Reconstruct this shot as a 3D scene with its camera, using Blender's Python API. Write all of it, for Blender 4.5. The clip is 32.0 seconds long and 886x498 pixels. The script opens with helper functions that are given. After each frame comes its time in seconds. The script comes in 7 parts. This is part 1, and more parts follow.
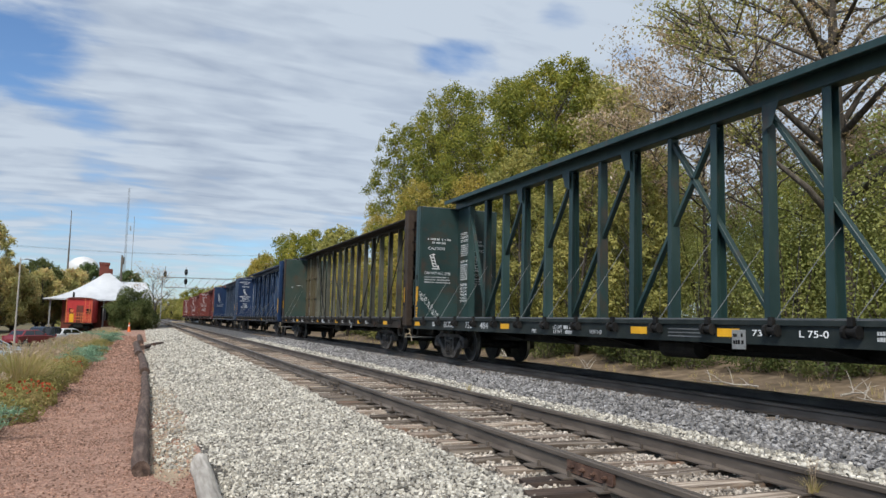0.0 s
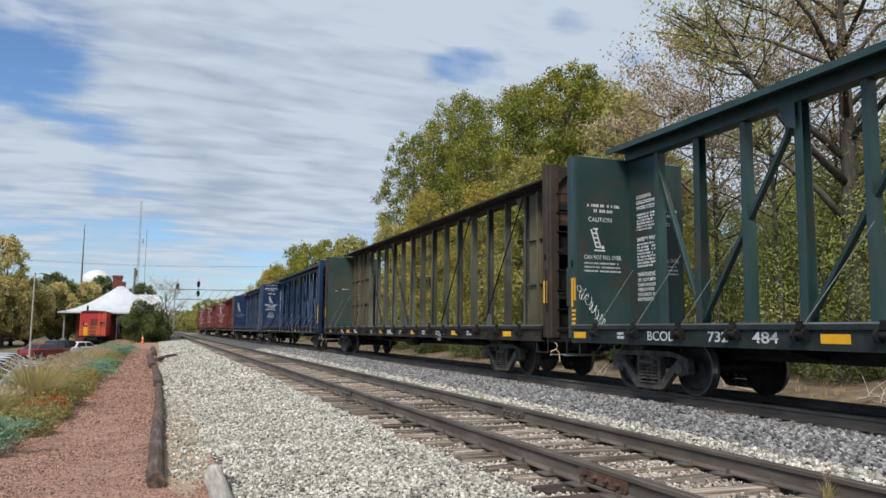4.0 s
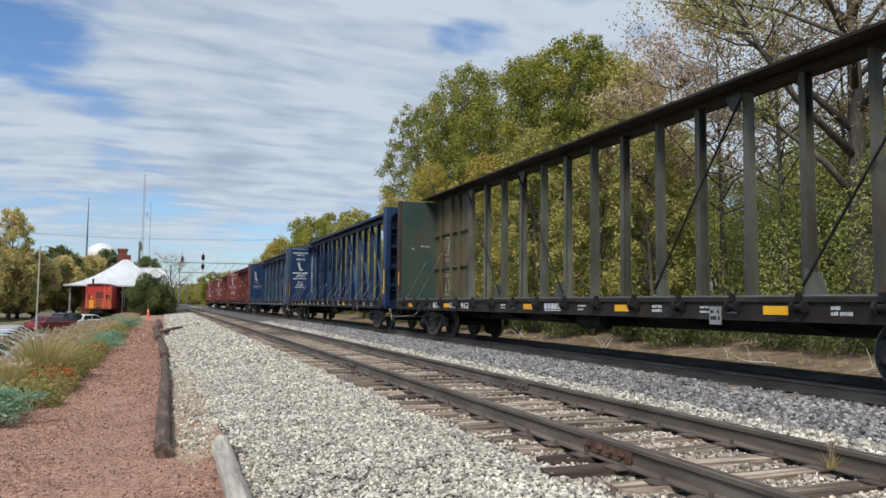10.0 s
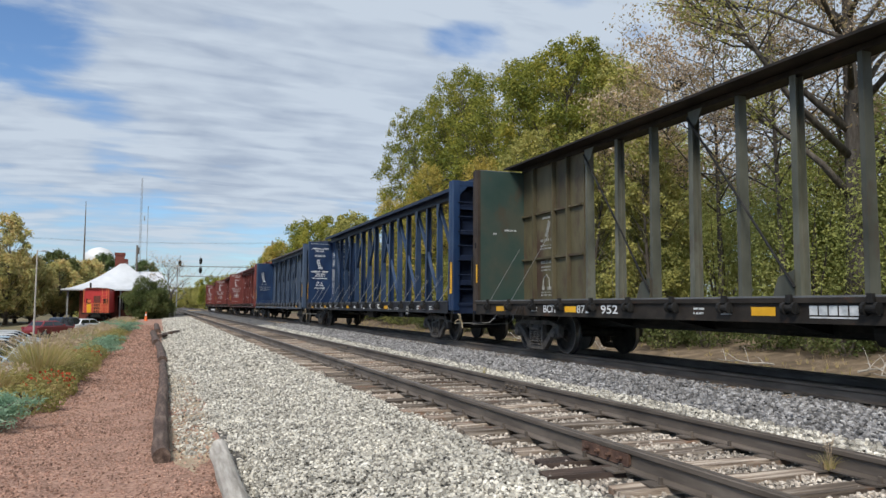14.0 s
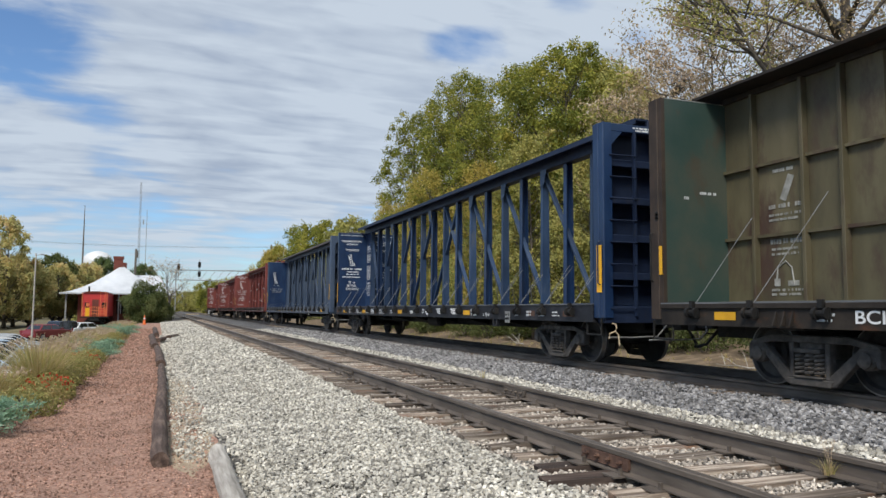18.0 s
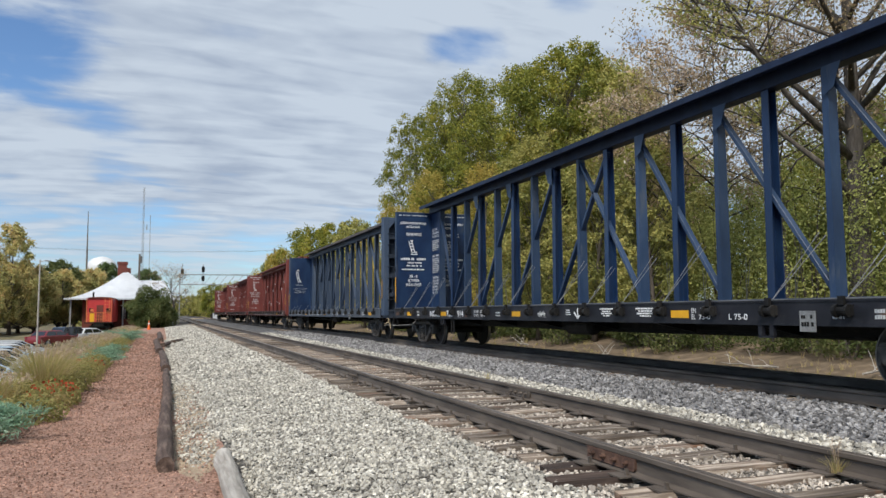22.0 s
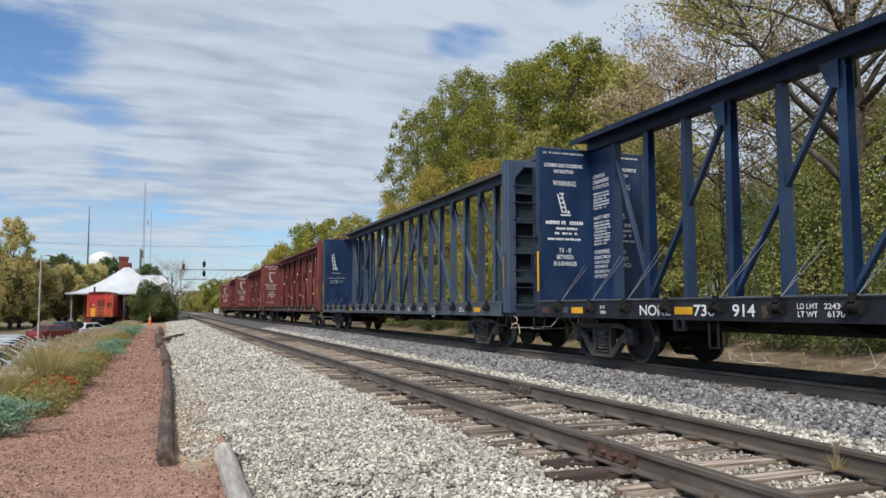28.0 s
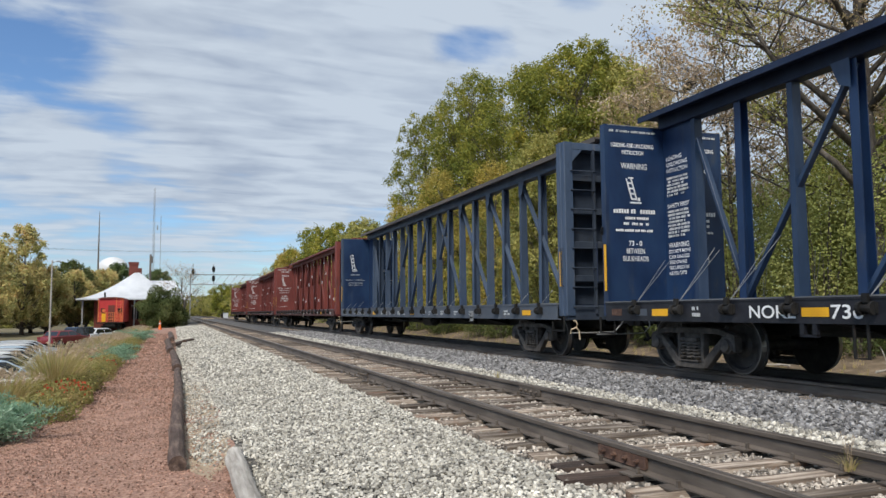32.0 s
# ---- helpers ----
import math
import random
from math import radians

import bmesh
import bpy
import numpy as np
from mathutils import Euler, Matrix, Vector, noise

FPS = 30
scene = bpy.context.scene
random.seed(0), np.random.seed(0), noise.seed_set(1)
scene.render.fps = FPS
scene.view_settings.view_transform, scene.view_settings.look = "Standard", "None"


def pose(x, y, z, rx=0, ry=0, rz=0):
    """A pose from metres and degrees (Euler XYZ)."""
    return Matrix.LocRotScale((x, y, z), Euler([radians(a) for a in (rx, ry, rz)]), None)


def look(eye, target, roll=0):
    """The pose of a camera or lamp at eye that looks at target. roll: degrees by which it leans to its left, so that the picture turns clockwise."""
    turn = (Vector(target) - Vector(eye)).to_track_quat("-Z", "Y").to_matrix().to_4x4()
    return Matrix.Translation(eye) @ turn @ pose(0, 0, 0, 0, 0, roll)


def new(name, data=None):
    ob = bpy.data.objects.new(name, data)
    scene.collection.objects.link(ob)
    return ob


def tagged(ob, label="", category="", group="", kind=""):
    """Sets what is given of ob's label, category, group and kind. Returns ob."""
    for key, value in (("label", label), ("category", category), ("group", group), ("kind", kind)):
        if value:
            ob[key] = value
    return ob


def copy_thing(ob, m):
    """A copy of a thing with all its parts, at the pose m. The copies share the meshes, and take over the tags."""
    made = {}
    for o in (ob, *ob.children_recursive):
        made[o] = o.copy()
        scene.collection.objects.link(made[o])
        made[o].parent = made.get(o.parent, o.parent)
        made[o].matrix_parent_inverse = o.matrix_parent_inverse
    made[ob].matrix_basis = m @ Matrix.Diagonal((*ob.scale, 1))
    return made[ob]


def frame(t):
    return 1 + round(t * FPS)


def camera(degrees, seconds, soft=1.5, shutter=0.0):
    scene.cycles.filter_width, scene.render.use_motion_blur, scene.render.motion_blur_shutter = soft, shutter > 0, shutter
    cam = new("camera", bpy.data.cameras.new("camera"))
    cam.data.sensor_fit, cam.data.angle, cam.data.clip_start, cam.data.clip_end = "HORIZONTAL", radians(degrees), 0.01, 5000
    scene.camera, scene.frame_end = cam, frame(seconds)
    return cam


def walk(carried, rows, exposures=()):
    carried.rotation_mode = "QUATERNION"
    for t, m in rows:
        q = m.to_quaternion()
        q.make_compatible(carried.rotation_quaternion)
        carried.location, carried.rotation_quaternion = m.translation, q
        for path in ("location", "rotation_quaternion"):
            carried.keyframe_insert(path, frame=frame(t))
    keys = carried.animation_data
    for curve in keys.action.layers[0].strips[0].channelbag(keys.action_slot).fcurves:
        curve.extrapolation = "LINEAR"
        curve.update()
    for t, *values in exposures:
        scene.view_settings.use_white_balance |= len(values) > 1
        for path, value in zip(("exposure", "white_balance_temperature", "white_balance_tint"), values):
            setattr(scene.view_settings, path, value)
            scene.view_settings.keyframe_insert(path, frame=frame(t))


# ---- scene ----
# Plan: y runs along the tracks away from the camera, x to the right, z = 0 at the head of the near rails.
cam = camera(61.0, 32.0)


def held(x, y, z, yaw, pitch, roll):
    """The hand-held camera: turned yaw degrees to the right of the tracks, tipped up by pitch, leaning by roll."""
    return pose(x, y, z, 90 + pitch, 0, -yaw) @ pose(0, 0, 0, 0, 0, roll)


PATH = [
    (0.0, held(-0.001, 0.009, 1.083, 21.552, 5.593, 1.309)),
    (0.5, held(-0.000, 0.007, 1.082, 21.477, 5.587, 1.362)),
    (1.0, held(-0.002, 0.006, 1.081, 21.360, 5.612, 1.355)),
    (1.5, held(-0.004, 0.005, 1.081, 21.193, 5.684, 1.299)),
    (2.0, held(-0.007, 0.002, 1.082, 21.004, 5.806, 1.211)),
    (2.5, held(-0.006, -0.004, 1.082, 20.847, 5.952, 1.073)),
    (3.0, held(-0.003, -0.013, 1.083, 20.760, 6.096, 0.879)),
    (3.5, held(-0.002, -0.026, 1.087, 20.734, 6.230, 0.651)),
    (5.5, held(-0.001, -0.018, 1.085, 20.692, 6.096, 0.495)),
    (6.0, held(-0.000, -0.015, 1.084, 20.687, 5.847, 0.473)),
    (6.5, held(0.001, -0.013, 1.084, 20.654, 5.568, 0.452)),
    (7.0, held(0.000, -0.009, 1.082, 20.591, 5.289, 0.464)),
    (7.5, held(-0.000, -0.003, 1.081, 20.490, 5.021, 0.483)),
    (8.0, held(-0.002, 0.002, 1.080, 20.386, 4.780, 0.475)),
    (8.5, held(-0.003, 0.006, 1.080, 20.329, 4.581, 0.477)),
    (9.0, held(-0.004, 0.007, 1.079, 20.333, 4.414, 0.500)),
    (9.5, held(-0.004, 0.004, 1.078, 20.378, 4.271, 0.519)),
    (10.0, held(-0.003, 0.002, 1.077, 20.436, 4.169, 0.565)),
    (10.5, held(-0.005, 0.005, 1.077, 20.477, 4.119, 0.644)),
    (11.0, held(-0.006, 0.009, 1.079, 20.479, 4.108, 0.681)),
    (11.5, held(-0.005, 0.011, 1.080, 20.454, 4.125, 0.665)),
    (12.0, held(-0.004, 0.004, 1.080, 20.436, 4.160, 0.607)),
    (12.5, held(-0.004, -0.004, 1.081, 20.446, 4.197, 0.502)),
    (13.0, held(-0.003, -0.009, 1.082, 20.488, 4.243, 0.386)),
    (13.5, held(0.000, -0.008, 1.083, 20.547, 4.298, 0.298)),
    (14.0, held(-0.000, -0.006, 1.084, 20.600, 4.348, 0.269)),
    (14.5, held(-0.004, -0.007, 1.086, 20.640, 4.386, 0.276)),
    (16.5, held(-0.005, -0.005, 1.084, 20.931, 4.448, 0.146)),
    (17.0, held(-0.003, -0.001, 1.082, 20.879, 4.513, 0.241)),
    (17.5, held(-0.003, 0.001, 1.082, 20.791, 4.595, 0.332)),
    (18.0, held(-0.007, -0.002, 1.085, 20.683, 4.679, 0.385)),
    (18.5, held(-0.007, -0.002, 1.089, 20.618, 4.755, 0.364)),
    (19.0, held(-0.002, -0.003, 1.091, 20.619, 4.815, 0.271)),
    (19.5, held(0.002, -0.006, 1.090, 20.653, 4.851, 0.159)),
    (20.0, held(0.001, -0.004, 1.086, 20.659, 4.865, 0.070)),
    (20.5, held(-0.001, -0.000, 1.085, 20.609, 4.856, -0.003)),
    (21.0, held(-0.001, -0.001, 1.085, 20.530, 4.839, -0.101)),
    (21.5, held(-0.001, -0.000, 1.085, 20.468, 4.825, -0.220)),
    (22.0, held(-0.002, 0.004, 1.085, 20.438, 4.795, -0.289)),
    (22.5, held(-0.002, 0.010, 1.083, 20.436, 4.723, -0.260)),
    (23.0, held(-0.003, 0.015, 1.080, 20.449, 4.605, -0.150)),
    (23.5, held(-0.003, 0.017, 1.078, 20.450, 4.454, -0.033)),
    (24.0, held(-0.002, 0.018, 1.077, 20.431, 4.301, 0.053)),
    (24.5, held(-0.003, 0.018, 1.077, 20.397, 4.183, 0.096)),
    (25.0, held(-0.006, 0.014, 1.077, 20.370, 4.112, 0.095)),
    (25.5, held(-0.009, 0.013, 1.076, 20.370, 4.077, 0.102)),
    (27.5, held(-0.004, 0.014, 1.082, 20.459, 4.356, -0.015)),
    (28.0, held(-0.003, 0.008, 1.081, 20.368, 4.485, -0.089)),
    (28.5, held(-0.003, 0.002, 1.082, 20.263, 4.599, -0.159)),
    (29.0, held(-0.004, -0.002, 1.083, 20.163, 4.700, -0.231)),
    (29.5, held(-0.006, 0.000, 1.082, 20.094, 4.775, -0.291)),
    (30.0, held(-0.007, 0.008, 1.079, 20.048, 4.816, -0.317)),
    (30.5, held(-0.004, 0.012, 1.077, 19.996, 4.815, -0.339)),
    (31.0, held(-0.003, 0.009, 1.078, 19.927, 4.784, -0.384)),
    (31.5, held(-0.005, 0.005, 1.080, 19.837, 4.757, -0.418)),
    (32.0, held(-0.005, 0.006, 1.080, 19.721, 4.741, -0.446)),
]
walk(cam, PATH)

# how far up the line the train still is, in metres, against its place at the end
ROLL = [
    (0.0, 57.66), (1.0, 55.40), (2.0, 53.17), (3.0, 50.95), (3.5, 49.89), (5.5, 45.78), (6.0, 44.78), (7.0, 42.84),
    (8.0, 40.88), (9.0, 39.02), (10.0, 37.21), (11.0, 35.43), (12.0, 33.69), (13.0, 31.89), (14.0, 30.00), (14.5, 29.05),
    (16.5, 25.15), (17.0, 24.16), (18.0, 22.16), (19.0, 20.14), (20.0, 17.96), (21.0, 15.68), (22.0, 13.36), (23.0, 11.23),
    (24.0, 9.03), (25.0, 6.73), (25.5, 5.71), (27.5, 2.92), (28.0, 2.42), (28.5, 1.97), (29.0, 1.55), (29.5, 1.16),
    (30.0, 0.85), (30.5, 0.58), (31.0, 0.32), (31.5, 0.14), (32.0, -0.00),
]

# ---------------------------------------------------------------- world and sun
SUN_DIR = Vector((-0.44, -0.50, 0.75)).normalized()      # towards the sun
world = bpy.data.worlds.new("sky")
scene.world = world
world.use_nodes = True


def node(tree, kind, **values):
    n = tree.nodes.new(kind)
    for key, value in values.items():
        if key in n.inputs:
            n.inputs[key].default_value = value
    return n


def build_sky():
    t = world.node_tree
    t.nodes.clear()
    out = t.nodes.new("ShaderNodeOutputWorld")
    sky = t.nodes.new("ShaderNodeTexSky")
    sky.sky_type, sky.sun_disc = "NISHITA", False
    sky.sun_elevation = math.asin(SUN_DIR.z)
    sky.sun_rotation = math.atan2(SUN_DIR.x, SUN_DIR.y)
    sky.air_density, sky.dust_density, sky.ozone_density = 1.0, 0.6, 2.0
    co = t.nodes.new("ShaderNodeTexCoord")
    sep = t.nodes.new("ShaderNodeSeparateXYZ")
    t.links.new(co.outputs["Generated"], sep.inputs[0])

    def m(op, a, b=None, clamp=False):
        n = t.nodes.new("ShaderNodeMath")
        n.operation, n.use_clamp = op, clamp
        for i, v in enumerate((a, b)):
            if v is None:
                continue
            if isinstance(v, (int, float)):
                n.inputs[i].default_value = v
            else:
                t.links.new(v, n.inputs[i])
        return n.outputs[0]

    X, Y, Z = sep.outputs
    h = m("ADD", m("MAXIMUM", Z, 0.0), 0.14)
    u, v = m("DIVIDE", X, h), m("DIVIDE", Y, h)
    vec = t.nodes.new("ShaderNodeCombineXYZ")
    t.links.new(u, vec.inputs[0])
    t.links.new(v, vec.inputs[1])

    def cloud(rot, scale, kind_scale, detail, rough, dist=0.0):
        mp = t.nodes.new("ShaderNodeMapping")
        mp.inputs["Rotation"].default_value = (0, 0, rot)
        mp.inputs["Scale"].default_value = scale
        t.links.new(vec.outputs[0], mp.inputs[0])
        n = node(t, "ShaderNodeTexNoise", Scale=kind_scale, Detail=detail, Roughness=rough, Distortion=dist)
        t.links.new(mp.outputs[0], n.inputs["Vector"])
        return n.outputs["Fac"]

    def ramp(value, lo, hi, to=1.0):
        n = t.nodes.new("ShaderNodeMapRange")
        n.interpolation_type = "SMOOTHSTEP"
        n.inputs["From Min"].default_value, n.inputs["From Max"].default_value, n.inputs["To Max"].default_value = lo, hi, to
        t.links.new(value, n.inputs[0])
        return n.outputs[0]

    rolls = cloud(radians(-13), (1.0, 1.5, 1), 1.35, 3.0, 0.48, 0.35)      # long rolls of cloud
    puffs = cloud(radians(-9), (2.3, 2.7, 1), 1.8, 5.0, 0.52, 0.3)
    rows = cloud(radians(-16), (1.0, 3.1, 1), 3.1, 3.0, 0.45, 0.5)
    broad = cloud(radians(25), (0.55, 0.75, 1), 0.8, 3.0, 0.5)

    def region(way, wide, soft, flat=1.7):
        """1 round a direction of the sky, 0 farther off; wider than high, with a ragged edge."""
        dx, dy, dz = (m("SUBTRACT", c, w) for c, w in zip((X, Y, Z), way))
        far = m("SQRT", m("ADD", m("ADD", m("MULTIPLY", dx, dx), m("MULTIPLY", dy, dy)), m("MULTIPLY", m("MULTIPLY", dz, dz), flat * flat)))
        far = m("ADD", far, m("MULTIPLY", m("ADD", puffs, -0.5), 0.9 * wide))
        return m("SUBTRACT", 1.0, ramp(far, wide - soft, wide + soft))

    bank = m("MULTIPLY", ramp(m("ADD", X, m("MULTIPLY", m("ADD", broad, -0.5), 0.6)), -0.42, 0.10), ramp(m("ADD", Z, m("MULTIPLY", m("ADD", rolls, -0.5), 0.10)), 0.085, 0.185))
    d = m("ADD", m("MULTIPLY", bank, 0.33), m("ADD", m("MULTIPLY", rolls, 0.50), m("ADD", m("MULTIPLY", puffs, 0.42), m("ADD", m("MULTIPLY", rows, 0.28), m("MULTIPLY", broad, 0.10)))))
    for way, wide, soft, much in (((-0.140, 0.946, 0.298), 0.075, 0.07, -0.24), ((0.36, 0.865, 0.345), 0.050, 0.045, -0.36), ((0.47, 0.80, 0.385), 0.035, 0.03, -0.30), ((-0.27, 0.90, 0.335), 0.16, 0.10, -0.11), ((0.54, 0.77, 0.345), 0.03, 0.025, -0.35),
                                  ((0.09, 0.935, 0.345), 0.05, 0.05, -0.18), ((-0.155, 0.968, 0.197), 0.055, 0.05, 0.12), ((-0.05, 0.975, 0.215), 0.07, 0.06, -0.16), ((-0.05, 0.99, 0.13), 0.16, 0.10, 0.07), ((0.10, 0.955, 0.27), 0.12, 0.08, 0.10)):
        d = m("ADD", d, m("MULTIPLY", region(way, wide, soft), much))
    amount = ramp(d, 0.52, 0.86, 0.96)
    shade = t.nodes.new("ShaderNodeValToRGB")
    shade.color_ramp.elements[0].position, shade.color_ramp.elements[0].color = 0.38, (0.385, 0.455, 0.570, 1)
    shade.color_ramp.elements[1].position, shade.color_ramp.elements[1].color = 0.56, (0.582, 0.660, 0.756, 1)
    t.links.new(m("ADD", m("MULTIPLY", rows, 0.40), m("ADD", m("MULTIPLY", rolls, 0.30), m("ADD", m("MULTIPLY", puffs, 0.30), m("MULTIPLY", region((0.50, 0.79, 0.33), 0.22, 0.15, 1.0), 0.045)))), shade.inputs[0])
    blue = t.nodes.new("ShaderNodeMix")
    blue.data_type, blue.blend_type = "RGBA", "MULTIPLY"
    blue.inputs["Factor"].default_value = 1.0
    t.links.new(sky.outputs[0], blue.inputs["A"])
    blue.inputs["B"].default_value = (0.094, 0.115, 0.138, 1)
    mix = t.nodes.new("ShaderNodeMix")
    mix.data_type = "RGBA"
    t.links.new(amount, mix.inputs["Factor"])
    t.links.new(blue.outputs["Result"], mix.inputs["A"])
    t.links.new(shade.outputs[0], mix.inputs["B"])
    bg = t.nodes.new("ShaderNodeBackground")
    bg.inputs["Strength"].default_value = 1.0
    t.links.new(mix.outputs["Result"], bg.inputs[0])
    t.links.new(bg.outputs[0], out.inputs[0])


build_sky()
sun = new("sun", bpy.data.lights.new("sun", "SUN"))
sun.data.energy, sun.data.angle, sun.data.color = 3.9, radians(18), (1.0, 0.94, 0.84)
sun.matrix_world = look(SUN_DIR * 100, (0, 0, 0))
scene.view_settings.exposure = 0.0


# ---------------------------------------------------------------- materials
def mat(name, cols, scale=4.0, detail=6.0, rough=0.8, metal=0.0, bump=0.2, bump_scale=None, stretch=(1, 1, 1), wear=None, rand=0.0,
        island=0.0, spec=0.5, dist=0.0, translucent=0.0):
    """cols: two to four colours over a noise; wear: (colour, how much 0..1, scale, stretch); rand / island: how far each object / each loose
    piece is lighter or darker."""
    ma = bpy.data.materials.new(name)
    ma.use_nodes = True
    t = ma.node_tree
    bsdf = t.nodes["Principled BSDF"]
    co = t.nodes.new("ShaderNodeTexCoord")
    mp = t.nodes.new("ShaderNodeMapping")
    mp.inputs["Scale"].default_value = stretch
    shift = t.nodes.new("ShaderNodeVectorMath")      # no two objects carry the same grain
    shift.operation = "MULTIPLY_ADD"
    info = t.nodes.new("ShaderNodeObjectInfo")
    t.links.new(info.outputs["Random"], shift.inputs[0])
    shift.inputs[1].default_value = (31.0, 17.0, 23.0)
    t.links.new(co.outputs["Object"], shift.inputs[2])
    place = shift.outputs[0]
    t.links.new(place, mp.inputs[0])
    n = node(t, "ShaderNodeTexNoise", Scale=scale, Detail=detail, Roughness=0.6, Distortion=dist)
    t.links.new(mp.outputs[0], n.inputs["Vector"])
    ramp = t.nodes.new("ShaderNodeValToRGB")
    els = ramp.color_ramp.elements
    while len(els) < len(cols):
        els.new(0.5)
    for i, c in enumerate(cols):
        els[i].position = 0.3 + 0.4 * i / max(1, len(cols) - 1)
        els[i].color = (*c, 1)
    t.links.new(n.outputs["Fac"], ramp.inputs[0])
    colour = ramp.outputs[0]

    def mixed(kind, fac, a, b):
        x = t.nodes.new("ShaderNodeMix")
        x.data_type, x.blend_type = "RGBA", kind
        for sock, v in ((x.inputs["Factor"], fac), (x.inputs["A"], a), (x.inputs["B"], b)):
            if isinstance(v, (int, float)):
                sock.default_value = v
            elif isinstance(v, tuple):
                sock.default_value = (*v, 1)
            else:
                t.links.new(v, sock)
        return x.outputs["Result"]

    # slow variation over the whole surface
    big = node(t, "ShaderNodeTexNoise", Scale=scale * 0.13, Detail=3.0, Roughness=0.5)
    t.links.new(place, big.inputs["Vector"])
    br = t.nodes.new("ShaderNodeMapRange")
    br.inputs["From Min"].default_value, br.inputs["From Max"].default_value = 0.3, 0.7
    br.inputs["To Min"].default_value, br.inputs["To Max"].default_value = 0.78, 1.18
    t.links.new(big.outputs["Fac"], br.inputs[0])
    grey = t.nodes.new("ShaderNodeCombineColor")
    for i in range(3):
        t.links.new(br.outputs[0], grey.inputs[i])
    colour = mixed("MULTIPLY", 1.0, colour, grey.outputs[0])
    if wear:
        wc, amount, ws, wst = wear
        wmp = t.nodes.new("ShaderNodeMapping")
        wmp.inputs["Scale"].default_value = wst
        t.links.new(place, wmp.inputs[0])
        wn = node(t, "ShaderNodeTexNoise", Scale=ws, Detail=8.0, Roughness=0.68)
        t.links.new(wmp.outputs[0], wn.inputs["Vector"])
        wr = t.nodes.new("ShaderNodeMapRange")
        wr.inputs["From Min"].default_value, wr.inputs["From Max"].default_value = 0.70 - 0.3 * amount, 0.86 - 0.3 * amount
        t.links.new(wn.outputs["Fac"], wr.inputs[0])
        colour = mixed("MIX", wr.outputs[0], colour, wc)
    if rand or island:
        if island:
            g = t.nodes.new("ShaderNodeNewGeometry")
            src, k = g.outputs["Random Per Island"], island
        else:
            g = t.nodes.new("ShaderNodeObjectInfo")
            src, k = g.outputs["Random"], rand
        rr = t.nodes.new("ShaderNodeMapRange")
        rr.inputs["To Min"].default_value, rr.inputs["To Max"].default_value = 1 - k, 1 + k
        t.links.new(src, rr.inputs[0])
        g2 = t.nodes.new("ShaderNodeCombineColor")
        for i in range(3):
            t.links.new(rr.outputs[0], g2.inputs[i])
        colour = mixed("MULTIPLY", 1.0, colour, g2.outputs[0])
    t.links.new(colour, bsdf.inputs["Base Color"])
    bsdf.inputs["Roughness"].default_value = rough
    bsdf.inputs["Metallic"].default_value = metal
    bsdf.inputs["Specular IOR Level"].default_value = spec
    if bump:
        bn = node(t, "ShaderNodeTexNoise", Scale=bump_scale or scale * 4, Detail=8.0, Roughness=0.65)
        t.links.new(mp.outputs[0], bn.inputs["Vector"])
        bp = node(t, "ShaderNodeBump", Strength=bump, Distance=0.02)
        t.links.new(bn.outputs["Fac"], bp.inputs["Height"])
        t.links.new(bp.outputs[0], bsdf.inputs["Normal"])
    if translucent:
        tr = t.nodes.new("ShaderNodeBsdfTranslucent")
        t.links.new(colour, tr.inputs[0])
        ms = t.nodes.new("ShaderNodeMixShader")
        ms.inputs[0].default_value = translucent
        t.links.new(bsdf.outputs[0], ms.inputs[1])
        t.links.new(tr.outputs[0], ms.inputs[2])
        t.links.new(ms.outputs[0], t.nodes["Material Output"].inputs[0])
    return ma


def leaf_mat(name, cols):
    """Leaves: every loose leaf takes one of the colours."""
    ma = bpy.data.materials.new(name)
    ma.use_nodes = True
    t = ma.node_tree
    bsdf = t.nodes["Principled BSDF"]
    g = t.nodes.new("ShaderNodeNewGeometry")
    co = t.nodes.new("ShaderNodeTexCoord")
    n = node(t, "ShaderNodeTexNoise", Scale=0.45, Detail=3.0)
    t.links.new(co.outputs["Object"], n.inputs["Vector"])
    add = t.nodes.new("ShaderNodeMath")
    add.operation = "MULTIPLY_ADD"
    t.links.new(n.outputs["Fac"], add.inputs[0])
    add.inputs[1].default_value = 1.5
    half = t.nodes.new("ShaderNodeMath")
    half.operation = "MULTIPLY_ADD"
    t.links.new(g.outputs["Random Per Island"], half.inputs[0])
    half.inputs[1].default_value, half.inputs[2].default_value = 0.55, -0.52
    t.links.new(half.outputs[0], add.inputs[2])
    ramp = t.nodes.new("ShaderNodeValToRGB")
    els = ramp.color_ramp.elements
    while len(els) < len(cols):
        els.new(0.5)
    for i, c in enumerate(cols):
        els[i].position, els[i].color = i / (len(cols) - 1), (*c, 1)
    t.links.new(add.outputs[0], ramp.inputs[0])
    t.links.new(ramp.outputs[0], bsdf.inputs["Base Color"])
    bsdf.inputs["Roughness"].default_value = 0.6
    bsdf.inputs["Specular IOR Level"].default_value = 0.15
    tr = t.nodes.new("ShaderNodeBsdfTranslucent")
    t.links.new(ramp.outputs[0], tr.inputs[0])
    ms = t.nodes.new("ShaderNodeMixShader")
    ms.inputs[0].default_value = 0.38
    t.links.new(bsdf.outputs[0], ms.inputs[1])
    t.links.new(tr.outputs[0], ms.inputs[2])
    t.links.new(ms.outputs[0], t.nodes["Material Output"].inputs[0])
    return ma


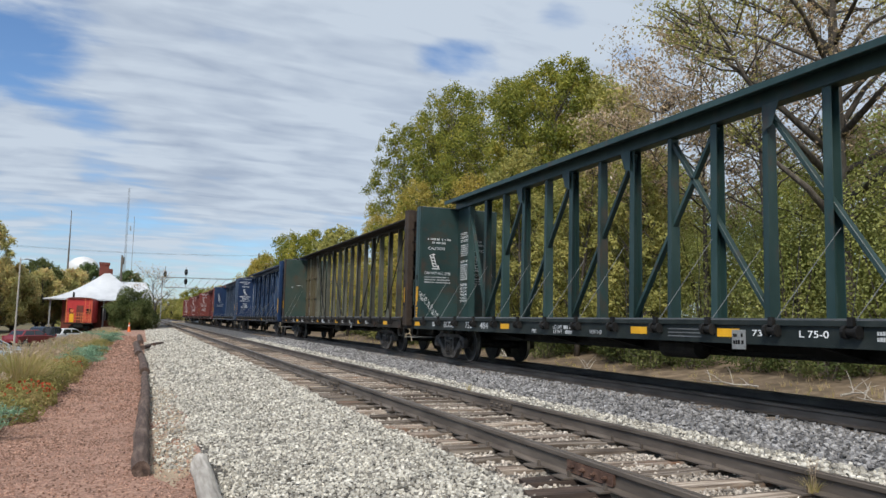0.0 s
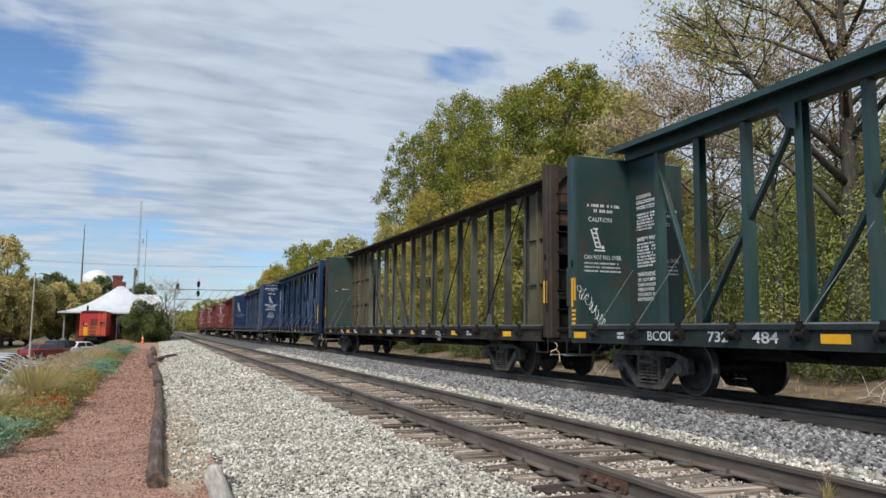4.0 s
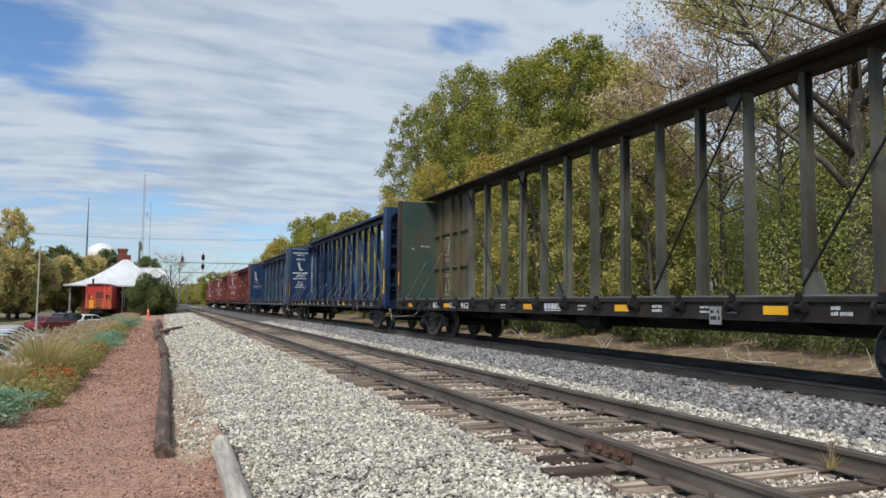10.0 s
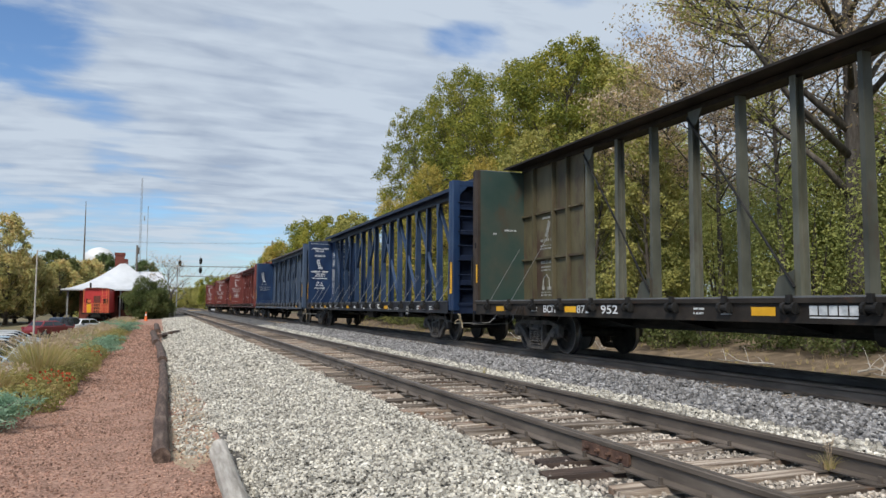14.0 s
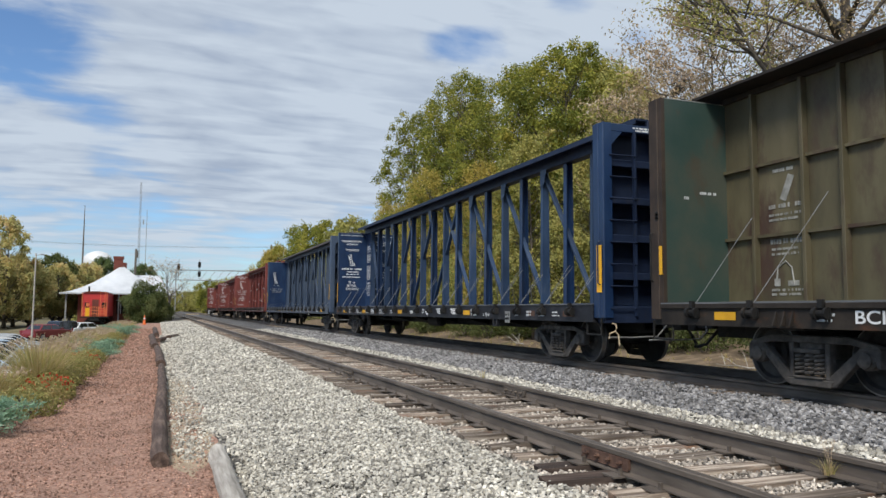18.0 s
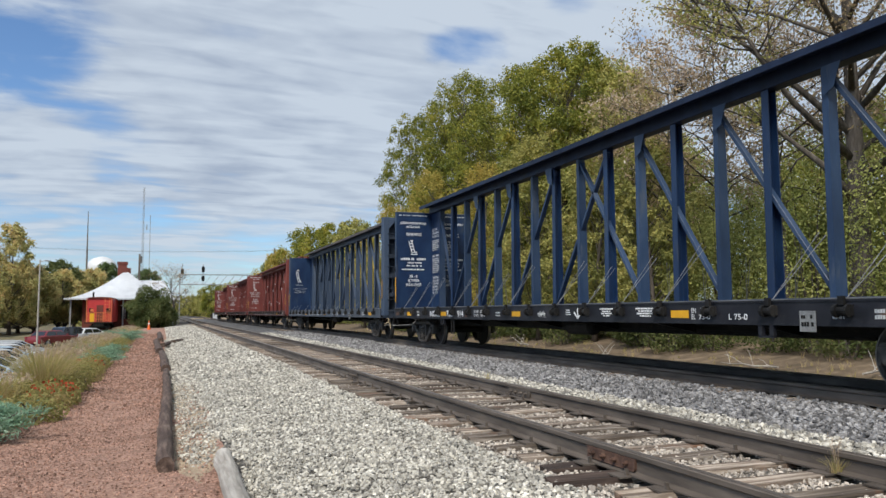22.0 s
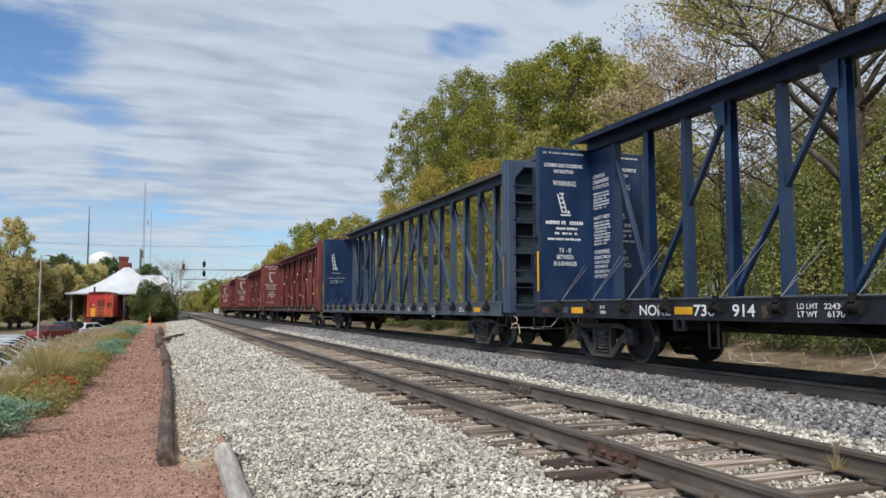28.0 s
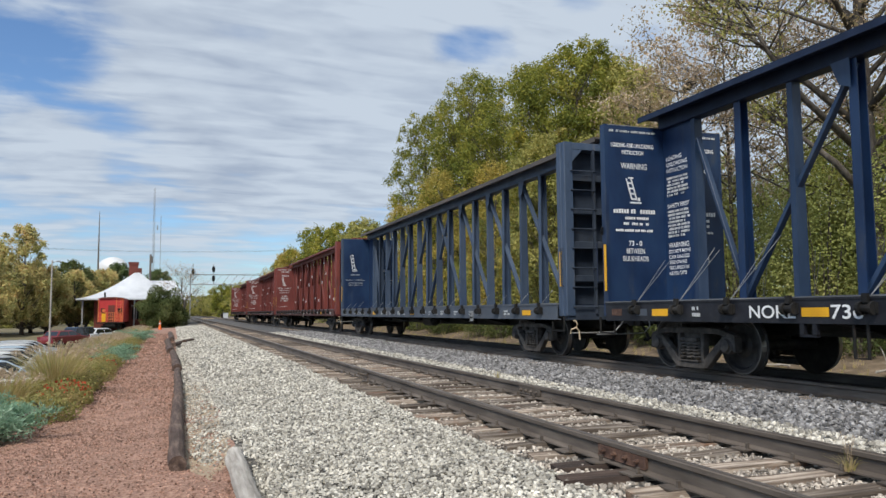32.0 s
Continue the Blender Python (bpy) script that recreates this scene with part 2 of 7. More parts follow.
RUST = (0.085, 0.040, 0.022)
GRIME = (0.030, 0.028, 0.025)
M = {
    "blue": mat("navy_post_paint", [(0.011, 0.026, 0.064), (0.020, 0.043, 0.093), (0.040, 0.064, 0.118)], 2.2, rough=0.42, bump=0.05, stretch=(1, 1, 0.35), rand=0.14,
                wear=((0.075, 0.088, 0.112), 0.38, 2.6, (1, 1, 0.25))),
    "blue_wall": mat("navy_wall_paint", [(0.005, 0.017, 0.054), (0.009, 0.028, 0.080), (0.016, 0.041, 0.098)], 1.6, rough=0.42, bump=0.05, stretch=(1, 1, 0.5),
                wear=((0.040, 0.050, 0.070), 0.42, 2.4, (1, 1, 0.25))),
    # navy halved for shade in the car gap and under the flange, plus soot
    "blue_end": mat("shaded_sooty_navy_paint", [(0.006, 0.011, 0.028), (0.010, 0.018, 0.043), (0.016, 0.026, 0.056)], 2.2, rough=0.5, bump=0.06, spec=0.3, stretch=(1, 1, 0.35),
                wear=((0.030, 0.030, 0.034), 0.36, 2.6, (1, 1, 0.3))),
    # slate darkened for the shade between cars as well as for soot
    "slate_end": mat("shaded_sooty_slate_paint", [(0.020, 0.028, 0.045), (0.032, 0.043, 0.064), (0.050, 0.062, 0.084)], 2.2, rough=0.6, bump=0.06, spec=0.3, stretch=(1, 1, 0.35),
                wear=((0.045, 0.042, 0.040), 0.42, 2.6, (1, 1, 0.3))),
    "handle": mat("pale_handle_paint", [(0.42, 0.33, 0.20), (0.62, 0.50, 0.34)], 14.0, rough=0.6, bump=0.05),
    "rust_brown": mat("rust_brown_paint", [(0.040, 0.022, 0.016), (0.070, 0.038, 0.027), (0.100, 0.056, 0.040)], 2.0, rough=0.7, bump=0.1, stretch=(1, 1, 0.4), wear=(GRIME, 0.5, 2.4, (1, 1, 0.5))),
    # pale colour for the painted highlight on deck edges; also the grey stripes
    "edge": mat("edge_highlight_and_stripe_grey", [(0.085, 0.090, 0.098), (0.14, 0.145, 0.15), (0.21, 0.21, 0.21)], 5.0, rough=0.55, metal=0.2, bump=0.05, stretch=(1, 0.3, 1)),
    "sill_green": mat("dark_green_sill_paint", [(0.012, 0.018, 0.018), (0.020, 0.027, 0.026), (0.034, 0.040, 0.038)], 3.0, spec=0.25, rough=0.5, bump=0.06,
                      wear=((0.065, 0.058, 0.050), 0.38, 3.0, (1, 0.6, 1))),
    "slate": mat("faded_blue_paint", [(0.027, 0.045, 0.080), (0.040, 0.062, 0.104), (0.058, 0.081, 0.122)], 2.2, rough=0.55, bump=0.06, stretch=(1, 1, 0.35), rand=0.14,
                 wear=((0.12, 0.12, 0.12), 0.36, 2.6, (1, 1, 0.25))),
    "green": mat("dark_green_paint", [(0.012, 0.034, 0.033), (0.020, 0.046, 0.044), (0.035, 0.064, 0.061)], 2.0, rough=0.45, bump=0.06, stretch=(1, 1, 0.35), rand=0.12,
                 wear=((0.060, 0.044, 0.032), 0.50, 1.6, (1, 1, 0.5))),
    "olive": mat("weathered_grey_olive_paint", [(0.042, 0.045, 0.033), (0.085, 0.087, 0.067), (0.142, 0.142, 0.114)], 1.6, rough=0.58, bump=0.10, stretch=(1, 1, 0.4), rand=0.30,
                 wear=((0.066, 0.038, 0.026), 0.48, 1.4, (1, 1, 0.6))),
    "olive_panel": mat("faded_olive_panel_paint", [(0.056, 0.048, 0.026), (0.088, 0.076, 0.040), (0.128, 0.108, 0.062)], 1.2, rough=0.66, bump=0.08, stretch=(1, 1, 0.35),
                       wear=((0.055, 0.031, 0.021), 0.66, 1.5, (1, 1, 0.45))),
    "olive_green": mat("mottled_green_brown_paint", [(0.015, 0.041, 0.034), (0.027, 0.050, 0.041), (0.050, 0.058, 0.043)], 1.1, rough=0.6, bump=0.08,
                       wear=((0.060, 0.044, 0.028), 0.46, 1.8, (1, 1, 0.5))),
    "dusty": mat("dusty_brown_blue_paint", [(0.055, 0.058, 0.066), (0.085, 0.076, 0.070), (0.120, 0.100, 0.085)], 2.4, rough=0.75, bump=0.08, stretch=(1, 0.3, 1),
                 wear=((0.060, 0.070, 0.095), 0.45, 2.0, (1, 0.4, 1))),
    "brown": mat("rusty_brown_paint", [(0.022, 0.014, 0.009), (0.036, 0.023, 0.015), (0.052, 0.034, 0.022)], 3.0, rough=0.7, bump=0.1,
                 wear=(RUST, 0.4, 3.0, (1, 1, 0.4))),
    "red": mat("oxide_red_paint", [(0.105, 0.022, 0.018), (0.145, 0.030, 0.024), (0.180, 0.045, 0.035)], 2.0, rough=0.6, bump=0.06, stretch=(1, 1, 0.3),
               wear=((0.075, 0.032, 0.026), 0.42, 2.2, (1, 1, 0.25))),
    "black": mat("grimy_black_steel", [(0.009, 0.009, 0.009), (0.016, 0.0155, 0.015), (0.030, 0.028, 0.026)], 3.5, spec=0.22, rough=0.62, bump=0.12,
                 wear=((0.050, 0.038, 0.028), 0.34, 4.0, (1, 1, 0.5))),
    "sill_black": mat("dark_sill_paint", [(0.010, 0.011, 0.015), (0.017, 0.018, 0.024), (0.030, 0.031, 0.037)], 3.0, spec=0.3, rough=0.5, bump=0.05,
                      wear=((0.055, 0.048, 0.042), 0.32, 3.0, (1, 0.6, 1))),
    "sill_brown": mat("rusty_sill_paint", [(0.017, 0.014, 0.012), (0.028, 0.023, 0.019), (0.044, 0.036, 0.029)], 3.0, spec=0.22, rough=0.6, bump=0.08,
                      wear=(RUST, 0.42, 3.0, (1, 0.6, 1))),
    "sill_slate": mat("grey_blue_sill_paint", [(0.060, 0.075, 0.100), (0.085, 0.100, 0.125)], 3.0, rough=0.55, bump=0.05,
                      wear=((0.11, 0.10, 0.09), 0.36, 3.0, (1, 0.6, 1))),
    "sill_red": mat("dark_red_sill_paint", [(0.060, 0.022, 0.018), (0.085, 0.030, 0.024)], 3.0, rough=0.6, bump=0.05),
    "truck": mat("dusty_cast_steel", [(0.050, 0.045, 0.041), (0.086, 0.077, 0.069), (0.145, 0.130, 0.114)], 6.0, spec=0.22, rough=0.75, bump=0.25,
                 wear=((0.025, 0.022, 0.020), 0.46, 5.0, (1, 1, 1))),
    "wheel": mat("dark_wheel_steel", [(0.024, 0.023, 0.024), (0.046, 0.044, 0.043), (0.078, 0.072, 0.066)], 5.0, spec=0.22, rough=0.5, metal=0.4, bump=0.1),
    "tread": mat("polished_tread_steel", [(0.32, 0.31, 0.30), (0.42, 0.41, 0.40)], 8.0, rough=0.32, metal=0.9, bump=0.03),
    "white": mat("worn_white_stencil", [(0.66, 0.67, 0.67), (0.80, 0.81, 0.81)], 9.0, rough=0.6, bump=0, wear=((0.20, 0.22, 0.25), 0.32, 9.0, (1, 1, 1))),
    "stencil": mat("faded_white_stencil", [(0.30, 0.32, 0.34), (0.50, 0.52, 0.53), (0.62, 0.63, 0.63)], 7.0, rough=0.6, bump=0, wear=((0.10, 0.12, 0.14), 0.40, 8.0, (1, 1, 1))),
    "worn_stencil": mat("worn_grey_stencil", [(0.15, 0.15, 0.13), (0.27, 0.27, 0.245), (0.40, 0.40, 0.375)], 7.0, rough=0.65, bump=0),
    "yellow": mat("reflective_yellow", [(0.72, 0.36, 0.010), (0.82, 0.44, 0.016)], 6.0, rough=0.4, bump=0.02, wear=((0.30, 0.16, 0.03), 0.22, 8.0, (1, 1, 1))),
    "rim": mat("worn_wheel_rim", [(0.13, 0.125, 0.12), (0.22, 0.21, 0.20)], 8.0, rough=0.4, metal=0.7, bump=0.03),
    "cable": mat("dull_steel_cable", [(0.28, 0.28, 0.27), (0.46, 0.45, 0.43)], 30.0, rough=0.5, metal=0.6, bump=0.1),
    "rail": mat("rusty_rail_steel", [(0.070, 0.056, 0.045), (0.115, 0.094, 0.077), (0.170, 0.142, 0.118)], 9.0, rough=0.7, metal=0.15, bump=0.15, stretch=(1, 0.15, 1)),
    "rail_head": mat("worn_rail_head", [(0.16, 0.135, 0.115), (0.24, 0.205, 0.180)], 6.0, rough=0.45, metal=0.6, bump=0.05, stretch=(1, 0.08, 1)),
    "joint": mat("rusty_joint_bar", [(0.052, 0.027, 0.019), (0.085, 0.044, 0.030), (0.130, 0.074, 0.050)], 14.0, rough=0.85, bump=0.3),
    "tie": mat("weathered_timber", [(0.036, 0.025, 0.018), (0.205, 0.158, 0.120), (0.58, 0.50, 0.415)], 2.6, rough=0.9, bump=0.7, stretch=(0.35, 8, 8), rand=0.50,
               bump_scale=9.0, wear=((0.21, 0.100, 0.052), 0.46, 1.7, (1, 1, 1))),
    "tie_end": mat("creosoted_timber", [(0.020, 0.013, 0.010), (0.045, 0.029, 0.022), (0.090, 0.062, 0.047)], 3.0, rough=0.8, bump=0.6, stretch=(0.5, 6, 6), bump_scale=9.0),
    "green_wall": mat("patchy_green_wall_paint", [(0.012, 0.036, 0.035), (0.019, 0.046, 0.044), (0.033, 0.062, 0.058)], 1.4, rough=0.5, bump=0.06, stretch=(1, 1, 0.6),
                      wear=((0.050, 0.036, 0.026), 0.66, 1.0, (1, 1, 1.6))),
    "stone": mat("crushed_limestone", [(0.29, 0.272, 0.23), (0.44, 0.415, 0.36), (0.58, 0.555, 0.495)], 14.0, rough=0.9, bump=0.25, island=0.58),
    "stone_dark": mat("grey_traprock", [(0.115, 0.112, 0.113), (0.215, 0.210, 0.209), (0.37, 0.362, 0.356)], 14.0, rough=0.88, bump=0.25, island=0.66),
    "stone_brown": mat("track_bed_stones", [(0.215, 0.185, 0.152), (0.420, 0.370, 0.315), (0.63, 0.57, 0.495)], 12.0, rough=0.92, bump=0.25, island=0.55),
    # both beds darkened: the shade between the loose stones is in their colour
    "ballast": mat("ballast_bed_gap_shade", [(0.022, 0.020, 0.018), (0.075, 0.069, 0.061), (0.26, 0.245, 0.215)], 15.0, detail=9.0, rough=0.95, bump=0.9, bump_scale=17.0),
    "ballast_gap_shade": mat("ballast_bed_gap_shade_grey", [(0.024, 0.024, 0.025), (0.080, 0.079, 0.080), (0.24, 0.237, 0.235)], 13.0, detail=9.0, rough=0.95, bump=0.9, bump_scale=17.0),
    "mulch": mat("red_brown_crushed_stone", [(0.165, 0.093, 0.068), (0.315, 0.182, 0.132), (0.46, 0.30, 0.225)], 22.0, detail=10.0, rough=0.95, bump=0.7, bump_scale=45.0),
    "chip": mat("red_brown_chips", [(0.150, 0.085, 0.063), (0.315, 0.185, 0.136), (0.46, 0.300, 0.232)], 20.0, rough=0.95, bump=0.2, island=0.5),
    "sand": mat("pale_dirt", [(0.24, 0.18, 0.12), (0.36, 0.28, 0.19), (0.44, 0.36, 0.26)], 10.0, detail=9.0, rough=0.95, bump=0.6),
    "ground": mat("dry_grass_ground", [(0.060, 0.070, 0.030), (0.14, 0.115, 0.060), (0.24, 0.185, 0.110)], 1.2, detail=9.0, rough=0.95, bump=0.7, bump_scale=14.0),
    "verge": mat("straw_coloured_verge", [(0.075, 0.056, 0.034), (0.150, 0.110, 0.072), (0.25, 0.188, 0.125)], 2.4, detail=9.0, rough=0.95, bump=0.7, bump_scale=20.0),
    "asphalt": mat("parking_asphalt", [(0.045, 0.045, 0.047), (0.065, 0.065, 0.067)], 6.0, rough=0.9, bump=0.2),
    "bark": mat("grey_brown_bark", [(0.050, 0.041, 0.034), (0.095, 0.080, 0.066), (0.16, 0.14, 0.12)], 5.0, rough=0.95, bump=0.8, stretch=(2, 2, 0.4)),
    "log": mat("peeled_brown_log", [(0.036, 0.022, 0.017), (0.085, 0.055, 0.042), (0.165, 0.118, 0.094)], 5.0, rough=0.9, bump=0.5, stretch=(4, 0.4, 4), rand=0.15),
    "log_grey": mat("sun_bleached_log", [(0.25, 0.225, 0.195), (0.40, 0.37, 0.33), (0.54, 0.505, 0.46)], 5.0, rough=0.9, bump=0.45, stretch=(4, 0.4, 4)),
    "leaf_green": leaf_mat("autumn_green_leaves", [(0.058, 0.088, 0.022), (0.165, 0.192, 0.038), (0.33, 0.325, 0.062), (0.52, 0.43, 0.085)]),
    "leaf_yellow": leaf_mat("yellow_green_leaves", [(0.17, 0.185, 0.056), (0.30, 0.305, 0.096), (0.45, 0.415, 0.132), (0.57, 0.47, 0.175)]),
    "leaf_brown": leaf_mat("turning_brown_leaves", [(0.23, 0.205, 0.09), (0.42, 0.325, 0.17), (0.58, 0.43, 0.295), (0.78, 0.69, 0.61)]),
    "leaf_dark": leaf_mat("dark_evergreen_leaves", [(0.065, 0.105, 0.04), (0.125, 0.17, 0.064), (0.205, 0.245, 0.098)]),
    "leaf_bush": leaf_mat("undergrowth_leaves", [(0.22, 0.26, 0.078), (0.32, 0.35, 0.105), (0.425, 0.435, 0.145), (0.54, 0.50, 0.21)]),
    "leaf_gold": leaf_mat("golden_leaves", [(0.21, 0.21, 0.05), (0.38, 0.335, 0.082), (0.55, 0.43, 0.113), (0.65, 0.47, 0.15)]),
    "leaf_olive": leaf_mat("olive_evergreen_leaves", [(0.05, 0.074, 0.027), (0.118, 0.145, 0.05), (0.225, 0.23, 0.095)]),
    "leaf_pale": leaf_mat("pale_autumn_leaves", [(0.24, 0.26, 0.105), (0.42, 0.41, 0.165), (0.60, 0.50, 0.215), (0.68, 0.46, 0.24)]),
    "juniper": leaf_mat("blue_green_needles", [(0.150, 0.265, 0.165), (0.260, 0.410, 0.275), (0.420, 0.560, 0.420)]),
    "grass_tuft": leaf_mat("straw_grass_blades", [(0.270, 0.300, 0.080), (0.430, 0.385, 0.145), (0.56, 0.44, 0.24), (0.60, 0.47, 0.34)]),
    "plume": leaf_mat("pale_grass_plumes", [(0.40, 0.31, 0.20), (0.52, 0.41, 0.29), (0.62, 0.50, 0.39)]),
    "flower": leaf_mat("red_flower_heads", [(0.30, 0.035, 0.018), (0.42, 0.070, 0.030), (0.48, 0.14, 0.06)]),
    "flower_leaf": leaf_mat("bronze_green_leaves", [(0.200, 0.215, 0.070), (0.320, 0.290, 0.105), (0.430, 0.330, 0.155)]),
    "roof_white": mat("white_metal_roof", [(0.46, 0.485, 0.52), (0.57, 0.592, 0.62)], 1.0, rough=0.5, bump=0.04),
    "brick": mat("red_brick_wall", [(0.11, 0.030, 0.022), (0.17, 0.048, 0.034)], 7.0, rough=0.9, bump=0.2),
    "caboose": mat("bright_red_paint", [(0.40, 0.026, 0.026), (0.50, 0.036, 0.036)], 3.0, rough=0.5, bump=0.03),
    "orange": mat("orange_paint", [(0.55, 0.13, 0.045), (0.64, 0.18, 0.06)], 3.0, rough=0.5, bump=0.0),
    "dark": mat("dark_recess", [(0.012, 0.012, 0.012), (0.02, 0.02, 0.02)], 3.0, spec=0.22, rough=0.8, bump=0.0),
    "pole": mat("grey_brown_pole", [(0.10, 0.085, 0.07), (0.16, 0.14, 0.12)], 4.0, rough=0.85, bump=0.1),
    "steel": mat("galvanised_steel", [(0.26, 0.27, 0.28), (0.36, 0.37, 0.38)], 4.0, rough=0.55, metal=0.5, bump=0.03),
    "tank": mat("white_tank_paint", [(0.60, 0.615, 0.625), (0.67, 0.68, 0.69)], 1.0, rough=0.5, bump=0.0),
    "tyre": mat("tyre_rubber", [(0.015, 0.015, 0.015), (0.022, 0.022, 0.022)], 8.0, rough=0.85, bump=0.05),
    "glass": mat("dark_car_glass", [(0.016, 0.020, 0.024), (0.022, 0.027, 0.032)], 1.0, rough=0.05, bump=0.0, spec=0.9),
    "cone": mat("orange_cone_plastic", [(0.75, 0.14, 0.03), (0.82, 0.18, 0.04)], 4.0, rough=0.5, bump=0.0),
}
for _n, _c in (("white_car", (0.72, 0.73, 0.74)), ("silver", (0.46, 0.48, 0.50)), ("red_car", (0.20, 0.030, 0.034)), ("dark_car", (0.030, 0.036, 0.050)),
               ("pale_blue", (0.42, 0.52, 0.62))):
    M[_n] = mat(_n + "_paint", [_c, tuple(min(1, v * 1.06) for v in _c)], 1.0, rough=0.22, bump=0.0, spec=0.7)


# ---------------------------------------------------------------- mesh helpers
class Shape:
    """Collects vertices and faces of one mesh."""

    def __init__(self):
        self.v, self.f = [], []

    def box(self, x0, x1, y0, y1, z0, z1):
        return self.hexa([(x0, y0, z0), (x1, y0, z0), (x1, y1, z0), (x0, y1, z0), (x0, y0, z1), (x1, y0, z1), (x1, y1, z1), (x0, y1, z1)])

    def hexa(self, p):
        b = len(self.v)
        self.v += [tuple(q) for q in p]
        self.f += [(b, b + 3, b + 2, b + 1), (b + 4, b + 5, b + 6, b + 7), (b, b + 1, b + 5, b + 4), (b + 1, b + 2, b + 6, b + 5),
                   (b + 2, b + 3, b + 7, b + 6), (b + 3, b, b + 4, b + 7)]
        return self

    def beam(self, p, q, w, h, up=(1, 0, 0)):
        """A bar from p to q, w wide across and h deep along up."""
        p, q = Vector(p), Vector(q)
        d = (q - p).normalized()
        u = (Vector(up) - Vector(up).dot(d) * d).normalized()
        s = d.cross(u)
        a, b = s * (w / 2), u * (h / 2)
        return self.hexa([p - a - b, p + a - b, p + a + b, p - a + b, q - a - b, q + a - b, q + a + b, q - a + b])

    def tube(self, path, radii, n=8, cap=True):
        path = [Vector(p) for p in path]
        b, k = len(self.v), len(path)
        if isinstance(radii, (int, float)):
            radii = [radii] * k
        for i, p in enumerate(path):
            d = (path[min(i + 1, k - 1)] - path[max(i - 1, 0)]).normalized()
            ref = Vector((0, 0, 1)) if abs(d.z) < 0.9 else Vector((1, 0, 0))
            a = d.cross(ref).normalized()
            c = d.cross(a)
            for j in range(n):
                t = 2 * math.pi * j / n
                self.v.append(tuple(p + (a * math.cos(t) + c * math.sin(t)) * radii[i]))
        for i in range(k - 1):
            for j in range(n):
                j2 = (j + 1) % n
                self.f.append((b + i * n + j, b + i * n + j2, b + (i + 1) * n + j2, b + (i + 1) * n + j))
        if cap:
            self.f.append(tuple(b + j for j in range(n))[::-1])
            self.f.append(tuple(b + (k - 1) * n + j for j in range(n)))
        return self

    def lathe(self, axis_from, axis_dir, profile, n=28):
        """Turns (along, radius) pairs round an axis."""
        o, d = Vector(axis_from), Vector(axis_dir).normalized()
        ref = Vector((0, 0, 1)) if abs(d.z) < 0.9 else Vector((1, 0, 0))
        a = d.cross(ref).normalized()
        c = d.cross(a)
        b = len(self.v)
        for s, r in profile:
            for j in range(n):
                t = 2 * math.pi * j / n
                self.v.append(tuple(o + d * s + (a * math.cos(t) + c * math.sin(t)) * r))
        for i in range(len(profile) - 1):
            for j in range(n):
                j2 = (j + 1) % n
                self.f.append((b + i * n + j, b + i * n + j2, b + (i + 1) * n + j2, b + (i + 1) * n + j))
        self.f.append(tuple(b + j for j in range(n))[::-1])
        self.f.append(tuple(b + (len(profile) - 1) * n + j for j in range(n)))
        return self

    def plate(self, outline, x0, x1):
        """A flat plate in the y-z plane, from x0 to x1."""
        b, n = len(self.v), len(outline)
        self.v += [(x0, y, z) for y, z in outline] + [(x1, y, z) for y, z in outline]
        self.f += [tuple(range(b, b + n)), tuple(range(b + 2 * n - 1, b + n - 1, -1))]
        for i in range(n):
            j = (i + 1) % n
            self.f.append((b + i, b + n + i, b + n + j, b + j))
        return self

    def run(self, outline, y0, y1):
        """An (x, z) section drawn out along y."""
        b, n = len(self.v), len(outline)
        self.v += [(x, y0, z) for x, z in outline] + [(x, y1, z) for x, z in outline]
        self.f += [tuple(range(b, b + n)), tuple(range(b + 2 * n - 1, b + n - 1, -1))]
        self.f += [(b + i, b + n + i, b + n + (i + 1) % n, b + (i + 1) % n) for i in range(n)]
        return self

    def upright(self, outline, z0, z1):
        """An (x, y) section drawn up along z."""
        b, n = len(self.v), len(outline)
        self.v += [(x, y, z0) for x, y in outline] + [(x, y, z1) for x, y in outline]
        self.f += [tuple(range(b, b + n)), tuple(range(b + 2 * n - 1, b + n - 1, -1))]
        self.f += [(b + i, b + n + i, b + n + (i + 1) % n, b + (i + 1) % n) for i in range(n)]
        return self

    def mesh(self, name, material, bevel=0.0, smooth=False):
        me = bpy.data.meshes.new(name)
        me.from_pydata(self.v, [], self.f)
        bm = bmesh.new()
        bm.from_mesh(me)
        bmesh.ops.recalc_face_normals(bm, faces=bm.faces)
        if bevel:
            bmesh.ops.bevel(bm, geom=bm.edges[:], offset=bevel, segments=1, affect="EDGES", clamp_overlap=True)
        bm.to_mesh(me)
        bm.free()
        me.materials.append(material)
        if smooth:
            for p in me.polygons:
                p.use_smooth = True
        return me


def part(name, shape, material, parent=None, label="", bevel=0.0, smooth=False, at=None):
    """One mesh object under a thing or a part. shape: a Shape or a finished mesh; at: its pose in its parent's space."""
    me = shape if isinstance(shape, bpy.types.Mesh) else shape.mesh(name, material, bevel, smooth)
    ob = new(name, me)
    ob.parent = parent
    if at is not None:
        ob.matrix_basis = at
    if label:
        ob["label"] = label
    return ob


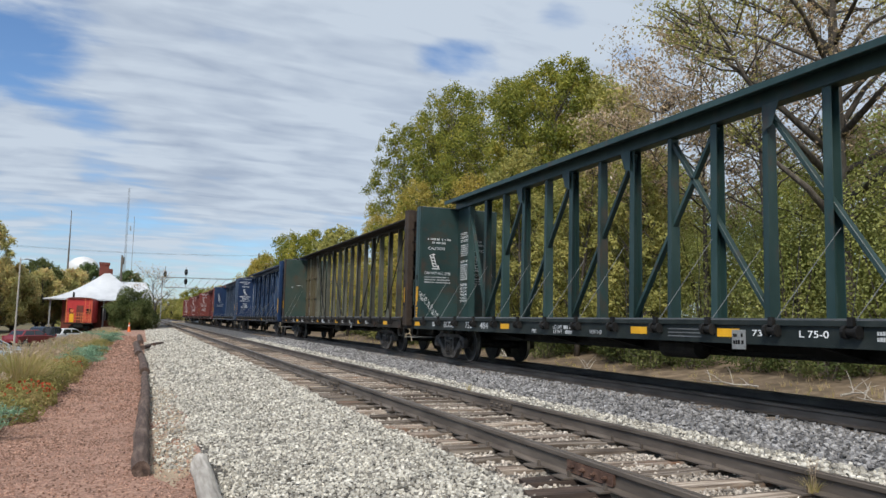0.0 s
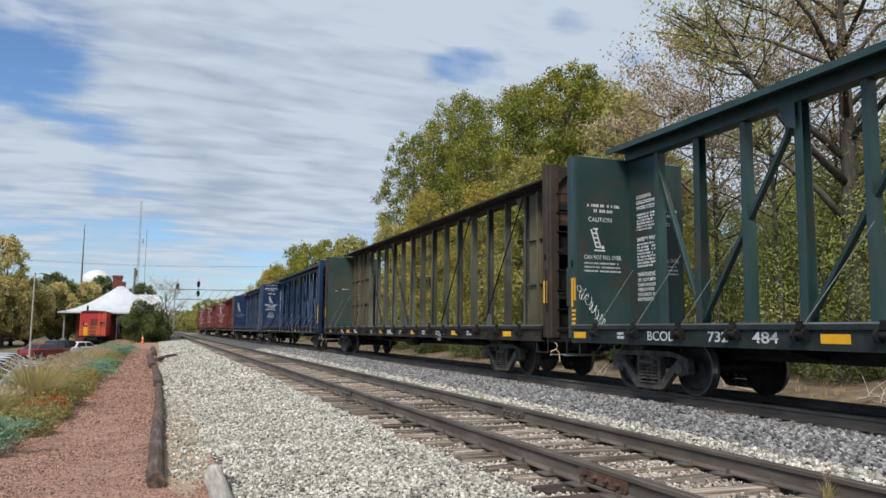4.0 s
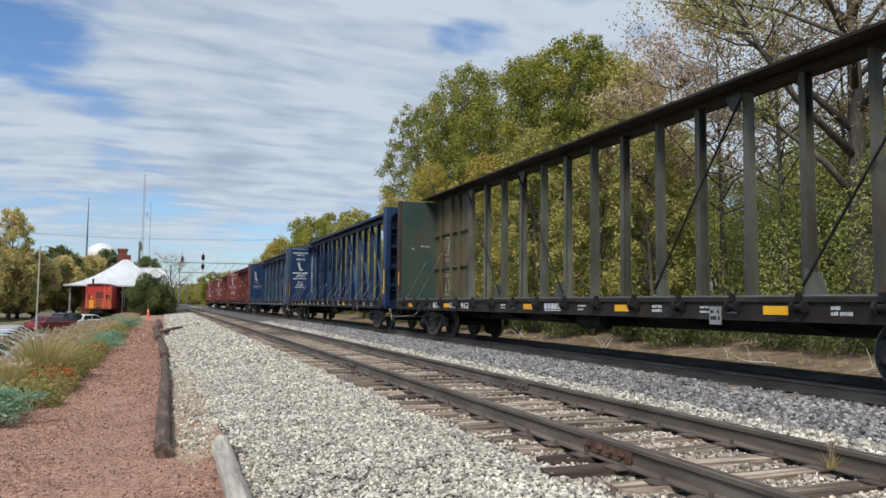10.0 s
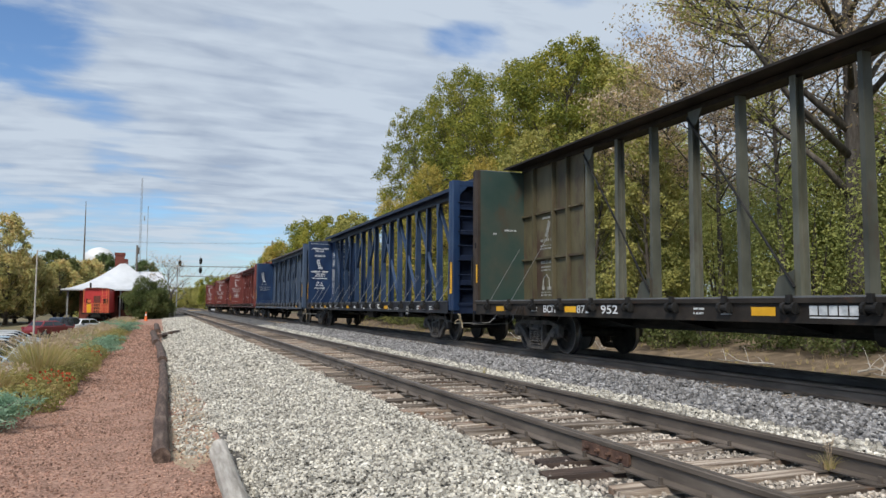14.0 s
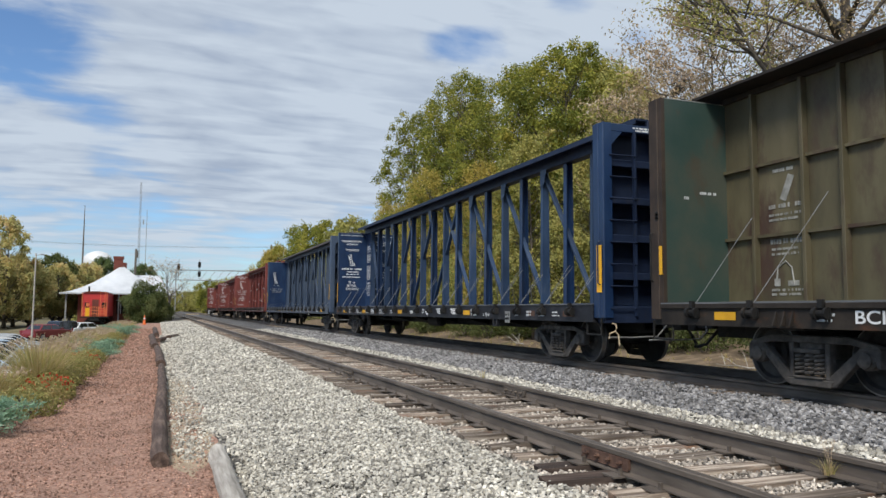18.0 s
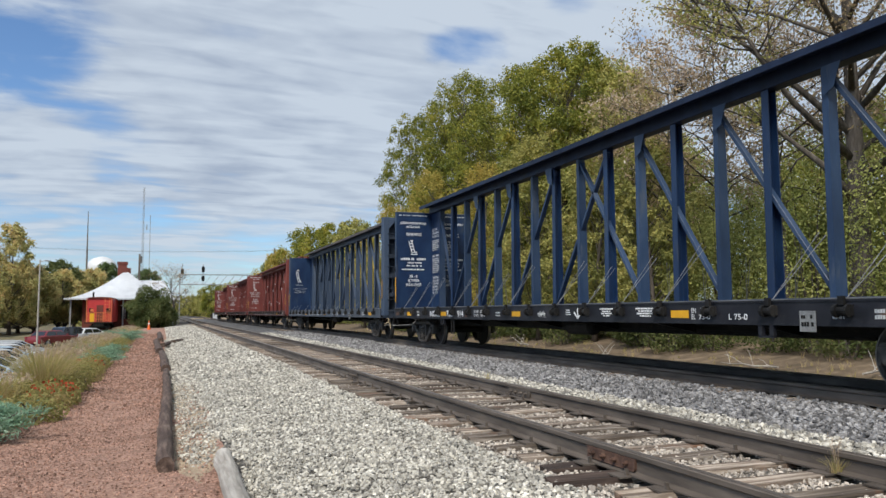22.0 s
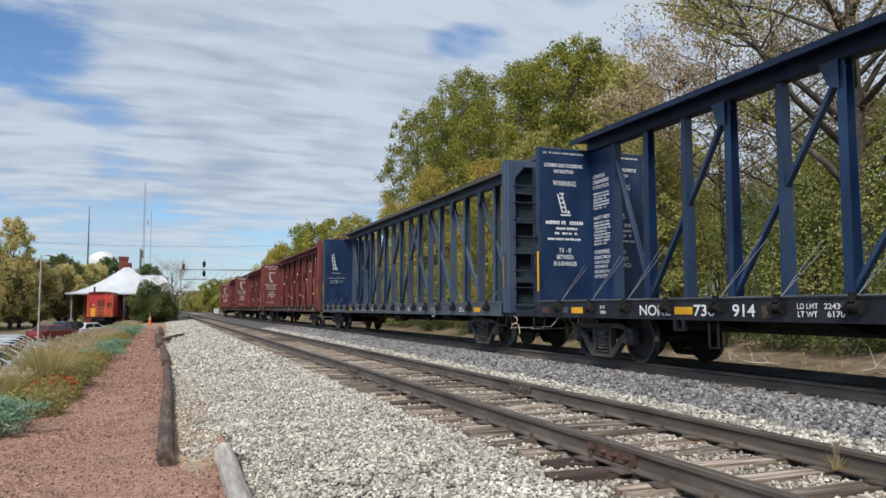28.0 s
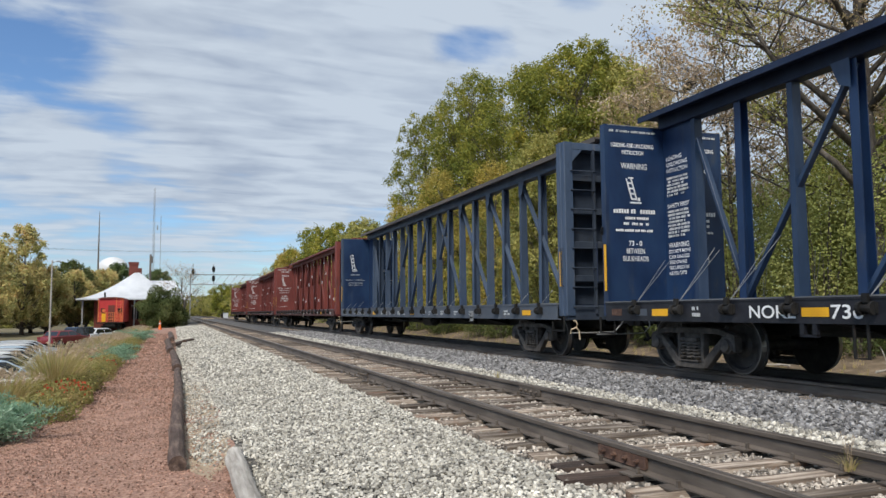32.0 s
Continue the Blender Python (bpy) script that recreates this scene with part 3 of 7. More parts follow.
def raw_mesh(name, verts, faces, material):
    """A mesh from arrays of vertices and of triangles or quads."""
    me = bpy.data.meshes.new(name)
    k = faces.shape[1]
    me.vertices.add(len(verts))
    me.vertices.foreach_set("co", np.ascontiguousarray(verts, dtype=np.float32).ravel())
    me.loops.add(faces.size)
    me.loops.foreach_set("vertex_index", np.ascontiguousarray(faces, dtype=np.int32).ravel())
    me.polygons.add(len(faces))
    me.polygons.foreach_set("loop_start", np.arange(0, faces.size, k, dtype=np.int32))
    me.polygons.foreach_set("loop_total", np.full(len(faces), k, dtype=np.int32))
    me.polygons.foreach_set("use_smooth", np.zeros(len(faces), dtype=bool))
    me.update(calc_edges=True)
    me.materials.append(material)
    return me


def thing(name, label, category, at=None, group="", kind=""):
    ob = new(name)
    ob.empty_display_size = 0.2
    if at is not None:
        ob.matrix_basis = at
    return tagged(ob, label, category, group, kind)


# lettering: every word is turned into a mesh of its own once, one unit high
WORDS = {}


def letter(words):
    made = []
    for w in words:
        cu = bpy.data.curves.new("lettering", "FONT")
        cu.body, cu.size, cu.align_x, cu.offset = w, 1.0, "LEFT", 0.014
        made.append((w, new("lettering", cu)))
    deps = bpy.context.evaluated_depsgraph_get()
    for w, ob in made:
        me = bpy.data.meshes.new_from_object(ob.evaluated_get(deps))
        xs = [v.co.x for v in me.vertices]
        ys = [v.co.y for v in me.vertices]
        for v in me.vertices:
            v.co.x -= min(xs)
            v.co.y -= min(ys)
        WORDS[w] = (me, max(xs) - min(xs), max(ys) - min(ys))
    for w, ob in made:
        cu = ob.data
        bpy.data.objects.remove(ob)
        bpy.data.curves.remove(cu)


letter(["NOKL", "736", "914", "BCOL", "732", "484", "BCIT", "872", "952", "73-0", "L 75-0", "LOADING AND UNLOADING", "INSTRUCTION", "WARNING", "73 - 0", "BETWEEN",
        "BULKHEADS", "LOADING", "UNLOADING", "SAFETY FIRST", "KEYSLOTS", "SECURED IN", "DO NOT MOVE", "CAR UNLESS", "TIEDOWNS", "CAN NOT FALL OVER", "CAUTION",
        "LD LMT", "LT WT", "22430", "6170", "EH", "EL", "11-", "FBS", "NEW 3-93"])


def word(text, parent, along, z, x=None, y=None, height=0.12, width=None, material=None, name="lettering"):
    """Lettering on a side (x given: it faces -x and reads towards smaller y) or on a wall across the car (y given: it faces -y)."""
    me, w, h = WORDS[text]
    me = me.copy()
    me.materials.clear()
    me.materials.append(material or M["white"])
    k = height / h
    kx = (width / w) if width else k
    for v in me.vertices:
        a, b = v.co.x * kx, v.co.y * k
        v.co = (x, along - a, z + b) if x is not None else (along + a, y, z + b)
    return tagged(part(name, me, None, parent), kind="stuff")


def bars(parent, rows, x=None, y=None, material=None, name="small_lettering"):
    """Lines of writing too worn to be read: (along, z, length, height) bars of 4 mm."""
    rng = random.Random(len(rows) * 7 + int(rows[0][1] * 100))
    s = Shape()
    for a, z, ln, h in rows:
        at = 0.0
        left = rng.randrange(3, 8)
        while at < ln - h * 0.3:
            w, t = h * rng.uniform(0.42, 0.62), h * rng.uniform(0.84, 1.0)
            if rng.random() > 0.10:
                if x is not None:
                    s.box(x - 0.003, x + 0.003, a - at - w, a - at, z, z + t)
                else:
                    s.box(a + at, a + at + w, y - 0.003, y + 0.003, z, z + t)
            at += w + h * 0.20
            left -= 1
            if left == 0:
                at, left = at + h * 0.45, rng.randrange(2, 8)
    tagged(part(name, s, material or M["stencil"], parent), kind="stuff")


# ---------------------------------------------------------------- ground and tracks
NEAR_RAILS, FAR_RAILS, FAR_Z = (3.446, 4.951), (8.496, 10.001), 0.048
PROFILE = [(-1500, -2.1), (-60, -2.1), (-4.9, -2.0), (-4.2, -1.75), (-2.8, -0.62), (-1.6, -0.44), (0.25, -0.44), (0.6, -0.43), (1.4, -0.36), (2.5, -0.25), (2.8, -0.235), (2.92, -0.25),
           (5.48, -0.25), (5.65, -0.225), (6.3, -0.22), (7.3, -0.18), (11.0, -0.18), (11.6, -0.24), (12.6, -0.48), (14.5, -0.42), (17.5, 0.05), (24, 0.35), (60, 0.6), (1500, 0.6)]


def height(x, y=0.0):
    """The ground: the cross-section of the line; round the station the low ground comes up to the path."""
    z = PROFILE[-1][1]
    for (xa, za), (xb, zb) in zip(PROFILE, PROFILE[1:]):
        if x <= xb:
            z = za + (zb - za) * (x - xa) / (xb - xa)
            break
    if x < -3 and y > 55:
        z += 0.15 * min(1.0, (y - 55) / 20)
    if x < -1.6 and y > 78:
        k = min(1.0, (y - 78) / 12)
        top = -0.85 if x < -3 else -0.46 - 0.39 * (-1.6 - x) / 1.4
        top = top if x > -11 else (-1.3 if x < -15 else -0.85 - 0.45 * (-11 - x) / 4)
        z += (top - z) * k * k * (3 - 2 * k)
    return z


def strip(name, xs, y0, y1, lift, material, label, category, step=2.0, rough=0.0, seed=1):
    """A long sheet that follows the ground's cross-section, lift above it."""
    n = max(1, int(round((y1 - y0) / step)))
    ys = [y0 + (y1 - y0) * i / n for i in range(n + 1)]
    v, f = [], []
    for y in ys:
        for i, x in enumerate(xs):
            wob = rough * noise.noise((x * 1.3 + seed, y * 0.6, seed)) if 0 < i < len(xs) - 1 else 0
            edge = 0.10 * noise.noise((seed, y * 0.8, 3.1)) if rough and i in (0, len(xs) - 1) else 0
            v.append((x + edge, y, height(x, y) + lift + wob))
    k = len(xs)
    for j in range(n):
        for i in range(k - 1):
            f.append((j * k + i, j * k + i + 1, (j + 1) * k + i + 1, (j + 1) * k + i))
    me = raw_mesh(name, np.array(v), np.array(f), material)
    return tagged(new(name, me), label, category, kind="structure")


def build_ground():
    xs = sorted([p[0] for p in PROFILE] + [-40, -20, -15, -13, -11, -9])
    ys = [-1500, -200, -40, -15] + [i * 5.0 for i in range(-2, 30)] + [160, 200, 300, 500, 1000, 2500]
    v = [(x, y, height(x, y)) for y in ys for x in xs]
    k = len(xs)
    f = [(j * k + i, j * k + i + 1, (j + 1) * k + i + 1, (j + 1) * k + i) for j in range(len(ys) - 1) for i in range(k - 1)]
    tagged(new("ground", raw_mesh("ground", np.array(v), np.array(f), M["ground"])), "dry autumn grass and earth beside the railway", "ground", kind="structure")
    # these two sheets carry painted shade for the gaps between stones
    strip("ballast", [0.64, 0.9, 1.4, 2.0, 2.5, 2.8, 2.92, 4.2, 5.48, 5.65, 6.3], -15, 330, 0.02, M["ballast"], "limestone ballast bed of the nearer track, shaded gaps painted in", "ballast", 1.0, 0.012, 2)
    strip("ballast_far", [6.3, 6.8, 7.3, 9.2, 11.0, 11.6, 12.3], -15, 330, 0.018, M["ballast_gap_shade"], "grey ballast bed under the train, shaded gaps painted in", "ballast", 1.0, 0.012, 5)
    strip("path", [-2.3, -1.9, -1.6, -1.3, -0.6, 0.0, 0.25, 0.6, 0.68], -15, 84, 0.022, M["mulch"], "red-brown gravel footpath beside the ballast", "path", 1.0, 0.015, 8)
    v, f, k = [], [], 7
    ys = [7.15 + 0.2 * i for i in range(50)]
    for i, y in enumerate(ys):      # a ragged tongue of sand that widens from its near end
        wide = min(1.0, 0.08 + (y - 7.15) / 1.1)
        mid = 0.36 + 0.05 * noise.noise((y * 1.3, 2.0, 0.0))
        for q in range(k):
            side = (q / (k - 1) - 0.5) * 0.70 * wide * (1 + 0.35 * noise.noise((y * 2.1, q * 0.9, 5.0)))
            x = mid + side
            v.append((x, y, height(x, y) + 0.026 + 0.012 * noise.noise((x * 3, y * 2, 1.0)) - (0.02 if q in (0, k - 1) else 0)))
        if i:
            f += [((i - 1) * k + q, (i - 1) * k + q + 1, i * k + q + 1, i * k + q) for q in range(k - 1)]
    tagged(new("sandy_edge", raw_mesh("sandy_edge", np.array(v), np.array(f), M["sand"])), "ragged strip of pale sandy dirt beside the log edging", "dirt", kind="structure")
    strip("verge", [12.1, 12.6, 13.5, 14.5, 16.0, 17.5], -15, 300, 0.02, M["verge"], "straw-coloured dry grass verge behind the tracks", "verge", 2.0, 0.05, 6)
    strip("parking_lot", [-60, -30, -20, -15, -13, -11, -9, -4.9], 8, 79, 0.02, M["asphalt"], "dark asphalt parking lot below the path", "parking lot", 4.0)


def stones(name, x0, x1, y0, y1, per_m2, size, material, label, skip=None, seed=1, lift=0.02):
    """Loose angular stones, each its own closed lump."""
    rng = np.random.default_rng(seed)
    n = int((x1 - x0) * (y1 - y0) * per_m2)
    x, y = rng.uniform(x0, x1, n), rng.uniform(y0, y1, n)
    ok = np.ones(n, bool)
    if skip is not None:
        ok = skip(x, y)
    x, y = x[ok], y[ok]
    n = len(x)
    ico = np.array([(-1, -1, -1), (1, -1, -1), (1, 1, -1), (-1, 1, -1), (-0.8, -0.8, 1), (0.8, -0.8, 1), (0.8, 0.8, 1), (-0.8, 0.8, 1)]) * 0.72
    tri = np.array([(0, 3, 2), (0, 2, 1), (4, 5, 6), (4, 6, 7), (0, 1, 5), (0, 5, 4), (1, 2, 6), (1, 6, 5), (2, 3, 7), (2, 7, 6), (3, 0, 4), (3, 4, 7)])
    r = size * rng.uniform(0.55, 1.35, n) * 0.5
    ax = np.stack([rng.uniform(0.75, 1.35, n), rng.uniform(0.75, 1.35, n), rng.uniform(0.55, 0.95, n)], 1)
    v = ico[None] * ax[:, None] * rng.uniform(0.55, 1.25, (n, 8, 3))
    a, b = rng.uniform(0, 2 * np.pi, n), rng.uniform(-1.2, 1.2, n)
    ca, sa, cb, sb = np.cos(a)[:, None], np.sin(a)[:, None], np.cos(b)[:, None], np.sin(b)[:, None]
    X, Y, Z = v[..., 0], v[..., 1], v[..., 2]
    Y, Z = Y * cb - Z * sb, Y * sb + Z * cb
    X, Y = X * ca - Y * sa, X * sa + Y * ca
    px, pz = np.array([p[0] for p in PROFILE]), np.array([p[1] for p in PROFILE])
    gz = np.interp(x, px, pz) + lift
    v = np.stack([x[:, None] + X * r[:, None], y[:, None] + Y * r[:, None], (gz + r * rng.uniform(-0.35, 1.25, n))[:, None] + Z * r[:, None]], -1).reshape(-1, 3)
    f = (tri[None] + 8 * np.arange(n)[:, None, None]).reshape(-1, 3)
    return tagged(new(name, raw_mesh(name, v, f, material)), label, "stones", kind="stuff")


TIE_STEP = 0.52
TIE_Y = []       # where the nearer track's sleepers lie


def on_rail(x, rails):
    return (np.abs(x - rails[0]) < 0.09) | (np.abs(x - rails[1]) < 0.09)


def rail_shape(y0, y1):
    """Flat-bottomed rail, its head top at z = 0."""
    prof = [(-0.070, -0.172), (0.070, -0.172), (0.070, -0.160), (0.016, -0.142), (0.010, -0.055), (0.034, -0.040), (0.036, -0.008), (0.026, 0.0), (-0.026, 0.0),
            (-0.036, -0.008), (-0.034, -0.040), (-0.010, -0.055), (-0.016, -0.142), (-0.070, -0.160)]
    s = Shape()
    n = len(prof)
    s.v = [(x, y0, z) for x, z in prof] + [(x, y1, z) for x, z in prof]
    s.f = [tuple(range(n)), tuple(range(2 * n - 1, n - 1, -1))] + [(i, n + i, n + (i + 1) % n, (i + 1) % n) for i in range(n)]
    return s


def build_track(name, label, rails, zt, far):
    track = tagged(new(name), label, "railway track", kind="structure")
    rng = random.Random(5 if far else 3)
    mid = sum(rails) / 2
    for x in rails:
        part("rail", rail_shape(-15, 330), M["rail"], track, at=pose(x, 0, zt))
        part("rail_head", Shape().box(-0.024, 0.024, -15, 330, 0.0, 0.002), M["rail_head"], track, "worn bright running surface", at=pose(x, 0, zt + 0.001))
    # sleepers
    me = []
    for k in range(5):
        s = Shape()
        r2 = random.Random(k)
        ln, w, h = 2.6, 0.215, 0.18
        xs = [-ln / 2, -ln / 4, 0, ln / 4, ln / 2]
        ring = []
        for i, x in enumerate(xs):
            j = lambda: r2.uniform(-0.018, 0.018)
            ring.append([(x + j() * 3, -w / 2 + j(), -h), (x + j() * 3, w / 2 + j(), -h), (x + j(), w / 2 - 0.012 + j(), j() * 0.6), (x + j(), 0, -0.008 + j() * 0.8),
                         (x + j(), -w / 2 + 0.012 + j(), j() * 0.6)])
        for rr in ring:
            s.v += rr
        for i in range(4):
            for q in range(5):
                s.f.append((i * 5 + q, i * 5 + (q + 1) % 5, (i + 1) * 5 + (q + 1) % 5, (i + 1) * 5 + q))
        s.f += [tuple(range(5))[::-1], tuple(range(20, 25))]
        me.append(s.mesh("sleeper", M["tie"]))
    black_end = me[1].copy()      # its outer end is soaked with grease
    black_end.materials.append(M["tie_end"])
    for poly in black_end.polygons:
        if poly.center.x < -0.6:
            poly.material_index = 1
    plate_me = Shape().box(-0.17, 0.17, -0.09, 0.09, 0, 0.014).mesh("tie_plate", M["rail"])
    spike_me = Shape().box(-0.012, 0.012, -0.012, 0.012, 0, 0.05).mesh("spike", M["rail"])
    y, i = (3.0 if not far else 4.0), 0
    while y < (92 if not far else 60):
        m = me[rng.randrange(5)]
        if not far and 5.02 < y < 5.98:
            m = black_end
        if not far:
            TIE_Y.append(y)
        shift = rng.uniform(-0.16, 0.14)
        part("sleeper", m, None, track, at=pose(mid + shift, y + rng.uniform(-0.03, 0.03), zt - 0.176 + rng.uniform(-0.016, 0.010), 0, 0, rng.uniform(-3.2, 3.2)))
        if not far and y < 26:
            for x in rails:
                part("tie_plate", plate_me, None, track, at=pose(x, y, zt - 0.180))
                if y < 16:
                    for dx in (-0.09, 0.09):
                        part("spike", spike_me, None, track, at=pose(x + dx, y + (0.05 if dx > 0 else -0.05), zt - 0.166))
        y += TIE_STEP + rng.uniform(-0.03, 0.03)
    back = random.Random(17)
    y = (3.0 if not far else 4.0) - TIE_STEP
    while y > -7:
        if not far:
            TIE_Y.append(y)
        part("sleeper", me[back.randrange(5)], None, track, at=pose(mid + back.uniform(-0.1, 0.1), y + back.uniform(-0.03, 0.03), zt - 0.176 + back.uniform(-0.012, 0.010), 0, 0, back.uniform(-2.2, 2.2)))
        y -= TIE_STEP
    if not far:
        # bolted joint bars
        for x, yy in ((rails[0], 5.33), (rails[0], 14.1), (rails[1], 10.05), (rails[1], 21.0)):
            rusty = M["joint"] if yy < 6 else M["rail"]
            for sgn in (-1, 1):
                jb = part("joint_bar", Shape().run([(-0.012, -0.138), (0.018 * sgn, -0.138), (0.012, -0.118), (0.008, -0.062), (0.012, -0.046), (-0.012, -0.046)], -0.34, 0.34), rusty, track,
                          "rusty bolted joint bar", at=pose(x + sgn * 0.028, yy, zt))
                for k in range(4):
                    part("bolt", Shape().lathe((0, 0, 0), (sgn, 0, 0), [(0.0, 0.021), (0.030, 0.021), (0.031, 0.011), (0.052, 0.011)], 6), rusty, jb, at=pose(sgn * 0.008, -0.24 + 0.16 * k, -0.09))
    return track


# ---------------------------------------------------------------- the train
def truck_parts(car, y0):
    """One two-axle truck under a car: cast side frames with springs, bolster, brake beam and two wheelsets."""
    tr = part("truck", Shape().box(-1.05, 1.05, -0.20, 0.20, 0.42, 0.70).box(-0.24, 0.24, -0.24, 0.24, 0.70, 0.80), M["truck"], car, "grimy cast steel truck bolster", at=pose(0, y0, 0), bevel=0.02)
    for sx in (-1, 1):
        x = sx * 1.02
        s = Shape()
        x0, x1 = x - 0.065, x + 0.065
        s.plate([(-1.06, 0.55), (-0.66, 0.635), (0.66, 0.635), (1.06, 0.55), (1.06, 0.63), (0.66, 0.735), (-0.66, 0.735), (-1.06, 0.63)], x0, x1)
        s.plate([(-0.40, 0.16), (0.40, 0.16), (0.34, 0.06), (-0.34, 0.06)], x0 - 0.004, x1 + 0.004)
        s.box(x0 - 0.03, x1 + 0.03, -0.24, 0.24, 0.162, 0.195)
        for sy in (-1, 1):
            s.plate([(sy * 0.94, 0.60), (sy * 0.78, 0.60), (sy * 0.31, 0.205), (sy * 0.27, 0.085), (sy * 0.40, 0.075)], x0 + 0.006, x1 - 0.006)
            s.plate([(sy * 0.255, 0.640), (sy * 0.335, 0.640), (sy * 0.325, 0.158), (sy * 0.26, 0.158)], x0 - 0.002, x1 + 0.002)
            s.plate([(sy * 0.78, 0.61), (sy * 1.08, 0.60), (sy * 1.08, 0.36), (sy * 1.03, 0.36), (sy * 0.99, 0.52), (sy * 0.82, 0.52), (sy * 0.80, 0.46)], x0 - 0.008, x1 + 0.008)
        part("side_frame", s, M["truck"], tr, "dusty cast steel side frame", bevel=0.014)
        for k, yy in enumerate((-0.16, 0.0, 0.16)):
            c = Shape()
            path = [(x + sx * 0.03 + 0.066 * math.cos(a * 0.9), yy + 0.066 * math.sin(a * 0.9), 0.215 + 0.27 * a / 34) for a in range(35)]
            c.tube(path, 0.021, 6)
            part("coil_spring", c, M["truck"], tr, "dusty coil spring")
        part("bolster_end", Shape().box(min(x, x + sx * 0.11), max(x, x + sx * 0.11), -0.22, 0.22, 0.50, 0.566), M["truck"], tr, bevel=0.012)
        for sy in (-1, 1):
            cap = Shape().lathe((sx * 0.98, sy * 0.889, 0.457), (sx, 0, 0), [(0, 0.13), (0.10, 0.13), (0.13, 0.10), (0.16, 0.10), (0.17, 0.07)], 16)
            part("bearing_cap", cap, M["truck"], tr)
    part("brake_beam", Shape().beam((-0.7, -0.36, 0.38), (0.7, -0.36, 0.38), 0.08, 0.08).beam((-0.7, 0.36, 0.38), (0.7, 0.36, 0.38), 0.08, 0.08), M["black"], tr)
    for sy in (-1, 1):
        w = Shape()
        w.lathe((-0.95, 0, 0), (1, 0, 0), [(0, 0.075), (0.10, 0.085), (1.8, 0.085), (1.9, 0.075)], 14)
        for sx in (-1, 1):
            w.lathe((sx * 0.715, 0, 0), (sx, 0, 0), [(-0.035, 0.37), (-0.033, 0.483), (-0.008, 0.483), (0.008, 0.462), (0.095, 0.452), (0.0965, 0.432), (0.098, 0.375), (0.055, 0.34),
                                                     (0.050, 0.20), (0.085, 0.14), (0.090, 0.0)], 36)
        me = w.mesh("wheelset", M["wheel"])
        me.materials.append(M["tread"])
        me.materials.append(M["rim"])
        for p in me.polygons:
            c = p.center
            rr = math.hypot(c.y, c.z)
            if rr > 0.44 and 0.70 < abs(c.x) < 0.82 and abs(p.normal.x) < 0.5:
                p.material_index = 1
            elif rr > 0.428 and abs(p.normal.x) > 0.5 and abs(c.x) > 0.80:
                p.material_index = 2
        part("wheelset", me, None, tr, "two steel wheels on one axle", at=pose(0, sy * 0.889, 0.457))


def coupler(car, yo, sy):
    s = Shape()
    s.box(-0.12, 0.12, min(yo, yo + sy * 0.42), max(yo, yo + sy * 0.42), 0.74, 0.96)
    s.box(-0.17, 0.15, min(yo + sy * 0.40, yo + sy * 0.62), max(yo + sy * 0.40, yo + sy * 0.62), 0.70, 1.0)
    part("coupler", s, M["black"], car, "black cast knuckle coupler", bevel=0.02)
    # uncoupling rod and air hose
    y1 = yo + sy * 0.10
    part("uncoupling_rod", Shape().tube([(-1.38, y1, 0.56), (-0.9, y1, 0.555), (-0.30, y1, 0.57), (-0.16, y1, 0.70), (-0.05, yo + sy * 0.3, 0.98)], 0.015, 6), M["cable"], car, "bent steel uncoupling rod")
    part("air_hose", Shape().tube([(0.25, yo + sy * 0.2, 0.80), (0.25, yo + sy * 0.40, 0.62), (0.22, yo + sy * 0.58, 0.45), (0.1, yo + sy * 0.70, 0.40)], 0.028, 8), M["black"], car)
    if sy < 0:
        hook = Shape().tube([(-1.30, y1, 0.82), (-1.24, y1 - 0.01, 0.80), (-1.22, y1 - 0.02, 0.74), (-1.25, y1 - 0.02, 0.67), (-1.37, y1 - 0.02, 0.63), (-1.385, y1 - 0.02, 0.54)], 0.015, 6)
        hook.tube([(-1.25, y1 - 0.02, 0.67), (-1.18, y1 - 0.02, 0.60), (-1.16, y1 - 0.02, 0.41)], 0.015, 6)
        part("corner_handle", hook, M["handle"], car, "pale painted lever handle")


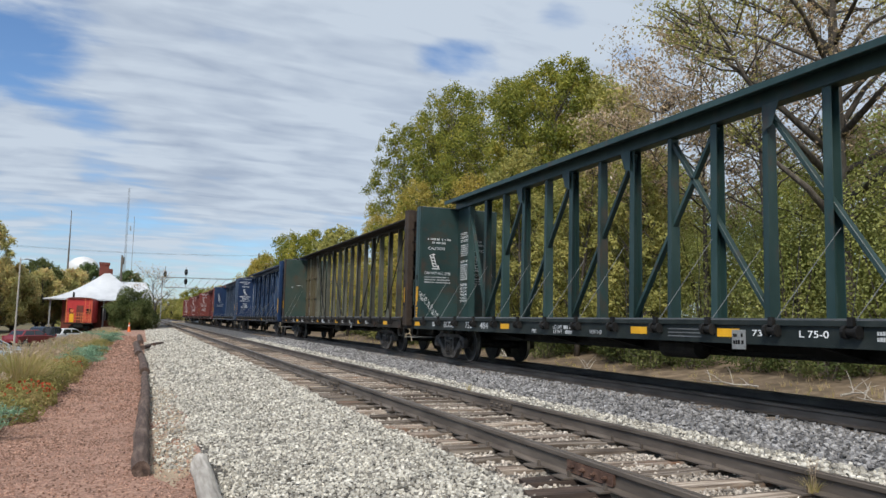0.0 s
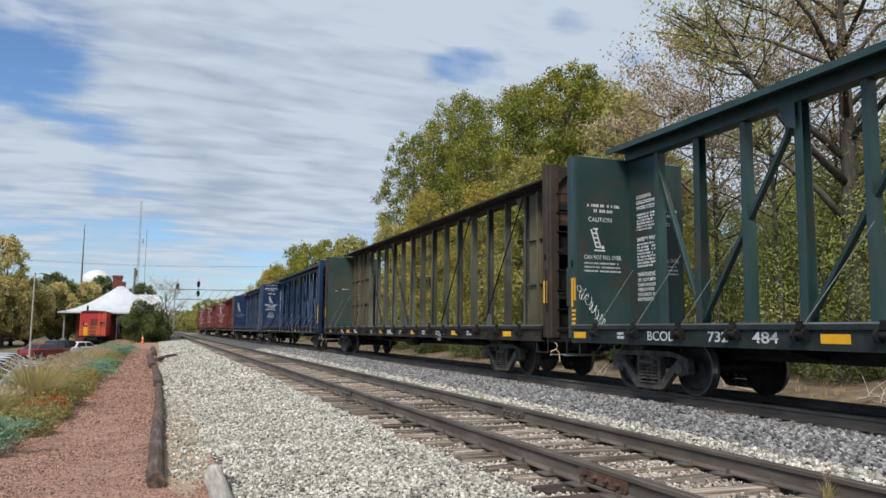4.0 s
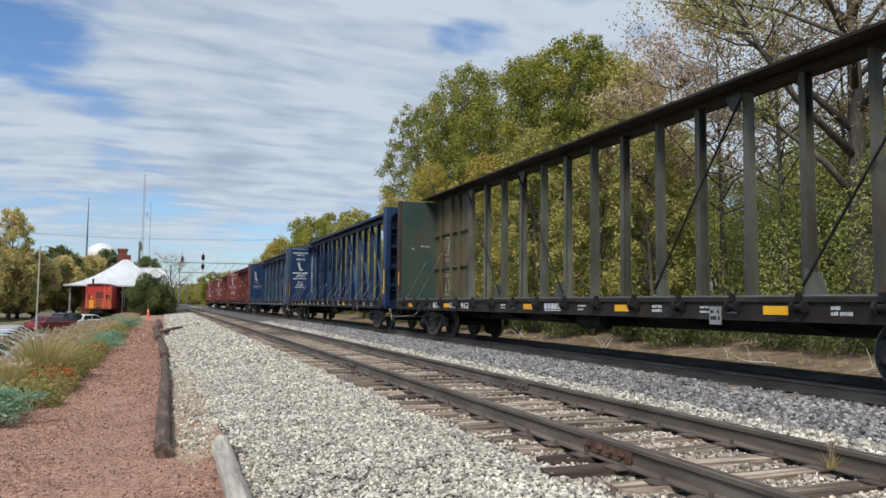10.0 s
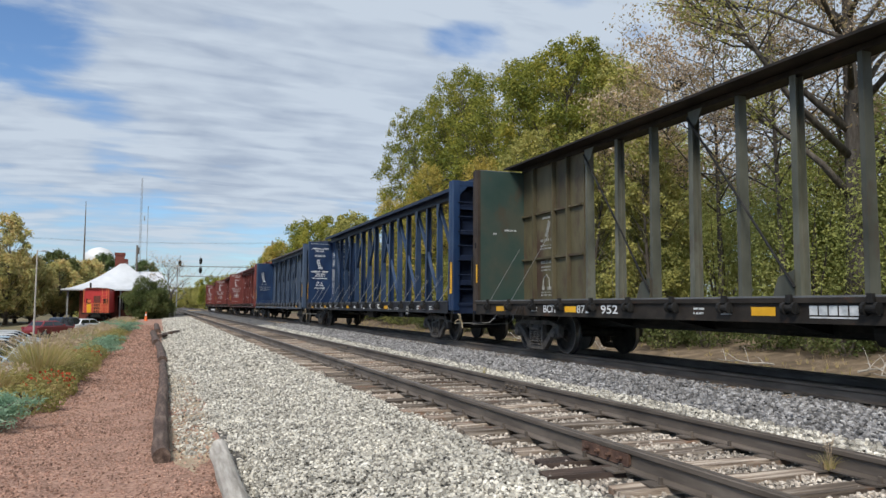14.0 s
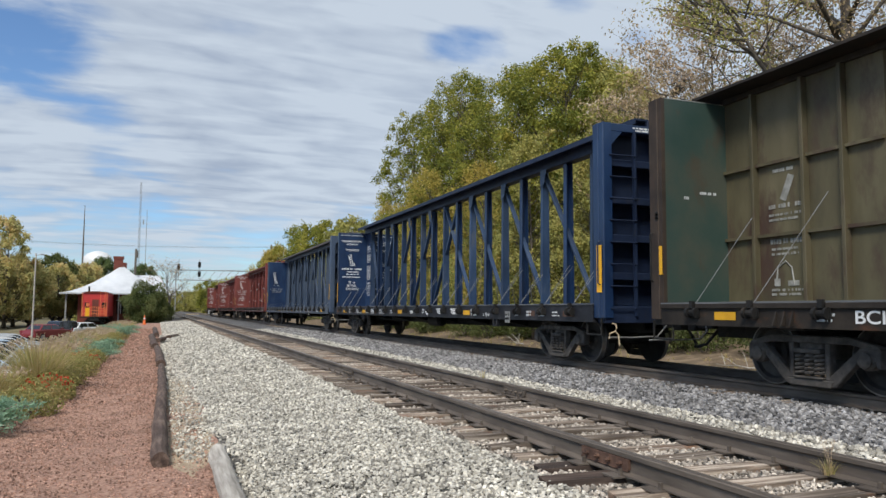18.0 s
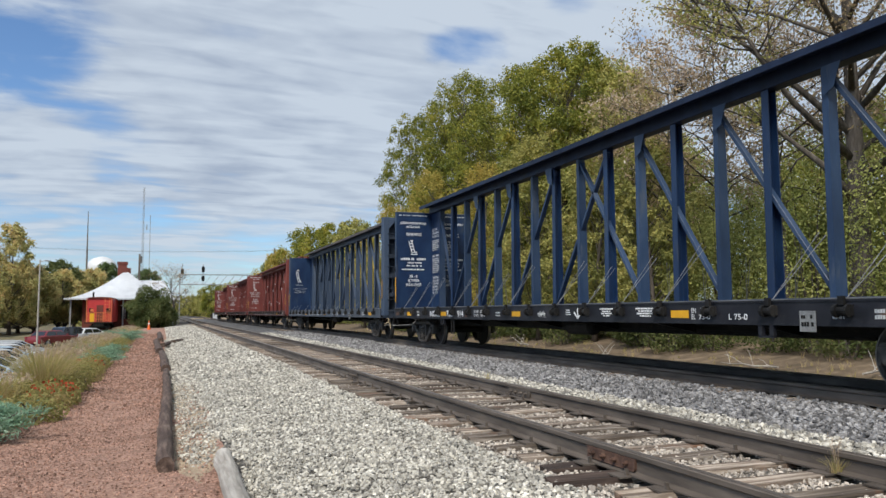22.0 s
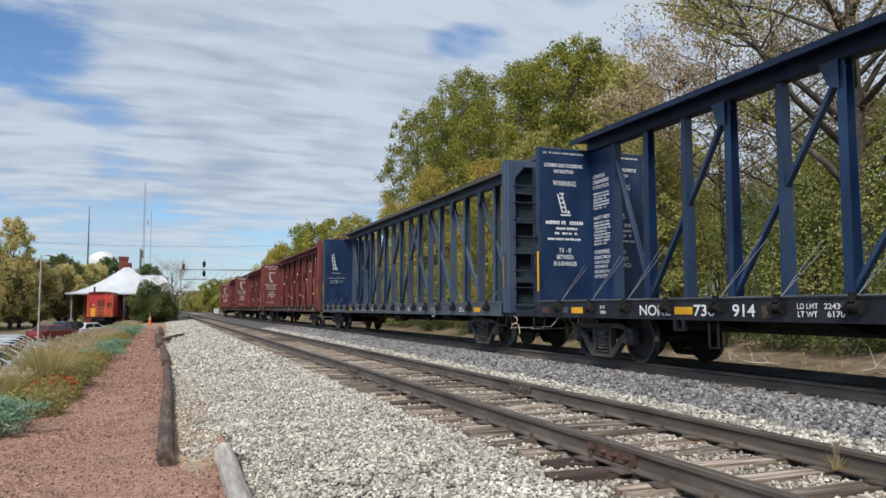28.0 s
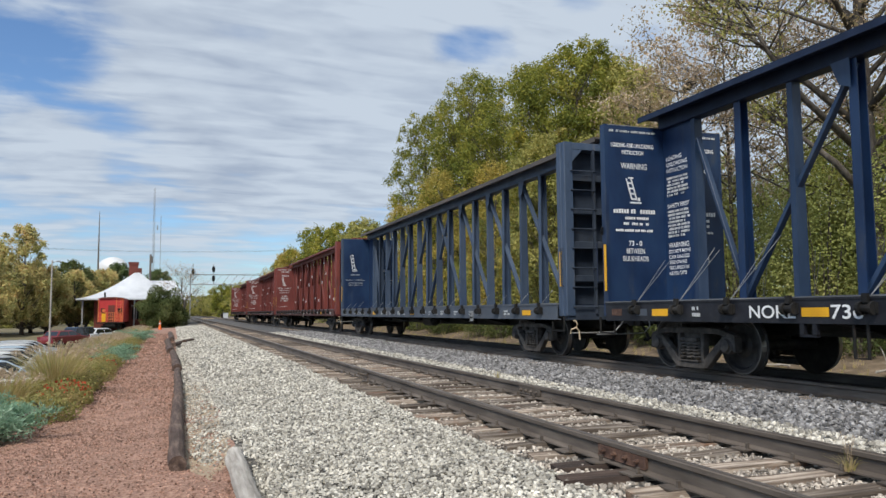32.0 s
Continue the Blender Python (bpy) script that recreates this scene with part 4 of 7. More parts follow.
def bulkhead(car, inner, sy, st):
    """End wall: smooth plate towards the load, posts, ribs and a ladder on the outside."""
    W, zt = st["half_width"] - st["bulk_in"][0 if sy < 0 else 1], st["bulk_top"]      # the end walls stand a little inside the sills
    th = 0.34 if sy < 0 else st["rear_depth"]

    out = st["front_out"] if sy < 0 else 0.0

    def yy(a):
        return sy * (inner + out + a)

    def bx(s, x0, x1, a, b, z0, z1):
        return s.box(x0, x1, min(yy(a), yy(b)), max(yy(a), yy(b)), z0, z1)

    pl = part("bulkhead", bx(Shape(), -W + 0.02, W - 0.02, 0.0, 0.035, 1.14, zt - 0.01), st["bulk"], car, st["bulk_label"])
    for sx in (-1, 1):
        o = [(W, -0.002), (W, 0.10), (W + 0.016, 0.11), (W + 0.016, 0.19), (W, 0.20), (W, th), (W - 0.02, th + 0.012), (W - 0.20, th + 0.012), (W - 0.20, th - 0.06), (W - 0.07, th - 0.06),
             (W - 0.07, -0.002)]
        if th < 0.3:
            o = [(W, -0.002), (W, th), (W - 0.20, th), (W - 0.20, th - 0.04), (W - 0.07, th - 0.04), (W - 0.07, -0.002)]
        s = Shape().upright([(sx * x, yy(d)) for x, d in o], 0.92, zt)
        part("corner_post", s, st["post_end"], pl)
    # highlight on the wall's top edge, put on as a pale strip
    part("edge_strip", bx(Shape(), -W + 0.07, W - 0.07, -0.004, 0.020, zt - 0.009, zt + 0.004), M["cable"], pl, "pale highlight line along the top edge")
    s = Shape()
    bx(s, -W + 0.05, W - 0.05, 0.04, th, zt - 0.16, zt - 0.005)
    for sx in (-1, 1):      # cut corners under the top beam
        p = [(sx * (W - 0.20), zt - 0.16), (sx * (W - 0.46), zt - 0.16), (sx * (W - 0.20), zt - 0.44)]
        b = len(s.v)
        s.v += [(x, yy(th - 0.05), z) for x, z in p] + [(x, yy(th), z) for x, z in p]
        s.f += [(b, b + 1, b + 2), (b + 5, b + 4, b + 3), (b, b + 3, b + 4, b + 1), (b + 1, b + 4, b + 5, b + 2), (b + 2, b + 5, b + 3, b)]
    part("top_beam", s, st["post_end"], pl, bevel=0.008)
    # on the navy and slate cars end_paint includes the shade between cars
    part("outer_plate", bx(Shape(), -W + 0.075, W - 0.075, 0.0385, 0.046, 1.16, zt - 0.165), st["end_paint"], pl, "outer face of the end wall")
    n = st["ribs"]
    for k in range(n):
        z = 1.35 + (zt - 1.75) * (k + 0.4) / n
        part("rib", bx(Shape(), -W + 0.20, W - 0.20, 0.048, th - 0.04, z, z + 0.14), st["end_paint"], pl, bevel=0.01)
    if st["upper_panel"]:
        part("upper_panel", bx(Shape(), -W + 0.20, W - 0.20, 0.05, th - 0.11, 3.36, zt - 0.17), M["rust_brown"], pl, "rust-brown closed upper panel", bevel=0.008)
    if sy > 0 or st["upper_panel"]:
        # no opening is cut: a raised dark oval paints the slot's inner shade
        part("lift_slot", Shape().box(-W - 0.019, -W - 0.010, min(yy(0.105), yy(0.185)), max(yy(0.105), yy(0.185)), st["slot"] - 0.045, st["slot"] + 0.045)
             .lathe((-W - 0.010, yy(0.145), st["slot"] - 0.045), (-1, 0, 0), [(0, 0.04), (0.009, 0.04)], 12).lathe((-W - 0.010, yy(0.145), st["slot"] + 0.045), (-1, 0, 0), [(0, 0.04), (0.009, 0.04)], 12), M["dark"], pl, "lifting slot drawn as a raised dark oval")
    if st["second_strip"] and sy > 0:
        part("reflector", bx(Shape(), -W - 0.020, -W - 0.012, 0.115, 0.185, st["strip"][0] - 0.13, st["strip"][1]), M["yellow"], pl, "yellow reflective strip")
        for k in range(5):
            part("faded_mark", bx(Shape(), -W - 0.020, -W - 0.014, 0.02 + 0.02 * (k % 2), 0.17, st["strip"][0] - 0.23 - 0.085 * k, st["strip"][0] - 0.18 - 0.085 * k), M["yellow"], pl, "worn yellow stencil")
    part("middle_post", bx(Shape(), -0.10, 0.06, 0.05, th - 0.02, 1.16, zt - 0.165), st["end_paint"], pl, bevel=0.008)
    if st["end_text"] and sy < 0:
        word("CAUTION", car, 0.04, zt - 0.12, y=yy(th) - 0.004, height=0.085, width=0.52, name="caution_lettering")
        bars(car, [(-0.72, zt - 0.08, 0.62, 0.035), (-0.66, zt - 0.13, 0.50, 0.035)], y=yy(th) - 0.004, material=M["white"], name="caution_small_lettering")
        bars(car, [(0.10, 3.72, 0.60, 0.13)], y=yy(0.047) - 0.004, material=M["white"], name="number_marking")
        bars(car, [(0.10, 3.10 - 0.09 * k, 0.60 - 0.1 * (k % 2), 0.055) for k in range(6)], y=yy(0.047) - 0.004, material=M["stencil"], name="end_notice")
    # ladder
    xl = -W + 0.24
    part("ladder_stile", bx(Shape(), -W + 0.70, -W + 0.75, th - 0.05, th + 0.02, 0.95, zt - 0.14), st["end_paint"], pl)
    z = 1.10
    while z < zt - 0.35:
        part("ladder_rung", Shape().tube([(xl - 0.1, yy(th + 0.03), z), (xl + 0.50, yy(th + 0.03), z)], 0.014, 6), st["end_paint"], pl)
        z += 0.42
    # end sill with steps
    s = Shape()
    bx(s, -W + 0.05, W - 0.05, 0.05, th - 0.02, 0.82, 1.14)
    part("end_sill", s, st["end_paint"], car, bevel=0.012)
    for sx in (-1, 1):
        x = sx * (st["half_width"] - 0.03)
        part("sill_step", Shape().tube([(x, yy(-0.25), 0.90), (x, yy(-0.25), 0.60), (x, yy(0.25), 0.60), (x, yy(0.25), 0.90)], 0.022, 6), M["black"], car)
    # reflector on the corner post
    if st.get("strip"):
        s = bx(Shape(), -W - 0.020, -W - 0.015, 0.01 if sy > 0 else st["strip_to"] - (0.10 if st["strip_to"] < 0.2 else 0.17), 0.09 if sy > 0 else st["strip_to"], *st["strip"])
        part("reflector", s, M["yellow"], pl, "yellow reflective strip")
    hand = Shape().tube([(-W - 0.02, yy(0.25), 1.55), (-W - 0.07, yy(0.25), 1.57), (-W - 0.07, yy(0.25), 2.35), (-W - 0.02, yy(0.25), 2.37)], 0.014, 6)
    part("grab_iron", hand, st["end_paint"], pl)
    coupler(car, sy * (inner + 0.34), sy)
    return pl


def pictogram(car, x, y, z, k=1.0):
    """A leaning ladder-like stack drawn in white."""
    s = Shape()
    for i in range(4):
        z0 = z + 0.07 + i * 0.105 * k
        xx = x - 0.030 * i
        q = 0.105 * k
        b = len(s.v)
        for o, wd in ((-0.070, 0.030), (0.040, 0.030)):
            s.hexa([(xx + o, y - 0.003, z0), (xx + o + wd, y - 0.003, z0), (xx + o + wd, y + 0.003, z0), (xx + o, y + 0.003, z0), (xx + o - 0.03, y - 0.003, z0 + q), (xx + o + wd - 0.03, y - 0.003, z0 + q),
                    (xx + o + wd - 0.03, y + 0.003, z0 + q), (xx + o - 0.03, y + 0.003, z0 + q)])
        s.box(xx - 0.041, xx + 0.041, y - 0.003, y + 0.003, z0, z0 + 0.032)
    s.box(x - 0.130, x - 0.010, y - 0.003, y + 0.003, z + 0.07 + 0.42 * k, z + 0.10 + 0.42 * k)
    s.box(x - 0.10, x + 0.16, y - 0.003, y + 0.003, z, z + 0.03)
    s.box(x + 0.080, x + 0.13, y - 0.003, y + 0.003, z + 0.05, z + 0.12)
    tagged(part("pictogram", s, M["white"], car, "white painted pictogram of a leaning stack"), kind="stuff")


def centerbeam(label, group, st):
    car = thing("centerbeam_flatcar", label, "freight car", group=group)
    L, W = st["inner"], st["half_width"]
    Lf = L + st["front_out"]      # to the front end wall
    th = 0.34
    # floor
    part("centre_sill", Shape().box(-0.30, 0.30, -Lf, L, 0.62, 0.70), M["black"], car, bevel=0.006)
    for sx in (-1, 1):
        part("sill_web", Shape().box(sx * 0.28 - 0.02, sx * 0.28 + 0.02, -Lf, L, 0.70, 1.1), M["black"], car)
    for sx in (-1, 1):
        xo = sx * W
        s = Shape().run([(xo, 0.86), (xo + sx * 0.006, 0.86), (xo + sx * 0.006, 0.835), (xo - sx * 0.10, 0.835), (xo - sx * 0.10, 0.86), (xo - sx * 0.02, 0.86), (xo - sx * 0.02, 1.146),
                         (xo - sx * 0.13, 1.146), (xo - sx * 0.13, 1.172), (xo + sx * 0.012, 1.172), (xo + sx * 0.012, 1.146), (xo, 1.146)], -Lf - 0.001, L + 0.001)
        part("side_sill", s, st["sill"], car, st["sill_label"])
        x0, x1 = sorted((xo + sx * 0.014, xo - sx * 0.10))
        # the light caught by the deck's lip, laid on as a pale strip
        part("deck_edge", Shape().box(x0, x1, -Lf - 0.001, L + 0.001, 1.174, 1.192), M["edge"], car, "pale highlight painted along the deck edge")
        d = Shape()
        d.hexa([(sx * (W - 0.14), -Lf, 1.11), (sx * 0.28, -Lf, 1.06), (sx * 0.28, L, 1.06), (sx * (W - 0.14), L, 1.11), (sx * (W - 0.14), -Lf, 1.15), (sx * 0.28, -Lf, 1.10),
                (sx * 0.28, L, 1.10), (sx * (W - 0.14), L, 1.15)])
        part("deck_plate", d, st["paint"], car)
    y = -L + 2.6
    while y < L - 2.4:
        for sx in (-1, 1):
            s = Shape()
            s.hexa([(sx * 0.30, y - 0.06, 0.66), (sx * (W - 0.06), y - 0.06, 0.88), (sx * (W - 0.06), y + 0.06, 0.88), (sx * 0.30, y + 0.06, 0.66),
                    (sx * 0.30, y - 0.06, 1.05), (sx * (W - 0.06), y - 0.06, 1.10), (sx * (W - 0.06), y + 0.06, 1.10), (sx * 0.30, y + 0.06, 1.05)])
            part("cross_bearer", s, M["black"], car)
        y += 2.42
    # brake gear below the floor
    part("air_reservoir", Shape().lathe((-0.75, -1.1, 0.72), (0, 1, 0), [(0, 0.05), (0.06, 0.18), (0.95, 0.18), (1.0, 0.05)], 16), M["black"], car)
    part("brake_rod", Shape().tube([(-0.45, -7.5, 0.66), (-0.45, 0, 0.62), (0.2, 7.5, 0.66)], 0.02, 6), M["black"], car)
    # the beam along the middle
    zl, zt, tw = st["chord_low"], st["chord_top"], st["chord_half"]
    li = zt - st["lip"]
    s = Shape().run([(-tw, zt), (-tw, li), (-tw + 0.025, li), (-tw + 0.025, zt - 0.036), (tw - 0.025, zt - 0.036), (tw - 0.025, li), (tw, li), (tw, zt)], -Lf + 0.02, L + th - 0.06)
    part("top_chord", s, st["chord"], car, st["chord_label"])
    # where web is set, its dark paint stands for shade under the flange
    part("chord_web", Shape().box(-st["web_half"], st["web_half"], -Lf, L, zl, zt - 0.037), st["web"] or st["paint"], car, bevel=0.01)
    part("beam_foot", Shape().box(-0.24, 0.24, -Lf, L, 1.095, 1.22), st["paint"], car, bevel=0.01)
    sp, n = st["spacing"], st["posts"]
    ps = [sp * (k - (n - 1) / 2) for k in range(n)]
    dep0, dep1 = st["post_foot"], st["post_head"]
    # channel posts: every second one turns its open side to the car's other end
    for turn in (0, 1):
        wall, e = 0.02, (1 if turn else -1)
        fw = st["flange"] * (1.35 if turn else 1.0)
        ring = [(-1, e * fw), (1, e * fw), (1, -e * fw), (0.84, -e * fw), (0.84, e * (fw - wall)), (-0.84, e * (fw - wall)), (-0.84, -e * fw), (-1, -e * fw)]
        if not turn:
            ring.reverse()
        n8 = len(ring)
        s = Shape()
        s.v = [(x * dep0, y, 1.2) for x, y in ring] + [(x * dep1, y, zl + 0.01) for x, y in ring]
        s.f = [tuple(range(n8)), tuple(range(2 * n8 - 1, n8 - 1, -1))] + [(i, n8 + i, n8 + (i + 1) % n8, (i + 1) % n8) for i in range(n8)]
        # turned posts can take a darker paint that puts shade in their recess
        post_me = s.mesh("post", st["post_shade_paint"] if turn and st["post_shade_paint"] else st["paint"])
        for y in ps[1 - turn::2] if st["turned"] else ps[turn::2]:
            part("post", post_me, None, car, at=pose(0, y, 0))

    def brace(ya, za, yb, zb, w=0.072, d=0.11):
        part("diagonal_brace", Shape().beam((0, ya, za), (0, yb, zb), w, d, (1, 0, 0)), st["paint"], car, bevel=0.006)

    if st["style"] == "open":
        for sy in (-1, 1):
            brace(sy * ps[-1], zl - 0.3, sy * ps[-2], 1.25, 0.06, 0.10)
            for k in (2, 4, 6):
                a, b = sy * ps[-k], sy * ps[-k - 2]
                brace(a, 1.25, b, zl - 0.05)
                g = Shape().plate([(b, zl + 0.02), (b + sy * 0.34, zl + 0.02), (b + sy * 0.20, zl - 0.34), (b, zl - 0.42)], -0.135, -0.128)
                part("gusset", g, st["paint"], car)
        brace(ps[n // 2 - 2], 1.25, ps[n // 2], zl - 0.05)
        brace(ps[n // 2 + 1], 1.25, ps[n // 2 - 1], zl - 0.05)
        # closed web at the rear end, a short strut at the front end
        part("end_web", Shape().box(-0.03, 0.03, ps[-1], L, 1.2, zl + 0.01), st["bulk"], car)
        part("end_strut", Shape().beam((0, -L, 3.0), (0, ps[0], 1.25), 0.12, 0.10, (1, 0, 0)), st["paint"], car, bevel=0.006)
    else:
        run = st["panel"]
        marks = (0.72, 1.75, 2.46)
        for sy in (-1, 1):
            a, b = sorted((L if sy > 0 else -Lf, sy * (L - run)))
            part("end_web", Shape().box(-0.04, 0.04, a, b, 1.2, zl + 0.01), st["panel_mat"], car, "closed riveted web panel")
            for mk in marks:
                for sx in (-1, 1):
                    x0, x1 = sorted((sx * 0.04, sx * 0.16))
                    part("stiffener", Shape().box(x0, x1, sy * (L - mk) - 0.032, sy * (L - mk) + 0.032, 1.2, zl), st["panel_mat"], car, bevel=0.006)
            for z in (2.25, 3.42):
                for sx in (-1, 1):
                    x0, x1 = sorted((sx * 0.04, sx * 0.11))
                    part("stiffener", Shape().box(x0, x1, a + 0.01, b - 0.01, z, z + 0.05), st["panel_mat"], car)
            for ka, kb in ((0, 2), (3, 5)):
                ya, yb = sy * ps[-1 - ka], sy * ps[-1 - kb]
                for sx in (-1,):
                    part("tie_rod", Shape().tube([(sx * 0.16, ya, zl - 0.1), (sx * 0.16, (ya + yb) / 2, (zl + 1.3) / 2), (sx * 0.16, yb, 1.35)], 0.022, 6), M["black"], car)
                    part("foot_plate", Shape().plate([(yb + sy * 0.02, 1.22), (yb + sy * 0.46, 1.22), (yb + sy * 0.34, 1.52), (yb + sy * 0.02, 1.62)], sx * 0.13, sx * 0.145), st["paint"], car)
                    part("head_plate", Shape().plate([(ya - sy * 0.02, zl), (ya - sy * 0.40, zl), (ya - sy * 0.26, zl - 0.26), (ya - sy * 0.02, zl - 0.34)], sx * 0.13, sx * 0.145), st["paint"], car)
    # load winches and cables along both sides
    first, apart = st["winch"]
    winches = [first - apart * k for k in range(int((first + L - 0.6) / apart) + 1)]
    for i, y in enumerate(winches):
        for sx in (-1, 1):
            x = sx * (W + 0.035)
            w = Shape().box(min(x, x - sx * 0.05), max(x, x - sx * 0.05), y - 0.13, y + 0.13, 0.97, 1.10)
            w.lathe((x, y - 0.11, 1.03), (0, 1, 0), [(0, 0.082), (0.04, 0.082), (0.041, 0.050), (0.17, 0.050), (0.171, 0.082), (0.22, 0.082)], 12)
            w.box(min(x - sx * 0.02, x + sx * 0.03), max(x - sx * 0.02, x + sx * 0.03), y - 0.035, y + 0.045, 1.10, 1.21)
            wi = part("winch", w, M["black"], car, "black ratchet winch", bevel=0.0)
            if (st["cables"] and i % 5 != 3) or i < st["end_cables"]:
                hgt = (st["cables"] or 1.7) * (0.75 + 0.25 * ((i * 7) % 5) / 4)
                for dx in ((0.0, 0.11) if st["cable_pair"] else (0.0,)):
                    pth = [(sx * (W + 0.01), y, 1.12), (sx * (W - 0.03), y - 0.02, 1.19), (sx * (W - 0.15 - 0.30 * hgt), y - 0.55 * hgt - dx, 1.19 + hgt * (1 - 0.5 * dx))]
                    part("cable", Shape().tube(pth, 0.0055, 5), M["cable"], wi)
    if st["stake_rail"]:      # a raised rail along the deck's edge, cut at every winch
        cuts = [-Lf] + winches[::-1] + [L]
        for ya, yb in zip(cuts, cuts[1:]):
            for sx in (-1, 1):
                x0, x1 = sorted((sx * (W - 0.02), sx * (W + 0.034)))
                ga, gb = ya + (0.0 if ya == -Lf else 0.055), yb - (0.0 if yb == L else 0.055)
                part("stake_rail", Shape().run([(x0, 1.095), (x1, 1.095), (x1, 1.168), (x0, 1.168)], ga, gb), st["sill"], car, bevel=0.006)
                # same painted highlight along the top of the stake rail
                part("rail_edge", Shape().box(x0 + 0.004, x1 - 0.004, ga + 0.01, gb - 0.01, 1.169, 1.178), M["edge"], car)
    # yellow reflectors and stencils on the sills
    for y in st["yellow"]:
        part("reflector", Shape().box(-W - 0.008, -W - 0.003, y - 0.22, y + 0.22, 0.925, 1.045), M["yellow"], car, "yellow reflective patch")
    rng = random.Random(len(label))
    y = -L + 1.0
    while y < L - 1:
        if rng.random() < 0.55 and all(abs(y - q) > 0.7 for q in st["yellow"] + st["clear"]):
            h = rng.choice((0.035, 0.05))
            bars(car, [(y, 1.0, rng.uniform(0.18, 0.34), h), (y, 0.93, rng.uniform(0.18, 0.34), h)], x=-W - 0.005)
        y += st["spacing"] * 0.5
    part("placard", Shape().box(-W - 0.012, -W - 0.004, st["placard"] - 0.13, st["placard"] + 0.13, 0.76, 1.03), M["cable"], car, "worn white placard")
    bars(car, [(st["placard"] + 0.10, 0.93, 0.07, 0.05), (st["placard"] - 0.01, 0.93, 0.08, 0.05), (st["placard"] + 0.10, 0.83, 0.19, 0.06)], x=-W - 0.015, material=M["dark"], name="placard_mark")
    for y in st["jack"]:
        part("jack_bracket", Shape().box(-W + 0.0, -W + 0.06, y - 0.14, y - 0.07, 0.68, 0.834).box(-W, -W + 0.06, y + 0.07, y + 0.14, 0.68, 0.834).box(-W, -W + 0.06, y - 0.14, y + 0.14, 0.66, 0.69),
             st["sill"], car, "small grey jacking bracket")
    for sy in (-1, 1):
        bulkhead(car, L, sy, st)
        yt = sy * st["truck_at"]
        truck_parts(car, yt)
        part("bolster", Shape().box(-W + 0.08, W - 0.08, yt - 0.2, yt + 0.2, 0.80, 1.06), M["black"], car, bevel=0.02)
    return car


def base_style(**over):
    st = dict(inner=11.1, half_width=1.444, bulk_top=4.67, style="open", spacing=1.188, posts=18, post_foot=0.112, post_head=0.085, flange=0.056, post_shade_paint=None, turned=True, chord_low=4.63, chord_top=4.92, chord_half=0.42,
              lip=0.11, cables=0.0, yellow=[], clear=[], placard=-3.0, bulk_label="smooth painted end wall", chord_label="dark top flange of the beam", sill_label="black sill channel with stencils",
              strip=(1.55, 2.30), strip_to=0.19, truck_at=9.1, jack=[], web=None, web_half=0.13, end_text=False, ribs=4, winch=(10.1, 1.2), end_cables=0, cable_pair=False, bulk_in=(0.05, 0.05), rear_depth=0.34, upper_panel=False, second_strip=False, stake_rail=False, front_out=0.0, slot=2.575)
    st.update(over)
    return st


def web_notice(car, y, z, k=0.8, x=-0.034):
    """Notice painted on the closed web beside an end wall, k times its full height."""
    for i, (text, w) in enumerate((("LOADING", 0.48), ("UNLOADING", 0.64), ("INSTRUCTION", 0.64))):
        word(text, car, y, z - 0.15 * k * i, x=x, height=0.10 * k, width=w)
    bars(car, [(y, z - (0.46 + 0.082 * i) * k, 0.64 - 0.12 * (i % 3 == 2), 0.054 * k) for i in range(6)], x=x)
    word("SAFETY FIRST", car, y, z - 1.16 * k, x=x, height=0.10 * k, width=0.66)
    bars(car, [(y, z - (1.27 + 0.085 * i) * k, 0.66 - 0.15 * (i % 4 == 3), 0.057 * k) for i in range(8)], x=x)
    for i, (text, h, w) in enumerate((("WARNING", 0.12, 0.62), ("DO NOT MOVE", 0.085, 0.66), ("CAR UNLESS", 0.085, 0.62), ("TIEDOWNS", 0.085, 0.54), ("SECURED IN", 0.085, 0.60),
                                      ("KEYSLOTS", 0.085, 0.52))):
        word(text, car, y, z - (2.12 + 0.13 * i) * k, x=x, height=h * k, width=w)


def wall_notice(car, y, x0, first, last):
    """Notice painted on the load side of an end wall; x0 is its left end."""
    bars(car, [(x0 + 0.05, 4.53, 1.10, 0.045)], y=y)
    word("LOADING AND UNLOADING", car, x0 + 0.12, 4.23, y=y, height=0.085, width=0.98)
    word("INSTRUCTION", car, x0 + 0.36, 4.09, y=y, height=0.085, width=0.50)
    word(first, car, x0 + 0.33, 3.80, y=y, height=0.12, width=0.60)
    pictogram(car, x0 + 0.62, y, 3.12)
    rows = [(x0 + 0.14, 2.92, 0.95, 0.085), (x0 + 0.40, 2.80, 0.55, 0.055), (x0 + 0.36, 2.69, 0.58, 0.055), (x0 + 0.18, 2.56, 0.90, 0.05)]
    bars(car, rows, y=y, material=M["white"])
    for i, text in enumerate(last):
        word(text, car, x0 + 0.62 - 0.5 * (0.30, 0.42, 0.58)[i], 2.28 - 0.15 * i, y=y, height=0.10, width=(0.30, 0.42, 0.58)[i])


CARS = []      # (car, y of its middle at the end of the clip)


